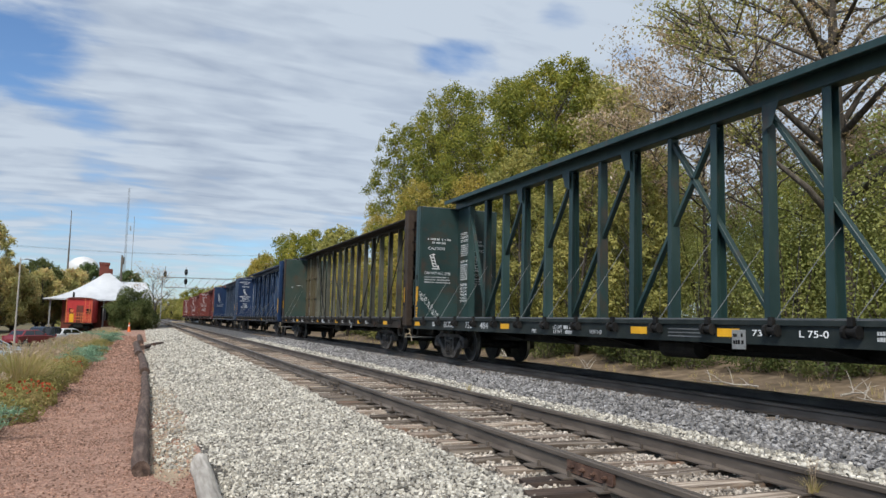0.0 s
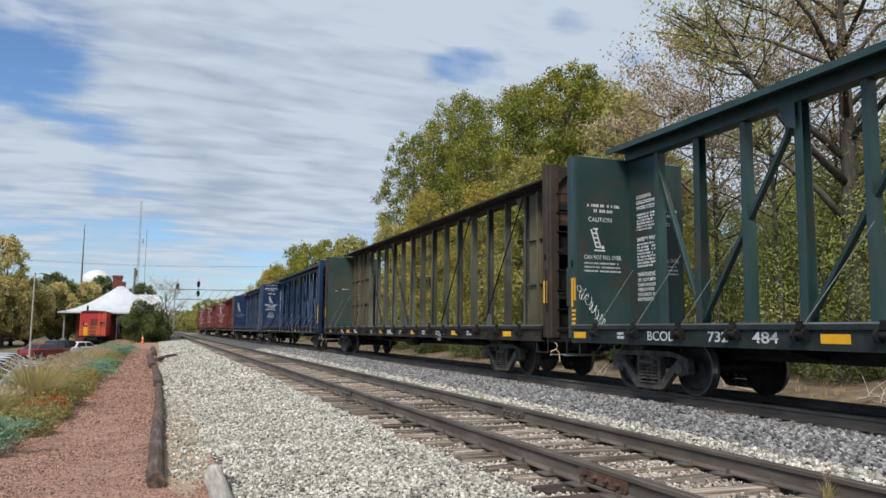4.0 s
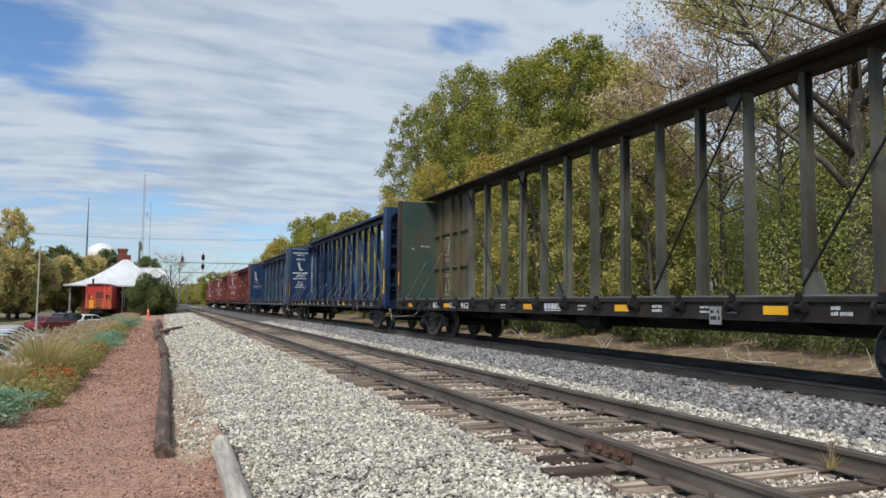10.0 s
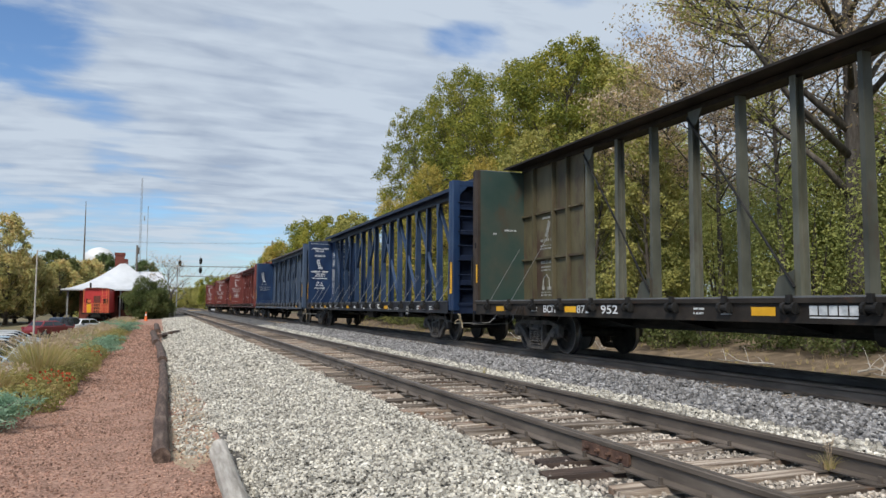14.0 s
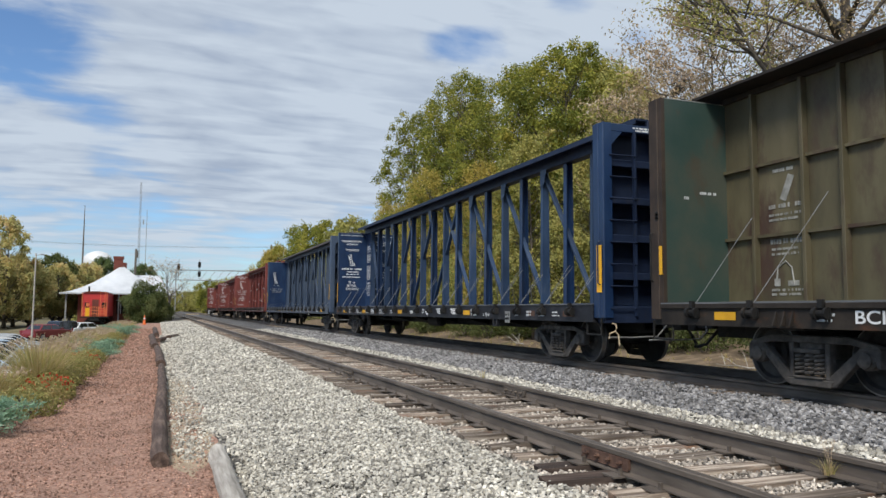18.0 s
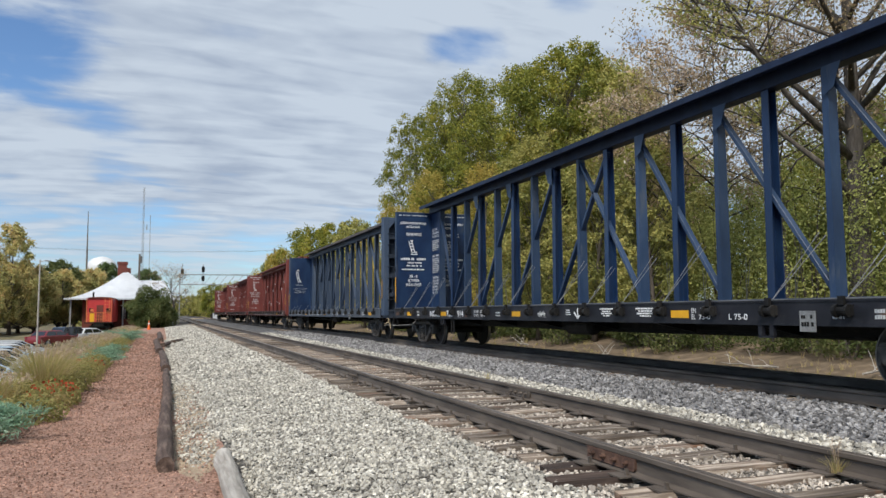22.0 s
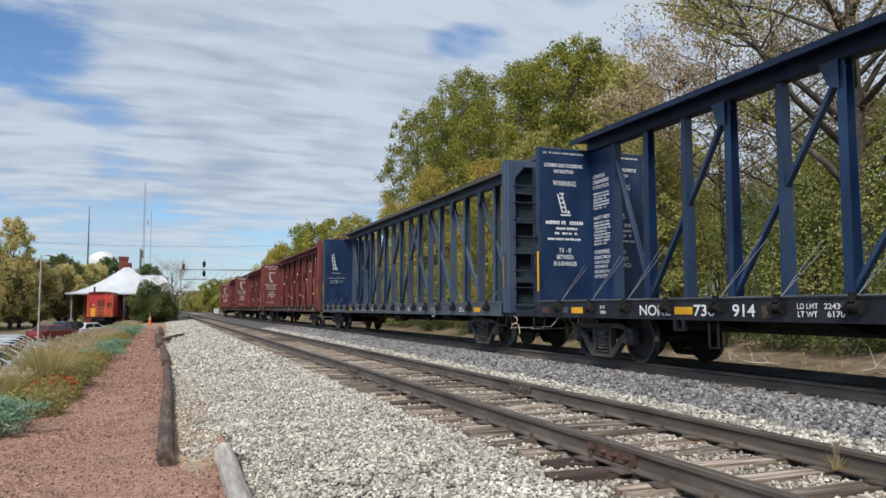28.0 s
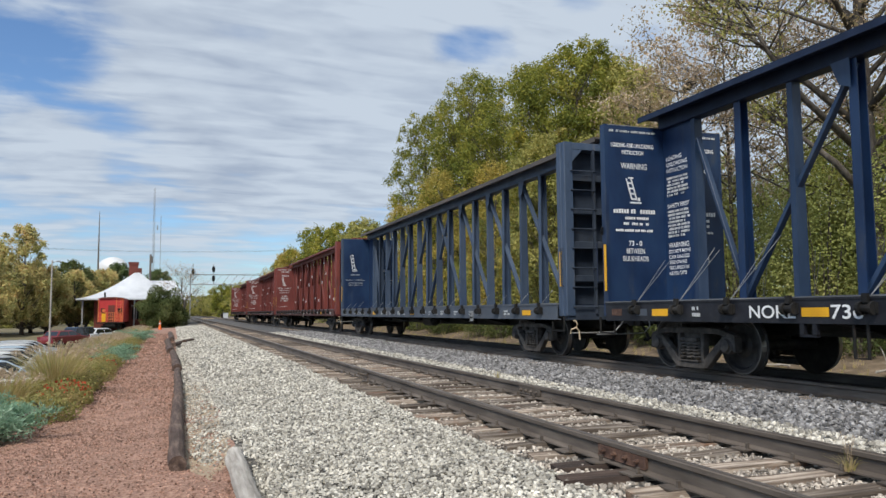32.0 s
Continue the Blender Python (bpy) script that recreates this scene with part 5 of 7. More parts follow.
def build_train():
    group = "centerbeam cars of the train"
    # dark green car
    st = base_style(paint=M["green"], bulk=M["green_wall"], post_end=M["green"], end_paint=M["green"], second_strip=True, strip=(1.68, 2.14), slot=2.43, stake_rail=True, winch=(10.19, 1.22), bulk_in=(0.05, 0.12), sill=M["sill_green"], chord=M["green"], cables=1.35,
                    yellow=[10.79, 4.8, -0.29, -2.39, -7.5], clear=[8.3, 6.9, 6.0, 3.3, 2.3, 1.1, -1.4, -3.4, -4.0], placard=-2.6)
    green = centerbeam("dark green centerbeam flatcar with open braced posts and tie-down cables", group, st)
    yb = st["inner"] - 0.006
    for x0 in (-1.36, 0.10):
        bars(green, [(x0 + 0.30, 3.62, 0.80, 0.065), (x0 + 0.45, 3.51, 0.45, 0.065)], y=yb)
        word("CAUTION", green, x0 + 0.32, 3.31, y=yb, height=0.095, width=0.56, material=M["stencil"])
        pictogram(green, x0 + 0.56, yb, 2.70, 0.90)
        word("CAN NOT FALL OVER", green, x0 + 0.22, 2.53, y=yb, height=0.09, width=0.88, material=M["stencil"])
        bars(green, [(x0 + 0.22, 2.43, 0.80, 0.040), (x0 + 0.22, 2.35, 0.85, 0.040), (x0 + 0.22, 2.27, 0.88, 0.040)], y=yb)
    web_notice(green, st["inner"] - 0.26, 3.79, 0.76)
    rng = random.Random(9)
    for k in range(9):      # sprayed scribble
        x, z = -1.30 + 0.068 * k, 1.92 - 0.082 * k + rng.uniform(-0.03, 0.03)
        ra, rb, ph = rng.uniform(0.04, 0.09), rng.uniform(0.06, 0.12), rng.uniform(0, 6)
        pts = [(x + ra * math.cos(a * 0.62 + ph) + 0.006 * a, yb - 0.004, z + rb * math.sin(a * (0.62 + 0.2 * (k % 3)) + ph)) for a in range(11)]
        part("scribble", Shape().tube(pts, 0.0045, 4), M["white"], green, "white sprayed scribble")
    for y, text, w in ((8.60, "BCOL", 0.68), (7.10, "732", 0.43), (6.19, "484", 0.48)):
        word(text, green, y, 0.91, x=-1.449, height=0.16, width=w, material=M["stencil"])
    word("LD LMT", green, 2.58, 0.965, x=-1.449, height=0.075, width=0.36, material=M["stencil"])
    bars(green, [(2.16, 0.965, 0.32, 0.075), (2.10, 0.87, 0.30, 0.075)], x=-1.449)
    word("LT WT", green, 2.56, 0.87, x=-1.449, height=0.075, width=0.34, material=M["stencil"])
    word("FBS", green, 3.48, 0.87, x=-1.449, height=0.075, width=0.19, material=M["stencil"])
    word("NEW 3-93", green, 1.22, 0.89, x=-1.449, height=0.075, width=0.39, material=M["stencil"])
    for k in range(3):
        part("painted_stripe", Shape().box(-1.449, -1.446, -1.84 - 0.06 * (k == 1), -1.05, 0.905 + 0.055 * k, 0.922 + 0.055 * k), M["edge"], green, "faded grey stripe")
    word("73-0", green, -2.85, 0.95, x=-1.449, height=0.085, width=0.36)
    word("L 75-0", green, -3.65, 0.95, x=-1.449, height=0.09, width=0.45)
    CARS.append((green, -46.70))

    # weathered olive-brown car
    st = base_style(inner=11.2, paint=M["olive"], bulk=M["olive_green"], post_end=M["brown"], end_paint=M["black"], sill=M["sill_brown"], chord=M["sill_brown"], style="panel", panel=3.1,
                    panel_mat=M["olive_panel"], spacing=1.217, posts=14, post_foot=0.105, post_head=0.085, flange=0.043, chord_low=4.66, chord_top=4.80, chord_half=0.52, lip=0.045, web=M["sill_brown"], web_half=0.09, ribs=3, upper_panel=True, stake_rail=True, winch=(10.39, 1.22), end_cables=2, cables=0.0,
                    yellow=[9.71, 6.35, 1.13, -2.6, -6.25, -9.65], clear=[7.2, 5.9, 4.95, 0.0, -8.0, -8.6], placard=-5.07, bulk_label="green paint faded to rusty brown", sill_label="rusty black sill channel",
                    strip=(1.66, 2.14), strip_to=0.22, front_out=0.15, slot=2.65, truck_at=8.55)
    olive = centerbeam("weathered olive-brown centerbeam flatcar with closed end panels and rust streaks", group, st)
    for y, text, w in ((7.49, "BCIT", 0.59), (6.10, "872", 0.46), (5.22, "952", 0.56)):
        word(text, olive, y, 0.91, x=-1.449, height=0.16, width=w)
    yb = st["inner"] - 0.006
    bars(olive, [(-0.62, 3.05, 0.34, 0.05), (-0.95, 2.95, 0.10, 0.05)], y=yb)
    # notices on the closed web
    yw = st["inner"] - 0.86
    bars(olive, [(yw - 0.20, 3.28, 0.42, 0.06), (yw - 0.10, 2.70, 0.68, 0.07), (yw - 0.10, 2.58, 0.66, 0.04), (yw - 0.10, 2.50, 0.60, 0.04), (yw - 0.12, 2.13, 0.62, 0.08),
                 (yw - 0.14, 2.03, 0.52, 0.04), (yw - 0.14, 1.95, 0.58, 0.04), (yw - 0.12, 1.38, 0.64, 0.04), (yw - 0.12, 1.31, 0.60, 0.04)], x=-0.046, material=M["worn_stencil"])
    s = Shape()
    s.beam((-0.048, yw - 0.40, 2.82), (-0.048, yw - 0.58, 3.20), 0.13, 0.006)
    part("pictogram", s, M["worn_stencil"], olive, "white painted pictogram of a leaning stack")
    pts = [(-0.048, yw - 0.22, 1.50), (-0.048, yw - 0.26, 1.75), (-0.048, yw - 0.42, 1.85), (-0.048, yw - 0.54, 1.75), (-0.048, yw - 0.58, 1.48)]
    part("pictogram", Shape().tube(pts, 0.014, 5).box(-0.05, -0.046, yw - 0.30, yw - 0.18, 1.46, 1.58).box(-0.05, -0.046, yw - 0.68, yw - 0.46, 1.46, 1.54), M["worn_stencil"], olive)
    yf = -st["inner"] + 1.74
    bars(olive, [(yf, 2.22, 0.60, 0.09), (yf - 0.06, 2.11, 0.48, 0.04), (yf - 0.03, 2.03, 0.54, 0.04), (yf, 1.42, 0.58, 0.04),
                 (yf - 0.02, 1.34, 0.54, 0.04)], x=-0.046, material=M["worn_stencil"])
    part("pictogram", Shape().beam((-0.048, yf - 0.16, 2.84), (-0.048, yf - 0.50, 3.34), 0.07, 0.006).box(-0.05, -0.046, yf - 0.42, yf - 0.06, 2.80, 2.825), M["worn_stencil"], olive,
         "white painted pictogram of a leaning stack")
    pts = [(-0.048, yf - 0.10, 1.54), (-0.048, yf - 0.13, 1.80), (-0.048, yf - 0.30, 1.92), (-0.048, yf - 0.46, 1.80), (-0.048, yf - 0.50, 1.54)]
    part("pictogram", Shape().tube(pts, 0.014, 5).box(-0.05, -0.046, yf - 0.20, yf - 0.04, 1.51, 1.62).box(-0.05, -0.046, yf - 0.58, yf - 0.40, 1.51, 1.57), M["worn_stencil"], olive)
    s = Shape()
    for k in range(5):
        s.box(-1.449, -1.446, 0.34 - 0.15 * k - 0.125, 0.34 - 0.15 * k, 0.945, 1.065)
    s.box(-1.449, -1.446, -0.38, 0.34, 0.905, 0.925)
    part("word_mark", s, M["stencil"], olive, "white lettered word mark as plain blocks")
    for y in (-8.73, -8.585, -8.44, 8.44, 8.585, 8.73):
        part("sill_gusset", Shape().run([(-1.446, 0.862), (-1.52, 0.862), (-1.446, 1.06)], y - 0.012, y + 0.012), M["sill_brown"], olive)
    CARS.append((olive, -22.95))

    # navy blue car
    # end, chord and web take the navy with shade painted in
    st = base_style(paint=M["blue"], bulk=M["blue_wall"], post_end=M["blue_wall"], end_paint=M["blue_end"], end_text=True, cable_pair=True, post_shade_paint=M["blue_wall"], bulk_in=(0.03, 0.06), rear_depth=0.16, strip=(1.40, 2.30), strip_to=0.30, web=M["blue_end"], sill=M["sill_black"], chord=M["blue_end"], cables=0.95,
                    yellow=[9.4, 6.1, 1.22, -4.77], clear=[8.3, 6.9, 5.6, 4.8, 4.2, 3.6, 3.2, 0.0, -1.3, -2.6, -3.8, -5.2, -6.0], placard=-7.34, jack=[6.23, -6.6])
    blue = centerbeam("navy blue centerbeam flatcar with white stencilled notices on its end wall", group, st)
    yb = st["inner"] - 0.006
    wall_notice(blue, yb, -1.36, "WARNING", ("73 - 0", "BETWEEN", "BULKHEADS"))
    wall_notice(blue, yb, 0.10, "WARNING", ("73 - 0", "BETWEEN", "BULKHEADS"))
    web_notice(blue, st["inner"] - 0.10, 3.98, 0.82)
    for y, text, w in ((7.28, "NOKL", 0.86), (5.85, "736", 0.48), (4.99, "914", 0.45)):
        word(text, blue, y, 0.90, x=-1.449, height=0.18, width=w)
    word("LD LMT", blue, 3.79, 1.012, x=-1.449, height=0.072, width=0.34)
    word("22430", blue, 3.36, 1.012, x=-1.449, height=0.072, width=0.31)
    word("LT WT", blue, 3.78, 0.906, x=-1.449, height=0.076, width=0.32)
    word("6170", blue, 3.31, 0.910, x=-1.449, height=0.076, width=0.26)
    bars(blue, [(8.55, 0.92, 0.2, 0.06), (8.55, 1.02, 0.2, 0.06)], x=-1.449)
    for y, w in ((-2.41, 0.46), (-3.57, 0.56)):
        bars(blue, [(y - 0.06 * (k % 2) - 0.02 * k, 1.066 - 0.042 * k, w - 0.12 * (k % 2) - 0.04 * k, 0.030) for k in range(4)], x=-1.449, material=M["white"])
    for k in range(3):
        part("dash_mark", Shape().box(-1.449, -1.446, -1.31 + 0.015 * k, -1.12, 0.965 + 0.045 * k, 0.982 + 0.045 * k), M["white"], blue)
    rg = random.Random(15)
    scrawl = [(-1.449, 0.13 - 0.36 * i / 26, 0.985 + 0.045 * math.sin(i * 2.3) + rg.uniform(-0.02, 0.02)) for i in range(27)]
    part("scribble", Shape().tube(scrawl, 0.0045, 4).tube([(-1.449, 0.10, 0.925), (-1.449, -0.05, 0.94), (-1.449, -0.24, 0.915)], 0.005, 4), M["stencil"], blue, "white sprayed scribble")
    part("faded_patch", Shape().box(-1.449, -1.446, 4.23, 4.42, 0.89, 1.06), M["joint"], blue, "faded brown patch")
    for text, y, z, w in (("EH", -5.06, 1.005, 0.10), ("11-", -5.27, 1.005, 0.15), ("EL", -5.06, 0.905, 0.09)):
        word(text, blue, y, z, x=-1.449, height=0.075, width=w)
    word("73-0", blue, -5.23, 0.905, x=-1.449, height=0.075, width=0.26)
    word("L 75-0", blue, -5.89, 0.905, x=-1.449, height=0.085, width=0.38)
    arrow = Shape().beam((-1.449, -1.59, 0.88), (-1.449, -1.59, 1.10), 0.035, 0.004)
    for dy in (-0.14, 0.14):
        arrow.beam((-1.449, -1.59 + dy, 1.02), (-1.449, -1.59, 0.89), 0.035, 0.004)
    part("arrow_mark", arrow, M["white"], blue, "white painted arrow")
    part("brake_bracket", Shape().tube([(-1.40, 5.36, 0.84), (-1.40, 5.36, 0.42), (-1.40, 5.56, 0.42), (-1.40, 5.56, 0.84)], 0.022, 6), M["black"], blue)
    for y, k in ((10.72, "joint"), (9.93, "sill_slate"), (-8.55, "joint")):
        part("faded_patch", Shape().box(-1.449, -1.446, y - 0.16, y + 0.16, 0.93, 1.05), M[k], blue, "faded paint patch")
    part("faded_patch", Shape().box(-1.449, -1.446, -10.4, -9.95, 0.93, 1.05), M["joint"], blue, "faded brown patch")
    CARS.append((blue, 1.465))

    # faded grey-blue car
    st = base_style(paint=M["slate"], bulk=M["blue_wall"], post_end=M["slate"], end_paint=M["slate_end"], sill=M["sill_slate"], chord=M["dusty"], cables=0.3,
                    yellow=[4.63, -0.6, -9.6], clear=[], placard=-6.15, sill_label="grey-blue sill channel with stencils")
    slate = centerbeam("faded grey-blue centerbeam flatcar with open braced posts", group, st)
    for x0 in (-1.36, 0.10):
        pictogram(slate, x0 + 0.55, yb, 3.05, 1.7)
        bars(slate, [(x0 + 0.4, 2.85, 0.5, 0.05), (x0 + 0.15, 2.6, 0.95, 0.03), (x0 + 0.3, 2.45, 0.7, 0.04), (x0 + 0.3, 2.35, 0.7, 0.04)], y=yb)
    CARS.append((slate, 25.62))

    # oxide red cars
    st = base_style(inner=11.65, paint=M["red"], bulk=M["red"], post_end=M["red"], end_paint=M["red"], sill=M["sill_red"], chord=M["red"], spacing=1.25,
                    yellow=[8.0, -8.0], clear=[], placard=-2.0, sill_label="dark red sill channel")
    red = centerbeam("oxide red centerbeam flatcar with white stencils on its end wall", group, st)
    yb = st["inner"] - 0.006
    for x0 in (-1.36, 0.10):
        bars(red, [(x0 + 0.05, 4.45, 1.10, 0.10), (x0 + 0.35, 4.28, 0.55, 0.09), (x0 + 0.30, 3.95, 0.60, 0.12), (x0 + 0.10, 2.95, 1.0, 0.10), (x0 + 0.2, 2.78, 0.8, 0.09), (x0 + 0.2, 2.6, 0.8, 0.09),
                   (x0 + 0.4, 2.3, 0.4, 0.12), (x0 + 0.33, 2.12, 0.55, 0.12), (x0 + 0.30, 1.94, 0.62, 0.12), (x0 + 0.10, 1.5, 0.7, 0.06)], y=yb)
        pictogram(red, x0 + 0.55, yb, 3.20, 1.4)
    for i in range(14):
        y = 9.5 - 1.25 * i
        part("tag", Shape().box(-0.20, -0.197, y - 0.10, y + 0.10, (1.75, 2.9, 3.4, 1.9)[i % 4], (1.75, 2.9, 3.4, 1.9)[i % 4] + 0.16), M["white"], red, "small white painted tag")
    CARS.append((red, 50.25))
    for y in (75.35, 100.45):
        c = copy_thing(red, pose(0, 0, 0))
        CARS.append((c, y))


# ---------------------------------------------------------------- how things move
def place_of_train(t):
    """Metres up the line, by smooth steps between the rows of ROLL."""
    ts = [r[0] for r in ROLL]
    i = max(0, min(len(ROLL) - 2, next((k for k in range(len(ts) - 1) if t <= ts[k + 1]), len(ts) - 2)))

    def slope(k):
        a, b = ROLL[max(0, k - 1)], ROLL[min(len(ROLL) - 1, k + 1)]
        return (b[1] - a[1]) / (b[0] - a[0])

    (t0, s0), (t1, s1) = ROLL[i], ROLL[i + 1]
    h = t1 - t0
    u = (t - t0) / h
    return ((2 * u ** 3 - 3 * u ** 2 + 1) * s0 + (u ** 3 - 2 * u ** 2 + u) * h * slope(i) + (-2 * u ** 3 + 3 * u ** 2) * s1 + (u ** 3 - u ** 2) * h * slope(i + 1))


def motions():
    mid = sum(FAR_RAILS) / 2
    times = [i * 0.2 for i in range(161)]
    for car, y in CARS:
        walk(car, [(t, pose(mid, y + place_of_train(t), FAR_Z)) for t in [i * 0.5 for i in range(65)]])
        for ob in car.children_recursive:
            if ob.name.startswith("wheelset"):
                at = ob.matrix_basis.translation.copy()
                walk(ob, [(t, pose(at.x, at.y, at.z, math.degrees(place_of_train(t) / 0.452) * -1)) for t in times])


# ---------------------------------------------------------------- plants
def leaves(centres, size, rng, lie=0.0, thin=0.42, facing=None, loose=0.7):
    """A pointed leaf round every centre: arrays of vertices and quads. facing: the way that each leaf's upper side roughly looks."""
    n = len(centres)

    def unit(a):
        return a / np.maximum(np.linalg.norm(a, axis=1, keepdims=True), 1e-6)

    d = rng.normal(size=(n, 3))
    d[:, 2] *= 1 - lie
    d = unit(d)
    e = rng.normal(size=(n, 3))
    if facing is not None:
        up = unit(unit(facing) + loose * rng.normal(size=(n, 3)))
        d = unit(d - up * np.sum(d * up, axis=1, keepdims=True))
        e = np.cross(up, d)
    e -= d * np.sum(d * e, axis=1, keepdims=True)
    e = unit(e)
    s = (size * rng.uniform(0.55, 1.35, n))[:, None]
    v = np.stack([centres - d * s * 0.5, centres + e * s * thin * 0.5 - d * s * 0.05, centres + d * s * 0.5, centres - e * s * thin * 0.5 - d * s * 0.05], 1).reshape(-1, 3)
    return v, np.arange(4 * n).reshape(n, 4)


def grow(seed, H, R, r0, n_limbs=20, low=0.28, up=0.55, twigs=4, leaf_n=9000, clump=0.55, shape=0.62):
    """Trunk, limbs and twigs of one tree, and the places of its leaves."""
    rng = np.random.default_rng(seed)
    wood = Shape()
    bend = rng.normal(size=(2,)) * 0.25
    trunk = [Vector((bend[0] * math.sin(2.2 * u) * u * 1.6, bend[1] * math.sin(1.7 * u) * u * 1.6, H * 0.86 * u)) for u in np.linspace(0, 1, 8)]
    wood.tube(trunk, [r0 * (1.35 if i == 0 else 1 - 0.88 * i / 7) for i in range(8)], 9)
    spots = []
    for k in range(n_limbs):
        u = low + (0.97 - low) * (k + rng.uniform(0, 0.8)) / n_limbs
        i = min(6, int(u / 0.86 * 7 * 0.86))
        base = trunk[i].lerp(trunk[i + 1], min(1, max(0, u * 7 - i)))
        a = k * 2.399 + rng.uniform(-0.5, 0.5)
        v = (u - low) / (1 - low)
        env = math.sqrt(max(0.05, 1 - ((v - 0.36) / shape) ** 2)) if v > 0.36 else math.sqrt(max(0.05, 1 - ((v - 0.36) / 0.52) ** 2))
        ln = R * env * rng.uniform(0.72, 1.12)
        rise = up * ln * rng.uniform(0.5, 1.2)
        tip = base + Vector((math.cos(a) * ln, math.sin(a) * ln, rise))
        sag = Vector((rng.normal() * 0.12 * ln, rng.normal() * 0.12 * ln, rng.uniform(-0.02, 0.10) * ln))
        pts = [base, base.lerp(tip, 0.35) + sag, base.lerp(tip, 0.7) + sag * 0.7, tip]
        rr = r0 * (0.36 - 0.24 * v)
        wood.tube(pts, [rr, rr * 0.7, rr * 0.45, rr * 0.15], 6)
        for j in range(twigs):
            f = rng.uniform(0.35, 1.0)
            s = pts[1].lerp(pts[3], f)
            d = Vector(rng.normal(size=3))
            d.z = abs(d.z) * 0.5 + 0.15
            d = (d.normalized() + (tip - base).normalized() * 0.5) * (0.30 * R * rng.uniform(0.5, 1.1))
            e = s + d
            wood.tube([s, s.lerp(e, 0.5) + Vector(rng.normal(size=3)) * 0.06, e], [rr * 0.34, rr * 0.24, rr * 0.10], 4, cap=False)
            spots += [s.lerp(e, q) for q in (0.45, 0.8, 1.05)]
        spots.append(tip)
    top = trunk[-1]
    spots += [top + Vector(rng.normal(size=3)) * R * 0.22 + Vector((0, 0, R * 0.15)) for q in range(10)]
    sp = np.array([tuple(p) for p in spots])
    pick = rng.integers(0, len(sp), leaf_n)
    c = sp[pick] + np.clip(rng.normal(size=(leaf_n, 3)), -1.45, 1.45) * clump * np.array([1, 1, 0.8]) * rng.uniform(0.4, 1.2, (len(sp), 1))[pick]
    return wood, c, rng, c - sp[pick] + np.array([0, 0, 0.5 * clump])


def grow_mass(seed, H, R, r0, low=0.15, heads=70, leaf_n=40000, lump=0.27):
    """A full crown: many overlapping plumes of leaves, each on a limb of its own."""
    rng = np.random.default_rng(seed)
    wood = Shape()
    bend = rng.normal(size=2) * 0.3
    trunk = [Vector((bend[0] * math.sin(2.2 * u) * u, bend[1] * math.sin(1.7 * u) * u, H * 0.88 * u)) for u in np.linspace(0, 1, 8)]
    wood.tube(trunk, [r0 * (1.35 if i == 0 else 1 - 0.88 * i / 7) for i in range(8)], 9)
    wave = rng.uniform(0, 6.28, 4)
    tips, size = [], []
    for k in range(heads):
        v = (k + rng.uniform(0, 1)) / heads
        a = k * 2.399 + rng.uniform(-0.6, 0.6)
        env = math.sqrt(max(0.03, 1 - ((v - 0.42) / (0.60 if v > 0.42 else 0.56)) ** 2))
        env *= 1 + 0.16 * math.sin(2 * a + wave[0] + 5 * v) + 0.10 * math.sin(3 * a + wave[1] - 7 * v)
        q = R * env * (rng.uniform(0.25, 1.0) ** 0.55)
        s = R * lump * rng.uniform(0.65, 1.2) * (1 - 0.30 * v)
        z = H * low + s + (H - H * low - 1.9 * s) * v
        p = Vector((math.cos(a) * max(0.0, q - 0.6 * s), math.sin(a) * max(0.0, q - 0.6 * s), z))
        f = min(0.999, max(0.06, (z / H - 0.22 * q / R - 0.05) / 0.88)) * 7
        i = int(f)
        base = trunk[i].lerp(trunk[i + 1], f - i)
        p += Vector((trunk[i].x, trunk[i].y, 0))
        mid = base.lerp(p, 0.55) + Vector((0, 0, -0.10 * (p - base).length))
        rr = r0 * (0.30 - 0.20 * v)
        wood.tube([base, mid, p], [rr, rr * 0.6, rr * 0.15], 5, cap=False)
        tips.append(tuple(p))
        size.append(s)
    tips, size = np.array(tips), np.array(size)
    pick = rng.choice(heads, leaf_n, p=size ** 2 / np.sum(size ** 2))
    d = rng.normal(size=(leaf_n, 3))
    d /= np.linalg.norm(d, axis=1, keepdims=True)
    d[:, 2] = np.where(d[:, 2] < -0.5, -d[:, 2], d[:, 2])
    bumpy = 1 + 0.30 * np.sin(d[:, 0] * 6 + pick) * np.cos(d[:, 1] * 5 + 2 * pick) + 0.16 * np.sin(d[:, 2] * 9 + 3 * pick)
    c = tips[pick] + d * (size[pick] * bumpy * rng.uniform(0, 1.12, leaf_n) ** 0.5)[:, None] * np.array([1, 1, 1.12])
    return wood, c, rng, d + np.array([0, 0, 0.45])


def tree(label, at, seed, H, R, r0, leaf, size=0.20, category="tree", group="", **how):
    wood, c, rng, facing = (grow_mass if "heads" in how else grow)(seed, H, R, r0, **how)
    ob = thing("tree", label, category, at, group)
    part("trunk", wood, M["bark"], ob, smooth=True)
    v, f = leaves(c, size, rng, thin=0.5, facing=facing)
    part("crown", raw_mesh("crown", v, f, M[leaf]), None, ob)
    return ob


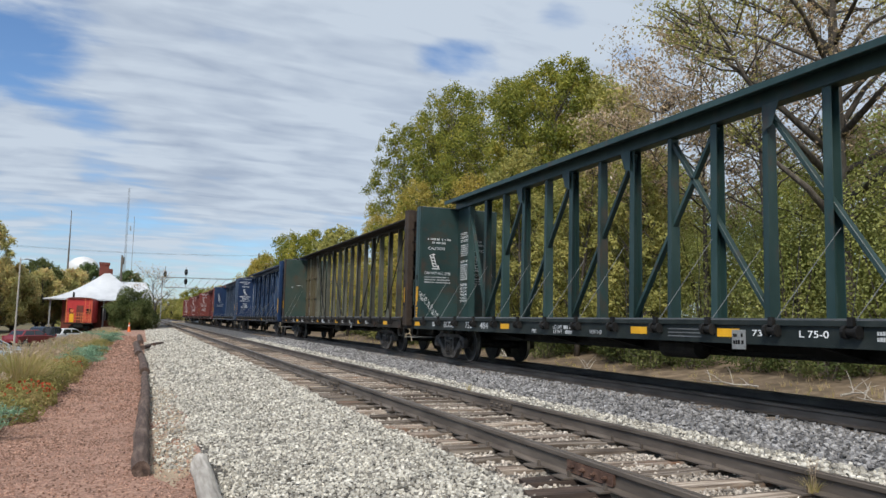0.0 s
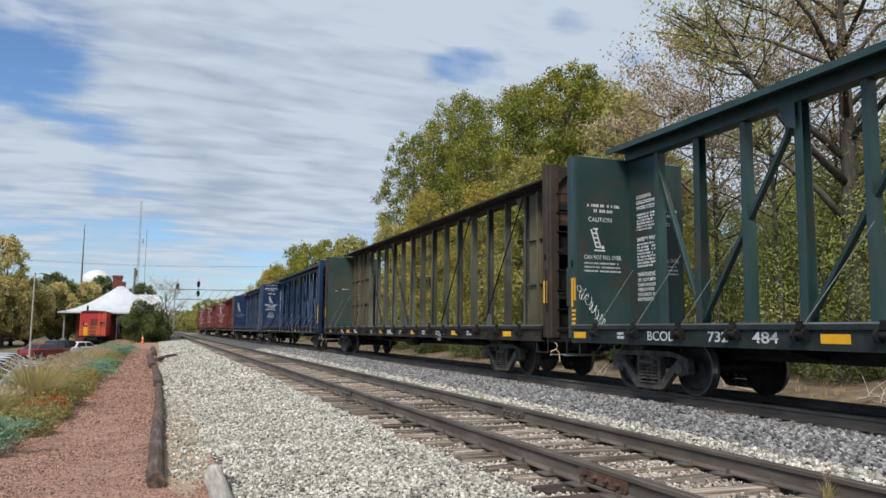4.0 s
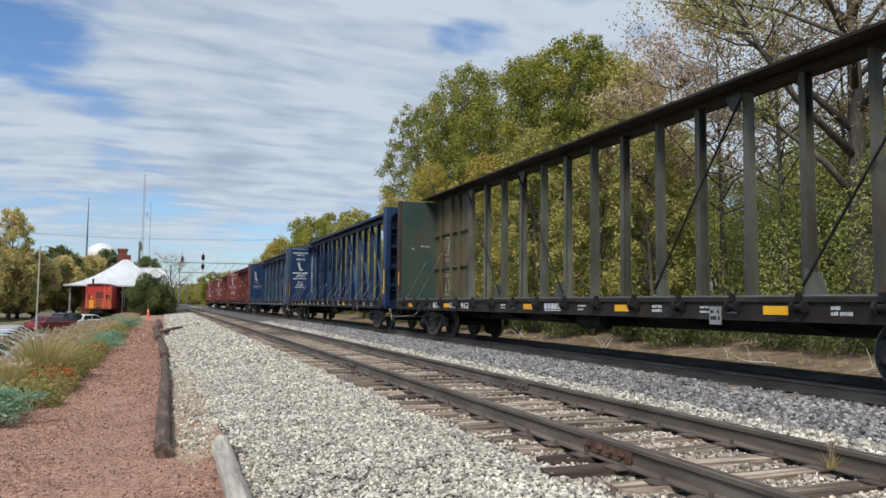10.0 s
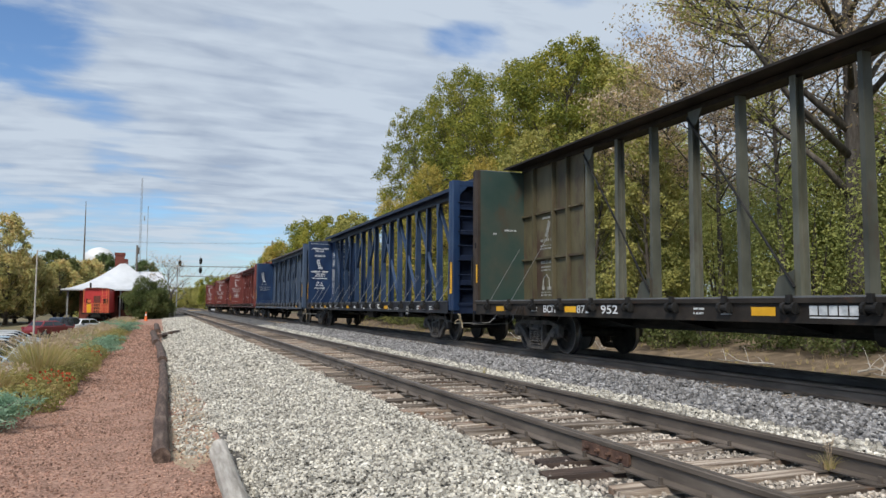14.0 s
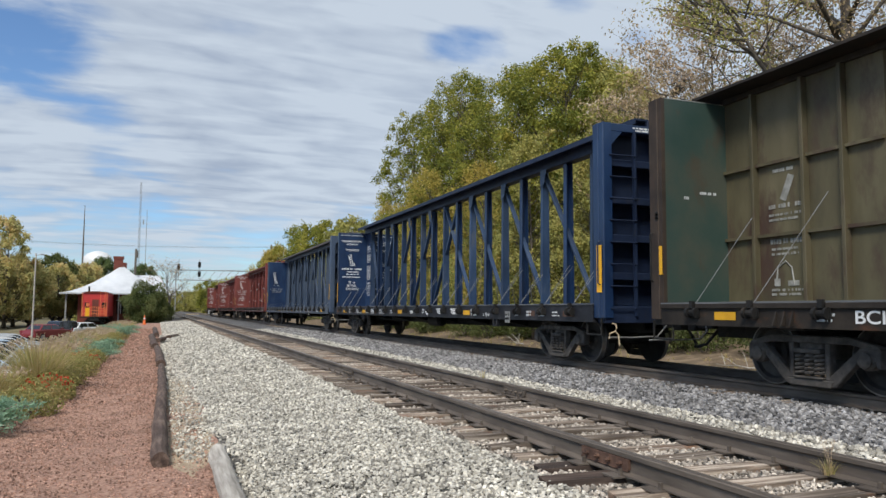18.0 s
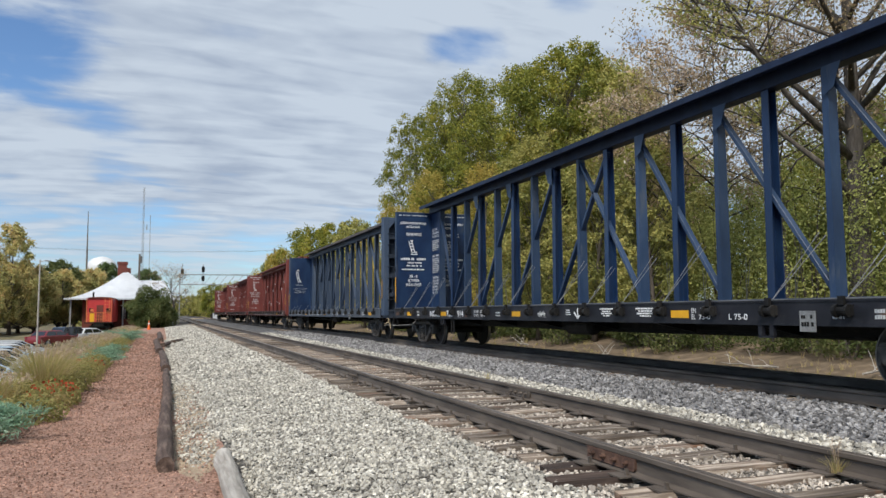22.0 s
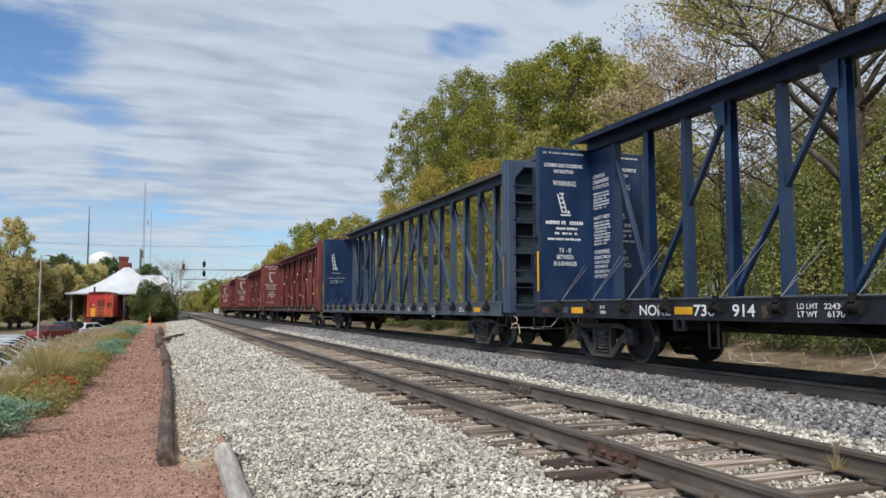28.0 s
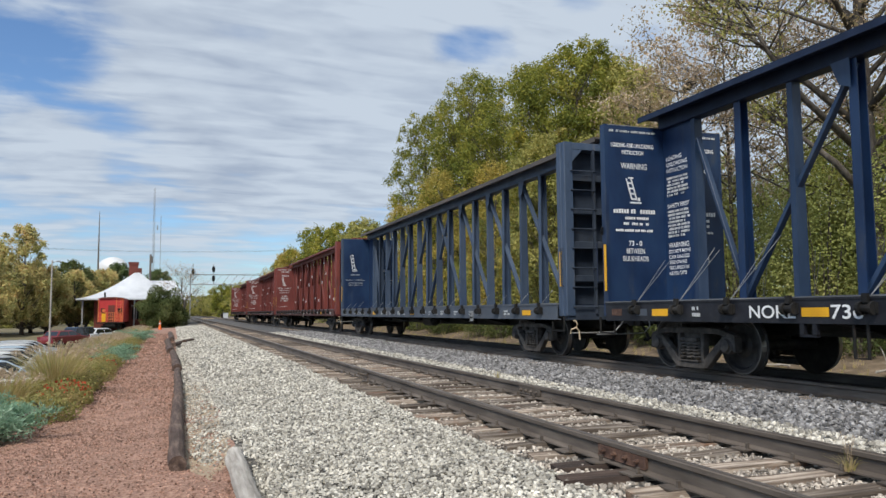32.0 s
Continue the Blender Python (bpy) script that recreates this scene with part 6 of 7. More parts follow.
def bush(name, label, category, at, seed, rx, ry, rz, leaf, n, size, group="", stems=9, hollow=0.45, ragged=0.28):
    rng = np.random.default_rng(seed)
    ob = thing(name, label, category, at, group)
    wood = Shape()
    tips = []
    for k in range(stems):
        a = k * 2.4
        q = rng.uniform(0.3, 0.95)
        p = Vector((math.cos(a) * rx * q, math.sin(a) * ry * q, rz * (1 - 0.55 * q * q)))
        wood.tube([(0.1 * math.cos(a), 0.1 * math.sin(a), -0.05), p * 0.5 + Vector(rng.normal(size=3)) * 0.08, p], [0.035, 0.022, 0.008], 5)
        tips.append(tuple(p))
    part("branchwork", wood, M["bark"], ob)
    d = rng.normal(size=(n, 3))
    d /= np.linalg.norm(d, axis=1, keepdims=True)
    rad = rng.uniform(hollow, 1.0, (n, 1)) ** 0.6
    c = d * rad
    lump = np.array([1 + ragged * noise.noise((x * 1.9 + seed, y * 1.9, z * 1.9)) for x, y, z in d])
    c = c * lump[:, None] * np.array([rx, ry, rz * 0.62])
    c[:, 2] += rz * 0.5
    keep = c[:, 2] > 0.02
    v, f = leaves(c[keep], size, rng, thin=0.5, facing=(d + np.array([0, 0, 0.5]))[keep], loose=0.95)
    part("foliage", raw_mesh("foliage", v, f, M[leaf]), None, ob)
    return ob


def blades(n, radius, length, width, rng, lean=0.5, seg=4):
    """Curved grass blades from one root: vertices and quads."""
    v, f = [], []
    for i in range(n):
        a, q = rng.uniform(0, 2 * math.pi), rng.uniform(0, 1) ** 0.5
        x, y = math.cos(a) * q * radius * 0.4, math.sin(a) * q * radius * 0.4
        ln = length * rng.uniform(0.55, 1.1)
        out = radius * q * rng.uniform(0.5, 1.3) * lean * 2
        b = len(v)
        side = rng.uniform(0, math.pi)
        sx, sy = math.cos(side) * width / 2, math.sin(side) * width / 2
        for k in range(seg + 1):
            u = k / seg
            w = 1 - 0.85 * u
            px, py, pz = x + math.cos(a) * out * u * u, y + math.sin(a) * out * u * u, ln * (u - 0.22 * q * u * u)
            v += [(px - sx * w, py - sy * w, pz), (px + sx * w, py + sy * w, pz)]
        for k in range(seg):
            f.append((b + 2 * k, b + 2 * k + 1, b + 2 * k + 3, b + 2 * k + 2))
    return np.array(v), np.array(f)


def grass_tuft(at, seed, radius, length, n=900):
    rng = random.Random(seed)
    ob = thing("ornamental_grass", "tall tuft of straw-coloured ornamental grass with feathery heads", "grass", at, "grass tufts beside the path")
    v, f = blades(n, radius, length, 0.018, rng)
    part("blades", raw_mesh("blades", v, f, M["grass_tuft"]), None, ob)
    v2, f2 = [], []
    nr = np.random.default_rng(seed)
    c = []
    for k in range(int(n * 0.12)):
        a, q = rng.uniform(0, 6.28), rng.uniform(0, 1) ** 0.5
        for j in range(9):
            c.append((math.cos(a) * q * radius * (1.0 + 0.02 * j), math.sin(a) * q * radius * (1.0 + 0.02 * j), length * (0.74 + 0.22 * (1 - q)) + 0.012 * j + rng.uniform(-0.02, 0.02)))
    v2, f2 = leaves(np.array(c), 0.05, nr)
    part("seed_heads", raw_mesh("seed_heads", v2, f2, M["plume"]), None, ob)
    return ob


def weed(at, seed):
    """A thin dry weed with a leafy foot and a few tall stalks."""
    rng = random.Random(seed)
    ob = thing("weed", "thin dry straw-coloured weed against the rail", "weed", at)
    v, f = blades(70, 0.11, 0.17, 0.006, rng, 0.6)
    tagged(part("foliage", raw_mesh("foliage", v, f, M["grass_tuft"]), None, ob), kind="stuff")
    for k in range(5):
        a = 1.3 * k
        s = Shape().tube([(0.01 * k, 0, 0), (0.02 * math.cos(a), 0.02 * math.sin(a), 0.15), (0.05 * math.cos(a), 0.05 * math.sin(a), 0.24 + 0.03 * (k % 3))], 0.0022, 4)
        stalk = part("stalk", s, M["plume"], ob)
        c = np.array([(0.05 * math.cos(a) + rng.uniform(-0.012, 0.012), 0.05 * math.sin(a) + rng.uniform(-0.012, 0.012), 0.16 + 0.013 * j) for j in range(9)])
        part("seed_head", raw_mesh("seed_head", *leaves(c, 0.016, np.random.default_rng(seed + k)), M["plume"]), None, stalk)


def juniper(at, seed, radius, rise=0.45):
    rng = random.Random(seed)
    nr = np.random.default_rng(seed)
    ob = thing("juniper", "low spreading blue-green juniper beside the path", "shrub", at, "junipers beside the path")
    c = []
    for k in range(30):
        a = k * 2.4 + rng.uniform(-0.2, 0.2)
        ln = radius * rng.uniform(0.45, 1.1)
        h = rise * rng.uniform(0.5, 1.3)
        pts = [Vector((math.cos(a) * ln * u, math.sin(a) * ln * u, 0.04 + h * math.sin(u * 1.9))) for u in (0, 0.33, 0.66, 1.0)]
        part("branch", Shape().tube(pts, [0.018, 0.013, 0.009, 0.004], 4), M["bark"], ob)
        for j in range(300):
            u = rng.uniform(0.12, 1.08)
            i = min(2, int(u * 3))
            p = pts[i].lerp(pts[i + 1], u * 3 - i)
            s = 0.085 * (1.25 - u * 0.7)
            c.append((p.x + rng.gauss(0, s), p.y + rng.gauss(0, s), p.z + rng.gauss(0.02, s * 0.7)))
    v, f = leaves(np.array(c), 0.075, nr, lie=0.2, thin=0.20)
    part("needles", raw_mesh("needles", v, f, M["juniper"]), None, ob)
    return ob


def flowers(at, seed, rx, ry):
    nr = np.random.default_rng(seed)
    ob = thing("flower_clump", "clump of red flowers with bronze-green leaves", "flowers", at, "flower clumps beside the path")
    c = nr.uniform(-1, 1, (5200, 3))
    c = c[(c[:, 0] ** 2 + c[:, 1] ** 2) < 1]
    c = c * np.array([rx, ry, 0.16]) + np.array([0, 0, 0.20])
    c[:, 2] *= 1.15 - 0.5 * ((c[:, 0] / rx) ** 2 + (c[:, 1] / ry) ** 2)
    v, f = leaves(c, 0.050, nr)
    part("leaves", raw_mesh("leaves", v, f, M["flower_leaf"]), None, ob)
    c = nr.uniform(-1, 1, (170, 3))
    c = c[(c[:, 0] ** 2 + c[:, 1] ** 2) < 1]
    c = c * np.array([rx, ry, 0.05]) + np.array([0, 0, 0.40])
    c[:, 2] -= 0.16 * ((c[:, 0] / rx) ** 2 + (c[:, 1] / ry) ** 2)
    v, f = leaves(c, 0.055, nr, thin=0.8)
    tagged(part("blossom", raw_mesh("blossom", v, f, M["flower"]), None, ob), kind="stuff")
    return ob


def G(x, y, rz=0.0, lift=0.0):
    return pose(x, y, height(x, y) + lift, 0, 0, rz)


def build_plants():
    woods = "trees behind the tracks"
    dense = dict(heads=210, leaf_n=60000, lump=0.185)
    tall = "tall broad tree with green and yellowing leaves"
    tree(tall, G(18.9, 56.5), 11, 17.0, 4.0, 0.26, "leaf_green", 0.17, group=woods, low=0.10, heads=150, leaf_n=38000, lump=0.19)
    tree(tall, G(19.3, 47.3), 12, 17.5, 4.9, 0.28, "leaf_green", 0.16, group=woods, low=0.10, **dense)
    tree(tall, G(20.0, 41.0), 13, 16.0, 4.6, 0.26, "leaf_green", 0.16, group=woods, low=0.12, **dense)
    tree("tall green tree turning yellow at its top", G(18.9, 33.2), 14, 14.6, 4.0, 0.24, "leaf_green", 0.16, group=woods, low=0.12, **dense)
    tree("tall green tree turning yellow at its top", G(20.4, 32.0), 17, 13.7, 3.3, 0.20, "leaf_yellow", 0.17, group=woods, low=0.12, heads=110, leaf_n=36000, lump=0.22)
    tree("tree with yellow-green leaves turning in autumn", G(19.5, 28.4), 15, 11.8, 3.2, 0.20, "leaf_yellow", 0.16, group=woods, low=0.15, heads=110, leaf_n=32000, lump=0.22)
    tree(tall, G(21.5, 52.0), 18, 16.8, 4.6, 0.26, "leaf_green", 0.20, group=woods, low=0.10, heads=120, leaf_n=36000, lump=0.22)
    tree(tall, G(22.5, 37.0), 19, 15.6, 4.2, 0.24, "leaf_green", 0.19, group=woods, low=0.10, heads=120, leaf_n=36000, lump=0.22)
    for i, (x, y, H, R, lf) in enumerate(((18, 75, 10.6, 3.8, "leaf_yellow"), (18.5, 87, 11.5, 4.2, "leaf_green"), (18, 101, 12.6, 4.6, "leaf_green"), (17.5, 121, 11.2, 4.2, "leaf_gold"),
                                          (19, 140, 11.5, 4.6, "leaf_green"), (24, 66, 12.5, 4.5, "leaf_yellow"), (26, 52, 13.0, 4.6, "leaf_green"), (27, 38, 11.5, 4.6, "leaf_green"))):
        tree("autumn tree with " + {"leaf_yellow": "yellow-green", "leaf_gold": "golden yellow"}.get(lf, "green and yellowing") + " leaves farther along the line", G(x, y), 30 + i, H, R, 0.22, lf, 0.27, group=woods,
             low=0.08, heads=80, leaf_n=22000, lump=0.25)
    # low yellow trees in front of the wood
    for i, (x, y, H, R) in enumerate(((15.9, 36.5, 9.3, 2.6), (15.8, 44.0, 10.2, 2.8), (15.9, 30.4, 9.4, 2.5), (15.7, 52.5, 9.2, 2.6), (15.8, 61, 7.8, 2.6), (16.2, 26.2, 8.7, 2.2), (16.3, 22.4, 7.4, 2.0))):
        tree("small tree with golden yellow autumn leaves", G(x, y), 50 + i, H, R, 0.10, "leaf_gold" if y > 34 else "leaf_yellow", 0.125, group=woods, low=0.06, heads=90, leaf_n=19000, lump=0.22)
    # half-bare brown trees
    bare = dict(n_limbs=28, twigs=10, clump=0.30)
    for i, (x, y, H, R, n) in enumerate(((18.3, 24.2, 11.4, 3.1, 25000), (18.2, 21.0, 13.0, 3.4, 27000), (17.8, 17.8, 13.6, 3.4, 25000), (20.5, 12.6, 14.0, 3.6, 12000), (20.5, 18.0, 13.0, 3.4, 12000))):
        tree("half-bare tree with thin brown and grey-green leaves", G(x, y), 70 + i, H, R, 0.11, "leaf_brown", 0.125, group=woods, low=0.36, up=0.6, leaf_n=int(n * 0.36), **bare)
    tree("large old tree with a forked trunk and thin yellowing leaves", G(18.2, 15.5), 81, 16.0, 4.6, 0.36, "leaf_yellow", 0.11, group=woods, low=0.26, up=0.9, n_limbs=26, twigs=9, leaf_n=21000, clump=0.36)
    tree("large old tree with a forked trunk and thin yellowing leaves", G(17.4, 8.8), 82, 14.5, 4.2, 0.22, "leaf_yellow", 0.11, group=woods, low=0.26, up=0.9, n_limbs=24, twigs=9, leaf_n=19000, clump=0.36)
    # a dark nest in the half-bare tree
    nest = thing("squirrel_nest", "dark ball of leaves high in the bare tree", "nest", pose(17.6, 22.3, 9.3))
    nr = np.random.default_rng(4)
    v, f = leaves(nr.normal(size=(420, 3)) * 0.13, 0.12, nr)
    tagged(part("leaf_ball", raw_mesh("leaf_ball", v, f, M["bark"]), None, nest), kind="stuff")
    weed(pose(4.90, 4.50, -0.165), 77)
    # undergrowth
    under = "undergrowth behind the tracks"
    masters = [bush("bush", "dense undergrowth bush with green and yellow leaves", "bush", G(18.6 + 0.3 * k, 4 + 3.1 * k), 90 + k, 1.8, 2.0, 4.4 + 0.9 * (k % 3), "leaf_bush",
                    15000, 0.10, under) for k in range(4)]
    rng = random.Random(21)
    for k in range(64):
        y = 2.0 + 1.35 * k + rng.uniform(-0.5, 0.5)
        x = 16.6 + rng.uniform(-0.4, 1.4) + (2.6 if k % 3 == 1 else 0) + (5.0 if k % 3 == 2 else 0)
        x += 1.7 if y < 32 else 0.0
        copy_thing(masters[rng.randrange(4)], G(x, y, rng.uniform(0, 360), -0.05))
    low = bush("shrub", "low straggly dark green shrub at the edge of the verge", "bush", G(16.6, 9.0), 99, 1.0, 1.1, 1.15, "leaf_olive", 1900, 0.10, "shrubs on the verge", 6)
    for k in range(44):
        copy_thing(low, G(16.0 + rng.uniform(-0.7, 1.3), 2.0 + 1.3 * k + rng.uniform(-0.7, 0.7), rng.uniform(0, 360)))
    backs = [tree("tree deep in the wood with mixed autumn leaves", G(25 + 2 * k, 6 + 7 * k), 110 + k, 10.5, 3.9, 0.2, ("leaf_green", "leaf_yellow", "leaf_bush")[k], 0.20, group=woods, low=0.06, heads=50,
                  leaf_n=15000) for k in range(3)]
    for k in range(20):
        copy_thing(backs[k % 3], G(25 + rng.uniform(0, 7), -2 + 4.4 * k, rng.uniform(0, 360), -1.5 if k < 8 else 0.0))

    # round the parking lot and the station
    town = "trees round the parking lot"
    for i, (x, y, H, R, lf) in enumerate(((-16.5, 99, 13.0, 3.6, "leaf_pale"), (-19.0, 91, 10.0, 3.4, "leaf_pale"), (-13.2, 114, 9.6, 3.6, "leaf_olive"), (-9.6, 118, 8.4, 3.4, "leaf_pale"),
                                          (-8.0, 128, 10.0, 3.8, "leaf_dark"), (-2.4, 131, 9.0, 3.4, "leaf_dark"), (-14.5, 103, 8.5, 3.2, "leaf_pale"), (-22.0, 108, 11.5, 4.2, "leaf_pale"),
                                          (-11.5, 106, 7.6, 3.0, "leaf_pale"), (-27, 98, 11, 4.2, "leaf_pale"), (-20.5, 100, 8.0, 3.6, "leaf_pale"), (-17.0, 108, 9.0, 3.8, "leaf_pale"), (-24, 96, 8.5, 3.6, "leaf_pale"), (-12.0, 122, 8.6, 3.8, "leaf_pale"))):
        tree("autumn tree with " + {"leaf_pale": "yellow-brown", "leaf_dark": "dark green", "leaf_olive": "olive green", "leaf_green": "green"}[lf] + " leaves beside the lot", G(x, y, 40 * i), 130 + i, H, R, 0.2, lf, 0.28, group=town,
             low=0.05, heads=90, leaf_n=20000, lump=0.24)
    bush("bush", "large rounded dark evergreen bush beside the station", "bush", G(-1.1, 86.5), 150, 2.45, 2.2, 3.7, "leaf_olive", 26000, 0.17, hollow=0.66, ragged=0.55)
    tree("small bare shrub with thin twigs beside the bush", G(1.5, 95), 151, 6.6, 2.2, 0.13, "leaf_brown", 0.14, category="shrub", n_limbs=22, twigs=12, leaf_n=1400, low=0.2, up=1.3)
    # woods far along the line
    far = [tree("distant roadside tree with dull green leaves", G(14 + 4 * k, 236 + 16 * k), 160 + k, 10.5, 4.6, 0.25, ("leaf_green", "leaf_yellow")[k], 0.38, group="distant trees", low=0.04, heads=45,
                leaf_n=9000) for k in range(2)]
    for k in range(46):
        if k % 2:
            x, y = 15.0 + rng.uniform(0, 18), 165 + 5.2 * k + rng.uniform(-4, 4)
        else:
            x, y = -6 - rng.uniform(0, 30), 150 + 5.0 * k + rng.uniform(-4, 4)
        copy_thing(far[rng.randrange(2)], G(x, y, rng.uniform(0, 360), rng.uniform(-3.0, 0)))
    for k in range(14):      # the line bends away: trees close the view
        copy_thing(far[k % 2], G(-16 + 3.0 * k, 345 + rng.uniform(-8, 20), rng.uniform(0, 360), rng.uniform(-2, 0)))

    # planting beside the path
    juniper(G(-2.12, 10.4), 1, 0.80, 0.36)
    juniper(G(-2.65, 11.4), 2, 0.85, 0.46)
    juniper(G(-1.90, 24.2), 3, 0.85, 0.30)
    juniper(G(-1.80, 27.4), 4, 0.75, 0.36)
    juniper(G(-1.9, 41.5), 5, 1.0, 0.5)
    juniper(G(-2.1, 50.0), 6, 1.2, 0.45)
    for i, (x, y, r, ln) in enumerate(((-2.05, 15.9, 0.68, 1.08), (-2.60, 14.6, 0.55, 0.72), (-2.35, 18.6, 0.5, 0.80), (-2.5, 21.0, 0.5, 0.72), (-2.55, 23.4, 0.45, 0.74), (-2.55, 28.2, 0.6, 0.85),
                                       (-2.35, 30.5, 0.65, 0.88), (-2.5, 33.5, 0.6, 0.80), (-2.3, 36.6, 0.6, 0.75), (-2.5, 40.0, 0.65, 0.75), (-2.3, 43.4, 0.65, 0.75), (-2.4, 25.6, 0.5, 0.75),
                                       (-2.4, 54, 0.8, 0.75), (-2.3, 59, 0.8, 0.75), (-2.4, 65, 0.8, 0.7))):
        grass_tuft(G(x, y), 200 + i, r, ln)
    flowers(G(-1.66, 14.0), 1, 0.42, 0.95)
    flowers(G(-1.80, 21.6), 2, 0.45, 1.1)
    for i, (x, y) in enumerate(((-2.5, 12.6), (-2.2, 14.9), (-2.6, 16.6), (-2.0, 17.6), (-1.85, 19.6), (-2.6, 19.8), (-2.3, 22.6), (-2.9, 22.0), (-2.2, 29.2), (-2.5, 32.0), (-2.2, 34.6), (-2.6, 38.2),
                               (-2.2, 41.0), (-1.75, 12.0), (-1.75, 15.4), (-1.7, 16.6), (-1.7, 18.4), (-1.75, 20.4), (-1.7, 23.0), (-1.75, 29.6), (-1.7, 31.6), (-1.75, 33.6), (-1.8, 36.4), (-1.8, 39.4), (-1.8, 43.4))):
        bush("low_shrub", "low bronze-green shrub in the planting bed", "shrub", G(x, y, 50 * i, -0.03), 400 + i, 0.45, 0.55, 0.42, "flower_leaf", 2200, 0.052, "low shrubs beside the path", 5)
    # dry weeds in the tracks
    for i, (x, y) in enumerate(((5.35, 8.6), (5.7, 13.0))):
        ob = thing("weed", "dry straw-coloured weed growing between the sleepers", "weed", G(x, y, 0, 0.03), "weeds in the track")
        v, f = blades(26, 0.09, 0.20, 0.008, random.Random(301 + i))
        tagged(part("foliage", raw_mesh("foliage", v, f, M["grass_tuft"]), None, ob), kind="stuff")
    # fallen branches on the verge
    rb = random.Random(61)
    for i, (x, y, ang) in enumerate(((14.2, 11.3, 70), (14.9, 12.4, 20), (14.4, 15.8, 100), (14.0, 22.0, 50), (14.6, 29.5, 80))):
        ob = thing("fallen_branch", "pale dead branch lying on the dry verge", "branch", G(x, y, ang, 0.05), "fallen branches on the verge")
        pts = [Vector((-0.9 + 0.36 * k, rb.uniform(-0.08, 0.08), 0.02 + 0.05 * rb.random())) for k in range(6)]
        part("limb", Shape().tube(pts, [0.028, 0.026, 0.022, 0.018, 0.013, 0.006], 6), M["log_grey"], ob)
        for k in (1, 2, 3, 4):
            d = Vector((rb.uniform(0.2, 0.5), rb.choice((-1, 1)) * rb.uniform(0.15, 0.4), rb.uniform(0.15, 0.5)))
            part("twig", Shape().tube([pts[k], pts[k] + d * 0.5 + Vector((0, 0, 0.04)), pts[k] + d], [0.012, 0.009, 0.004], 5), M["log_grey"], ob)
    # dry grass of the verge
    rng2, v, f, b = random.Random(77), [], [], 0
    for k in range(420):
        x, y = rng2.uniform(12.4, 16.2), rng2.uniform(5, 60)
        bv, bf = blades(9, 0.10, rng2.uniform(0.10, 0.28), 0.012, rng2, seg=2)
        v.append(bv + np.array([x, y, height(x, y) + 0.01]))
        f.append(bf + b)
        b += len(bv)
    tagged(new("dry_grass", raw_mesh("dry_grass", np.concatenate(v), np.concatenate(f), M["grass_tuft"])), "scattered dry grass blades on the verge", "grass", kind="stuff")


# ---------------------------------------------------------------- edging, station, lot
def log(name, label, pts, r, material, seed):
    """A felled log: a knobbly tapered round timber with cut ends."""
    rng = random.Random(seed)
    s = Shape()
    path = []
    for (a, b) in zip(pts, pts[1:]):
        for k in range(6):
            path.append(Vector(a).lerp(Vector(b), k / 6))
    path.append(Vector(pts[-1]))
    n = 14
    for i, p in enumerate(path):
        rr = r * (1 - 0.12 * i / len(path)) * rng.uniform(0.94, 1.07)
        off = Vector((rng.gauss(0, 0.008), 0, rng.gauss(0, 0.006)))
        for j in range(n):
            t = 2 * math.pi * j / n
            k = 1 + 0.09 * noise.noise((math.cos(t) * 1.5 + seed, math.sin(t) * 1.5, p.y * 1.6))
            s.v.append(tuple(p + off + Vector((math.cos(t) * rr * k, 0, math.sin(t) * rr * k))))
    for i in range(len(path) - 1):
        for j in range(n):
            s.f.append((i * n + j, i * n + (j + 1) % n, (i + 1) * n + (j + 1) % n, (i + 1) * n + j))
    s.f += [tuple(range(n))[::-1], tuple((len(path) - 1) * n + j for j in range(n))]
    ob = new(name, s.mesh(name, material, smooth=False))
    return tagged(ob, label, "log", "logs edging the path")


def build_edging():
    z = -0.34
    log("log", "long peeled brown log lying along the path's edge", [(0.06, 7.75, z - 0.01), (0.06, 10.0, z - 0.01), (0.11, 13.4, z), (0.12, 17.0, z), (0.13, 20.4, z)], 0.088, M["log"], 1)
    log("log", "weathered brown log lying along the path's edge", [(0.12, 20.7, z), (0.09, 25, z), (0.02, 29.5, z)], 0.12, M["log"], 2)
    log("log", "weathered brown log lying along the path's edge", [(-0.05, 30, z), (-0.15, 36, z), (-0.25, 42, z)], 0.15, M["log"], 3)
    log("log", "weathered brown log lying along the path's edge", [(-0.05, 43, z), (-0.1, 50, z), (-0.15, 58, z)], 0.16, M["log"], 4)
    log("log", "short sun-bleached grey log at the foot of the ballast", [(0.54, 4.2, z), (0.565, 6.0, z), (0.60, 7.98, z)], 0.097, M["log_grey"], 5)
    log("log", "short dark log end lying beside the edging", [(0.55, 40.2, z), (1.0, 41.8, z)], 0.12, M["log"], 6)
    log("log", "short dark log end lying beside the edging", [(0.05, 34.0, z + 0.1), (0.35, 36.2, z + 0.1)], 0.10, M["log"], 7)


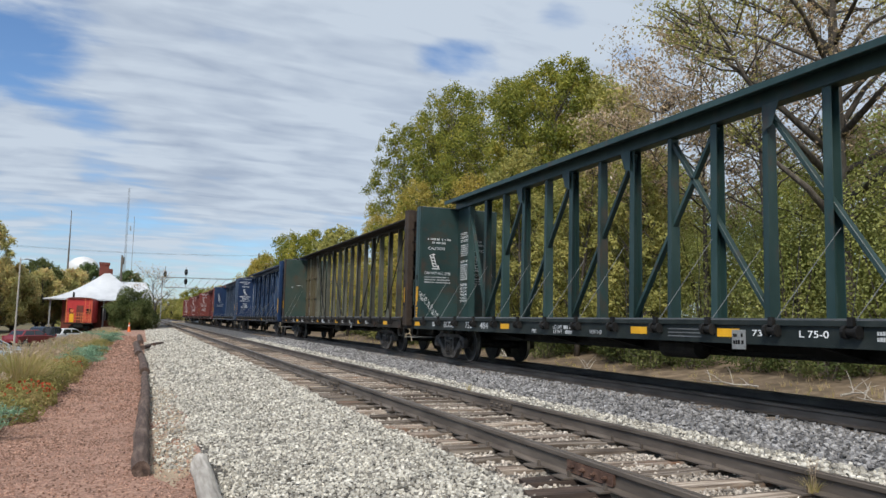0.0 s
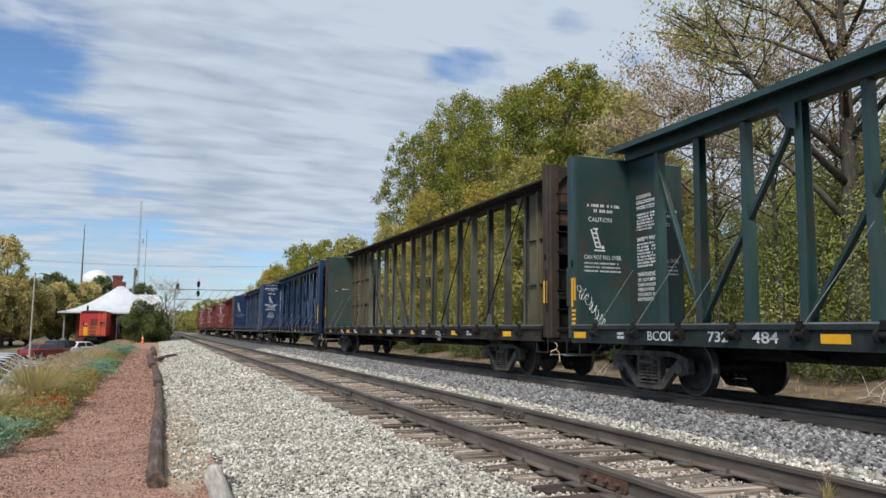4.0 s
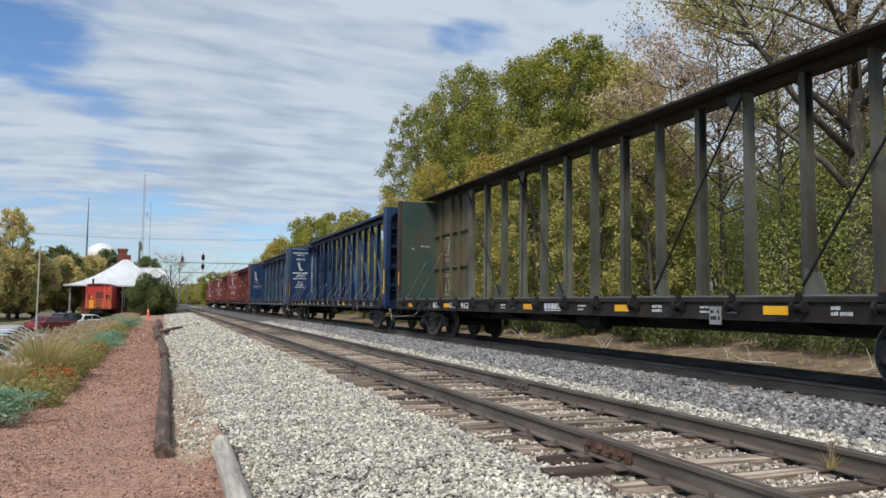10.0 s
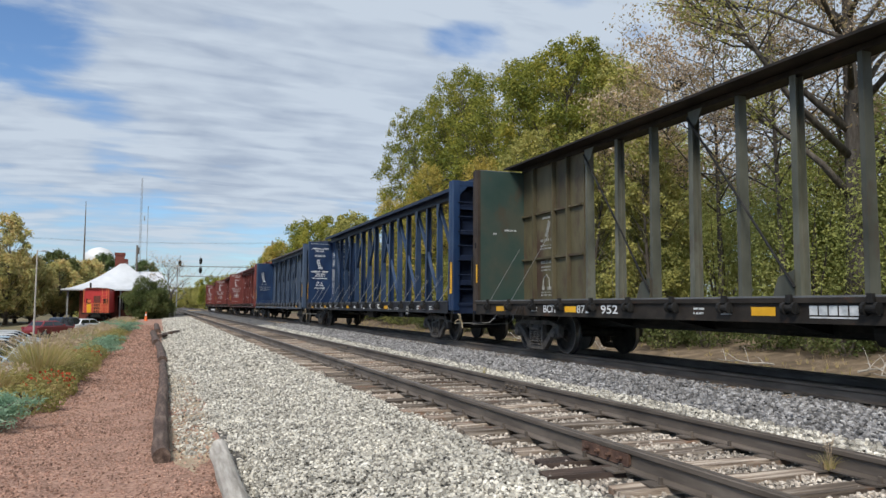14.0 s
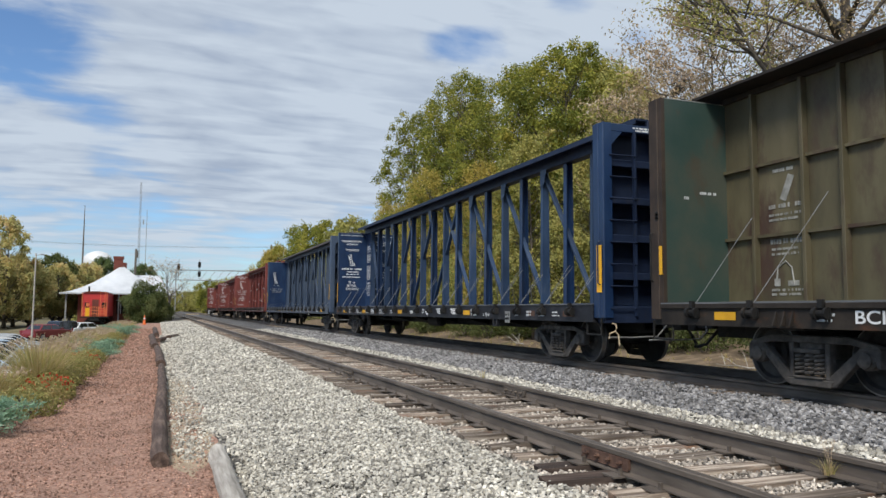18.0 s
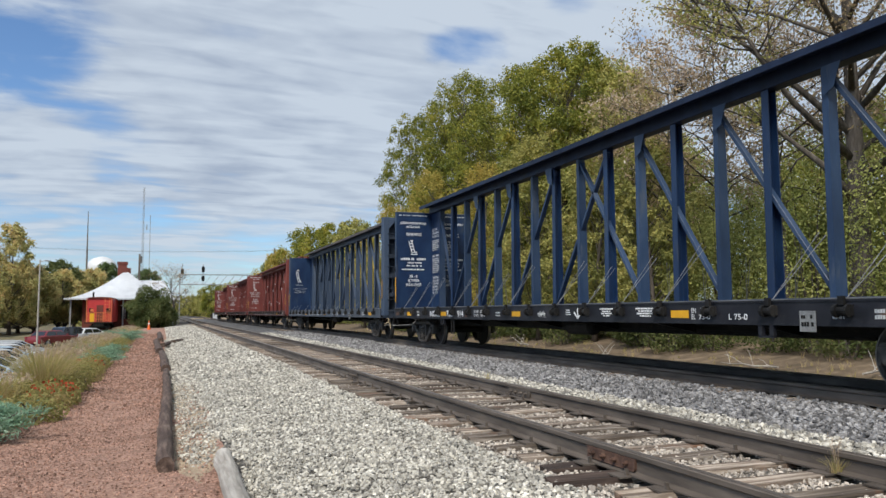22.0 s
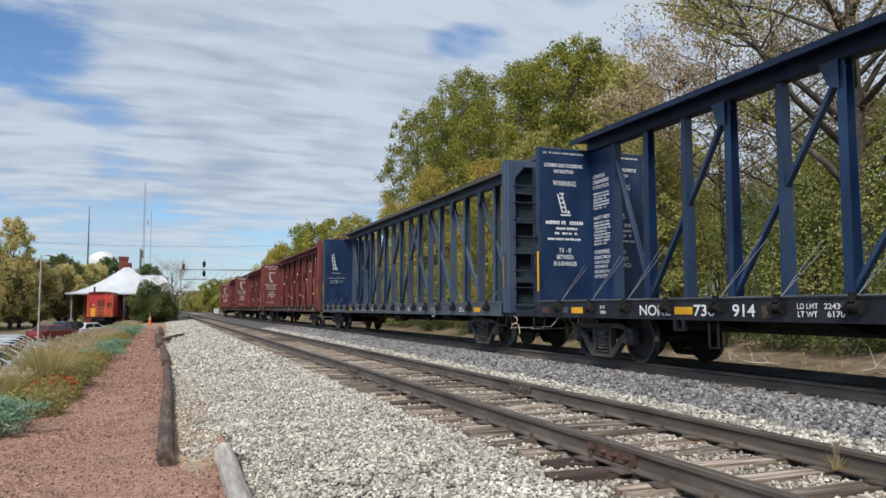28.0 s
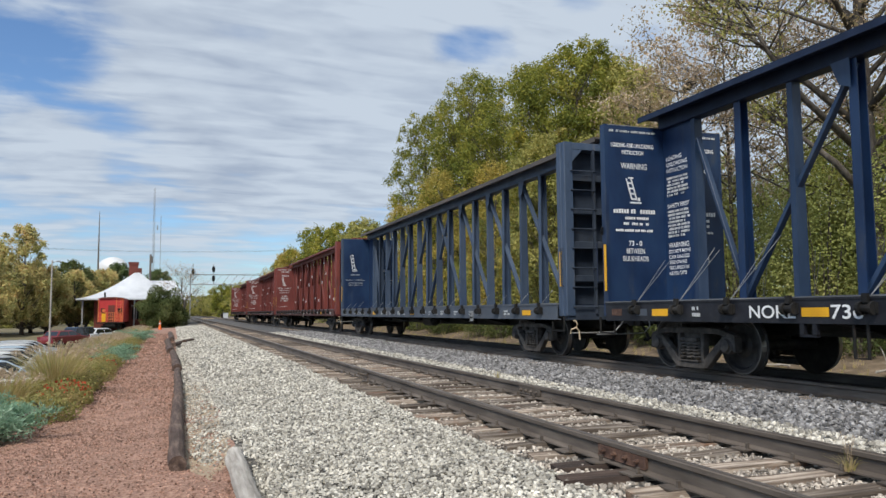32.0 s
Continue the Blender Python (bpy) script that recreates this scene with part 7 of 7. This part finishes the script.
def station():
    at = pose(-4.5, 105.8, -0.46)
    ob = thing("station", "small red brick railway station with a flared white roof", "building", at)
    ob["category"] = "station"
    hx, hy, wall, foot = 4.6, 4.6, 3.3, -0.5
    for name, s in (("wall", Shape().box(-hx, hx, -hy, -hy + 0.3, foot, wall)), ("wall", Shape().box(-hx, hx, hy - 0.3, hy, foot, wall)), ("wall", Shape().box(-hx, -hx + 0.3, -hy + 0.3, hy - 0.3, foot, wall)),
                    ("wall", Shape().box(hx - 0.3, hx, -hy + 0.3, hy - 0.3, foot, wall))):
        part(name, s, M["brick"], ob, "dark red brick wall")
    s = Shape()
    rings, n = 10, 4
    ex, ey, z0, rise = 6.5, 6.2, 3.40, 3.65
    for i in range(rings + 1):
        u = i / rings
        kx, ky, z = ex * (1 - u) + 0.12 * u, ey * (1 - u) + 0.12 * u, z0 + rise * u ** 1.55
        s.v += [(-kx, -ky, z), (kx, -ky, z), (kx, ky, z), (-kx, ky, z)]
    for i in range(rings):
        for j in range(4):
            s.f.append((i * 4 + j, i * 4 + (j + 1) % 4, (i + 1) * 4 + (j + 1) % 4, (i + 1) * 4 + j))
    s.f.append((rings * 4, rings * 4 + 1, rings * 4 + 2, rings * 4 + 3))
    s.f.append((0, 3, 2, 1))
    part("roof", s, M["roof_white"], ob, "flared white metal hip roof")
    part("fascia", Shape().box(-ex, ex, -ey - 0.03, -ey + 0.05, z0 - 0.16, z0 - 0.004), M["roof_white"], ob)
    part("fascia", Shape().box(-ex - 0.03, -ex + 0.05, -ey + 0.06, ey, z0 - 0.16, z0 - 0.004), M["roof_white"], ob)
    part("wing", Shape().box(0.5, 5.4, 4.9, 9.0, foot, 3.4), M["brick"], ob, "lower brick wing")
    w = Shape()
    w.v = [(-1.0, 3.9, 3.5), (6.0, 3.9, 3.5), (6.0, 10.0, 3.5), (-1.0, 10.0, 3.5), (0.8, 6.9, 6.15), (4.6, 6.9, 6.15)]
    w.f = [(0, 1, 5, 4), (1, 2, 5), (2, 3, 4, 5), (3, 0, 4), (0, 3, 2, 1)]
    part("wing_roof", w, M["roof_white"], ob, "white metal wing roof")
    c = part("chimney", Shape().box(-1.0, 0.1, -0.35, 0.45, 5.6, 7.9).box(-1.08, 0.18, -0.42, 0.52, 7.9, 8.25), M["brick"], ob, "stepped red brick chimney")
    part("chimney_shoulder", Shape().box(0.1, 0.55, -0.3, 0.4, 5.6, 7.45), M["brick"], c)
    for k in range(5):
        x = -ex + 0.7 + k * 2.9
        part("eave_bracket", Shape().beam((x, -ey + 0.6, foot), (x, -ey + 0.6, 3.35), 0.16, 0.16).beam((x, -ey + 0.6, 2.2), (x, -ey + 1.7, 3.3), 0.12, 0.12), M["steel"], ob, "pale timber eave bracket")
    for x in (-2.6, 0.2, 2.8):
        win = part("window", Shape().box(x - 0.5, x + 0.5, -hy - 0.02, -hy + 0.1, 0.9, 2.5), M["dark"], ob)
        part("window_frame", Shape().box(x - 0.55, x + 0.55, -hy - 0.05, -hy - 0.021, 2.5, 2.6).box(x - 0.03, x + 0.03, -hy - 0.05, -hy - 0.021, 0.9, 2.5), M["roof_white"], win)


def caboose():
    ob = thing("caboose", "bright red caboose with orange end railings beside the station", "caboose", pose(-6.55, 98.6, height(-6.55, 98.6) - 0.02, 0, 0, -2))
    part("body", Shape().box(-1.32, 1.32, -3.9, 4.4, 1.0, 3.72), M["caboose"], ob, "bright red painted body", bevel=0.04)
    part("roof", Shape().run([(-1.40, 3.72), (-1.1, 3.84), (0, 3.90), (1.1, 3.84), (1.40, 3.72)], -4.05, 5.0), M["brick"], ob)
    part("stove_pipe", Shape().tube([(-0.8, -3.2, 3.8), (-0.8, -3.2, 4.45)], 0.10, 8), M["dark"], ob)
    part("platform", Shape().box(-1.45, 1.45, -4.9, -3.9, 0.9, 1.02), M["black"], ob)
    part("underframe", Shape().box(-0.5, 0.5, -4.8, 5, 0.55, 0.9), M["black"], ob)
    part("door", Shape().box(-0.35, 0.35, -3.94, -3.9, 1.05, 2.95), M["brick"], ob, "dark red end door")
    for x in (-0.9, 0.9):
        part("window", Shape().box(x - 0.22, x + 0.22, -3.93, -3.9, 2.0, 2.6), M["dark"], ob)
    for x in (-1.28, -0.45, 0.45, 1.28):
        part("railing_post", Shape().beam((x, -4.85, 1.0), (x, -4.85, 3.72 if abs(x) > 1 else 2.1), 0.08, 0.08), M["orange"], ob)
    for k in range(11):
        part("baluster", Shape().beam((-1.20 + 0.24 * k, -4.85, 1.0), (-1.20 + 0.24 * k, -4.85, 2.1), 0.04, 0.04), M["orange"], ob)
    for z in (1.35, 1.7, 2.1):
        part("railing", Shape().beam((-1.28, -4.85, z), (1.28, -4.85, z), 0.06, 0.06, (0, 0, 1)), M["orange"], ob)
    lad = part("ladder", Shape().beam((0.62, -4.92, 1.0), (0.62, -4.92, 3.8), 0.05, 0.05).beam((1.08, -4.92, 1.0), (1.08, -4.92, 3.8), 0.05, 0.05), M["orange"], ob, "orange roof ladder")
    for k in range(7):
        part("rung", Shape().beam((0.62, -4.92, 1.2 + 0.36 * k), (1.08, -4.92, 1.2 + 0.36 * k), 0.04, 0.04, (0, 0, 1)), M["orange"], lad)
    part("brake_wheel", Shape().lathe((-0.7, -4.95, 2.35), (0, 1, 0), [(0, 0.19), (0.05, 0.19)], 18), M["orange"], ob)
    part("yellow_panel", Shape().box(-0.90, -0.50, -4.93, -4.89, 1.05, 2.0), M["yellow"], ob, "yellow painted gate")
    for y in (-3.2, 3.4):
        for dy in (-0.8, 0.8):
            part("wheelset", Shape().lathe((-0.8, y + dy, 0.42), (1, 0, 0), [(0, 0.42), (0.12, 0.42), (0.13, 0.08), (1.47, 0.08), (1.48, 0.42), (1.6, 0.42)], 20), M["wheel"], ob)
        part("side_frame", Shape().box(-1.0, 1.0, y - 1.1, y + 1.1, 0.35, 0.62), M["black"], ob)
    for sx in (-0.75, 0.75):
        part("rail", Shape().box(sx - 0.035, sx + 0.035, -7, 7, -0.10, 0.0), M["rail"], ob)


def parked_car(label, at, paint, tall=False, group="parked cars"):
    ob = thing("car", label, "car", at, group)
    W, zr = 0.88, (1.70 if tall else 1.45)
    low = [(-2.2, 0.30), (2.2, 0.30), (2.25, 0.60), (2.1, 0.86), (1.15, 0.98), (-1.9 if tall else -1.45, 0.98), (-2.2, 0.92), (-2.25, 0.60)]
    part("body", Shape().plate([(y, z) for y, z in low], -W, W), M[paint], ob, bevel=0.05)
    yr = -2.02 if tall else -1.72
    cab = [(1.12, 0.96), (0.34, zr - 0.05), (0.10, zr), (-1.35 if tall else -0.85, zr), (yr + 0.42, zr - 0.05), (yr, 0.96)]

    def side(z):
        return 0.845 - 0.15 * (z - 0.96) / (zr - 0.96)

    s = Shape()
    n = len(cab)
    for sgn in (-1, 1):
        s.v += [(sgn * side(z), y, z) for y, z in cab]
    s.f = [tuple(range(n)), tuple(range(2 * n - 1, n - 1, -1))] + [(i, n + i, n + (i + 1) % n, (i + 1) % n) for i in range(n)]
    part("cabin", s, M[paint], ob, bevel=0.03)

    def pane(name, corners, out):
        """A glass pane 12 mm thick, its face out of the cabin by 8 mm."""
        out = Vector(out).normalized()
        p = [Vector(c) for c in corners]
        part(name, Shape().hexa([q - out * 0.004 for q in p] + [q + out * 0.008 for q in p]), M["glass"], ob, "dark window glass")

    za, zb = 1.01, zr - 0.09
    for (y0, z0), (y1, z1), name in ((cab[0], cab[1], "windscreen"), (cab[5], cab[4], "rear_window")):
        def on(z):
            return y0 + (y1 - y0) * (z - z0) / (z1 - z0)
        pane(name, [(-side(za) + 0.09, on(za), za), (side(za) - 0.09, on(za), za), (side(zb) - 0.09, on(zb), zb), (-side(zb) + 0.09, on(zb), zb)], (0, (z1 - z0) * (1 if y0 > 0 else -1), abs(y0 - y1)))
    for x in (-1, 1):
        for ya, yb, yc, yd in ((0.92, -0.32, -0.32, 0.30), (-0.40, yr + 0.20, yr + 0.52, -0.40)):
            pane("side_window", [(x * side(za), ya, za), (x * side(za), yb, za), (x * side(zb), yc, zb), (x * side(zb), yd, zb)], (x, 0, 0.3))
        part("tail_light", Shape().box(x * 0.74 - 0.10, x * 0.74 + 0.10, -2.28, -2.2, 0.72, 0.92), M["red_car"], ob, "red tail light")
        part("headlight", Shape().box(x * 0.66 - 0.16, x * 0.66 + 0.16, 2.16, 2.235, 0.62, 0.76), M["white_car"], ob, "clear headlight")
        part("mirror", Shape().box(x * 0.98 - 0.08, x * 0.98 + 0.08, 0.68, 0.80, 0.98, 1.12), M[paint], ob, bevel=0.02)
        for y in (-1.38, 1.38):
            w = part("wheel", Shape().lathe((x * 0.70, y, 0.32), (x, 0, 0), [(0, 0.30), (0.02, 0.32), (0.17, 0.32), (0.19, 0.30)], 20), M["tyre"], ob)
            part("rim", Shape().lathe((x * 0.70, y, 0.32), (x, 0, 0), [(0.10, 0.21), (0.194, 0.21), (0.198, 0.05)], 14), M["steel"], w)
    return ob


def build_town():
    station()
    caboose()
    row = ("white", "pale_blue", "silver", "white", "silver", "pale_blue", "white", "silver", "silver")
    cars = [(-5.9 - 0.36 * i, 28.4 + 3.25 * i, {"white": "white_car"}.get(c, c), False, c.replace("_", " ") + (" parked sedan", " parked hatchback")[i % 2]) for i, c in enumerate(row)]
    cars += [(-9.3, 77.0, "red_car", False, "dark red parked station wagon"),
             (-7.9, 79.0, "dark_car", True, "dark blue parked sport utility vehicle"), (-6.6, 80.5, "white_car", False, "white parked sedan")]
    for i, (x, y, p, tall, label) in enumerate(cars):
        parked_car(label + " in the lot beside the path", pose(x, y, height(x, y) + 0.02, 0, 0, -62 if i < 9 else -38), p, tall)
    for i in range(9):
        p = Shape().box(-0.05, 0.05, -2.4, 2.4, 0, 0.006)
        tagged(new("bay_marking", p.mesh("bay_marking", M["white"])), "white painted parking bay line", "marking", "parking bay lines").matrix_basis = pose(-7.4 - 0.2 * i, 31 + 3.1 * i, height(-8.6, 32) + 0.026, 0, 0, 62)
    # lamp pole in the lot
    lp = thing("street_lamp", "tall pale pole lamp in the parking lot", "street lamp", pose(-8.9, 65, -2.0))
    part("pole", Shape().tube([(0, 0, 0), (0, 0, 7.25)], [0.075, 0.05], 10), M["log_grey"], lp, "pale wooden pole")
    part("arm", Shape().tube([(0, 0, 7.1), (0.42, 0, 7.2)], 0.03, 6), M["steel"], lp)
    part("lamp_head", Shape().box(0.32, 0.62, -0.10, 0.10, 7.14, 7.24), M["steel"], lp, bevel=0.03)
    # masts behind the station
    m1 = thing("radio_mast", "thin dark radio mast behind the trees", "mast", pose(-13.9, 160, -1.5))
    part("pole", Shape().tube([(0, 0, 0), (0, 0, 14), (0, 0, 22.5)], [0.20, 0.15, 0.05], 8), M["pole"], m1)
    m2 = thing("lattice_mast", "tall grey lattice mast with antennas", "mast", pose(-4.9, 200, -1.5))
    for k, (dx, dy) in enumerate(((-0.24, -0.16), (0.24, -0.16), (0, 0.27))):
        part("leg", Shape().tube([(dx, dy, 0), (dx * 0.7, dy * 0.7, 34)], [0.055, 0.035], 6), M["steel"], m2)
    for k in range(24):
        z = 1 + k * 1.36
        part("lattice", Shape().beam((-0.22, -0.15, z), (0.21, -0.15, z + 1.36), 0.04, 0.04), M["steel"], m2)
    part("antenna", Shape().tube([(1.6, 0, 13), (1.6, 0, 27)], 0.07, 6).beam((0, 0, 24.0), (1.6, 0, 24.0), 0.08, 0.08), M["steel"], m2)
    part("antenna_panel", Shape().box(0.7, 0.95, -0.12, 0.12, 23.4, 24.6), M["steel"], m2)
    st = thing("utility_pole", "short dark utility pole behind the station", "pole", pose(-3.1, 112, -0.5))
    part("pole", Shape().tube([(0, 0, 0), (0, 0, 9.8)], [0.17, 0.13], 8), M["pole"], st)
    part("transformer", Shape().lathe((0.1, -0.3, 8.6), (0, 0, 1), [(0, 0.22), (0.9, 0.22)], 12), M["pole"], st)
    # water tank
    wt = thing("water_tower", "white domed water tank beyond the trees", "water tower", pose(-21.0, 300, 0))
    part("tank", Shape().lathe((0, 0, 13.5), (0, 0, 1), [(0, 0.8), (0.6, 3.2), (2.2, 4.9), (4.4, 5.3), (6.2, 4.7), (7.6, 3.1), (8.3, 1.2), (8.45, 0.05)], 40), M["tank"], wt, smooth=True)
    part("stem", Shape().lathe((0, 0, 0), (0, 0, 1), [(0, 1.6), (2, 0.9), (13.6, 0.9)], 20), M["tank"], wt)
    # signal bridge across the tracks
    sb = thing("signal_bridge", "grey lattice signal bridge over both tracks", "signal bridge", pose(0, 150, 0))
    for x in (3.0, 17.4):
        for dy in (-0.5, 0.5):
            part("leg", Shape().beam((x, dy, -0.5), (x, dy, 8.5), 0.16, 0.16), M["steel"], sb)
    for dy in (-0.5, 0.5):
        for z in (6.5, 8.4):
            part("chord", Shape().beam((2.6, dy, z), (17.8, dy, z), 0.10, 0.10, (0, 0, 1)), M["steel"], sb)
        for k in range(10):
            x = 2.9 + 1.45 * k
            part("lattice", Shape().beam((x, dy, 6.5), (x + 1.45, dy, 8.4), 0.035, 0.035, (0, 1, 0)), M["steel"], sb)
    for x in (3.4, 7.1):
        part("mast", Shape().beam((x, -0.7, 6.6), (x, -0.7, 10.4), 0.10, 0.10), M["steel"], sb)
        for z in ((7.65, 9.4) if x > 5 else (8.9,)):
            hd = part("signal_head", Shape().lathe((x, -0.82, z), (0, -1, 0), [(0, 0.30), (0.06, 0.32), (0.12, 0.32)], 20).box(x - 0.24, x + 0.24, -1.0, -0.8, z - 0.52, z + 0.52), M["dark"], sb, "black signal head")
            part("hood", Shape().lathe((x, -0.94, z + 0.05), (0, -1, 0), [(0, 0.14), (0.25, 0.14)], 12), M["dark"], hd)
    # overhead line on two poles
    for k, (z, y, xa, xb) in enumerate(((12.9, 150.0, -34.0, 20.5), (8.9, 158.0, -30.0, 22.0))):
        pw = thing("power_line", "thin overhead wires strung between two wooden poles", "power line", pose(0, y, 0), "overhead lines")
        for x in (xa, xb):
            part("pole", Shape().tube([(x, 0, -2.5), (x, 0, z + 0.9)], [0.20, 0.14], 8), M["pole"], pw)
            part("crossarm", Shape().box(x - 0.06, x + 0.06, -1.2, 1.2, z + 0.3, z + 0.42), M["pole"], pw)
        for dy in (-0.9, 0.9):
            pts = [(xa + (xb - xa) * i / 12, dy, z + 0.42 - 0.7 * (1 - (i / 6 - 1) ** 2)) for i in range(13)]
            part("wire", Shape().tube(pts, 0.014, 5), M["pole"], pw)
    # grade crossing far down the line
    cb = thing("relay_cabinet", "small white relay cabinet at the crossing", "cabinet", pose(10.9, 172, -0.4))
    part("body", Shape().box(-0.5, 0.5, -0.5, 0.5, 0, 1.5), M["tank"], cb, bevel=0.03)
    part("roof", Shape().box(-0.57, 0.57, -0.57, 0.57, 1.5, 1.57), M["steel"], cb)
    sg = thing("road_sign", "round white crossing sign on a post", "sign", pose(12.6, 170, -0.4))
    part("post", Shape().tube([(0, 0, 0), (0, 0, 3.0)], 0.05, 6), M["steel"], sg)
    part("disc", Shape().lathe((0, -0.06, 3.0), (0, -1, 0), [(0, 0.5), (0.03, 0.5)], 24), M["tank"], sg)
    rd = Shape().box(6.0, 40, 172, 180, -0.30, -0.02)
    tagged(new("road", rd.mesh("road", M["sand"])), "pale dirt road at the distant crossing", "road", kind="structure")
    # traffic cone at the end of the path
    co = thing("traffic_cone", "orange traffic cone standing on the path", "traffic cone", G(-1.13, 76.0, 0, 0.02))
    part("base", Shape().box(-0.19, 0.19, -0.19, 0.19, 0, 0.04), M["cone"], co, bevel=0.01)
    part("cone", Shape().lathe((0, 0, 0.04), (0, 0, 1), [(0, 0.15), (0.82, 0.035)], 16), M["cone"], co)
    part("band", Shape().lathe((0, 0, 0.50), (0, 0, 1), [(0, 0.094), (0.14, 0.074)], 16), M["white_car"], co, "white reflective band")


def build_stones():
    def thin_edge(x, y):
        """Few stones next to the logs, the full bed farther in."""
        edge = 0.70 - 0.014 * np.clip(y - 8, 0, 14) + 0.10 * np.sin(y * 1.7) + 0.06 * np.sin(y * 4.3)
        return (x > edge) | ((np.sin(x * 9431.7 + y * 7919.3) > 0.86) & (y > 7.8))

    def clear(rails):
        def keep(x, y):
            ties = np.array(TIE_Y)
            gap = np.min(np.abs(y[:, None] - ties[None]), axis=1)
            return ~on_rail(x, rails) & ((gap > 0.100) | (np.sin(x * 5231.7 + y * 3719.3) > 0.74))
        return keep

    pale, brown, grey = "loose pale limestone ballast of the shoulder", "loose stones between the sleepers", "loose grey ballast beside the train"
    between = "loose pale ballast between the tracks"
    stones("shoulder_stones", 0.24, 2.88, 4.0, 17, 1450, 0.036, M["stone"], pale, thin_edge, 1, 0.022)
    stones("track_stones", 2.88, 3.40, 3.2, 26, 950, 0.033, M["stone_brown"], brown, clear(NEAR_RAILS), 2, 0.020)
    stones("track_stones", 3.40, 5.05, 3.2, 26, 1250, 0.031, M["stone_brown"], brown, clear(NEAR_RAILS), 32, 0.030)
    stones("track_stones", 5.05, 5.5, 3.2, 26, 1100, 0.033, M["stone_brown"], brown, clear(NEAR_RAILS), 33, 0.022)
    stones("middle_stones", 5.5, 6.3, 3.4, 28, 680, 0.050, M["stone"], between, None, 3, 0.022)
    stones("far_stones", 6.3, 8.35, 4.5, 30, 660, 0.052, M["stone_dark"], grey, None, 4, 0.020)
    stones("shoulder_stones", 0.16, 2.95, 17, 45, 480, 0.058, M["stone"], pale, None, 11, 0.022)
    stones("middle_stones", 5.5, 6.3, 28, 48, 330, 0.076, M["stone"], between, None, 12, 0.022)
    stones("far_stones", 6.3, 8.35, 30, 50, 320, 0.076, M["stone_dark"], grey, None, 13, 0.020)
    stones("shoulder_stones", 0.3, 2.95, 45, 85, 170, 0.095, M["stone"], pale, None, 14, 0.020)
    stones("shoulder_stones", 0.7, 2.95, -7, 4.0, 260, 0.064, M["stone"], pale, None, 21, 0.022)
    stones("track_stones", 2.95, 5.5, -7, 3.2, 260, 0.058, M["stone_brown"], brown, clear(NEAR_RAILS), 22, 0.014)
    stones("middle_stones", 5.5, 6.3, -7, 3.4, 260, 0.064, M["stone"], between, None, 23, 0.022)
    stones("far_stones", 6.3, 8.35, -7, 4.5, 240, 0.064, M["stone_dark"], grey, None, 24, 0.020)
    stones("edge_pebbles", 0.20, 0.60, 8.0, 19, 240, 0.034, M["stone"], "small pebbles scattered over the sandy edge", None, 5, 0.024)
    stones("path_chips", -1.9, 0.55, 3.4, 13, 1150, 0.019, M["chip"], "red-brown stone chips of the footpath", None, 6, 0.018)
    stones("path_chips", -1.9, 0.0, 26, 60, 90, 0.06, M["chip"], "red-brown stone chips of the footpath", None, 8, 0.012)
    stones("path_chips", -1.9, 0.1, 13, 26, 420, 0.030, M["chip"], "red-brown stone chips of the footpath", None, 7, 0.018)


build_ground()
build_train()
build_edging()
build_town()
build_plants()
build_track("track_1", "nearer track of rusty rails on worn timber sleepers", NEAR_RAILS, 0.0, False)
build_track("track_2", "farther track of rusty rails under the train", FAR_RAILS, FAR_Z, True)
build_stones()
motions()
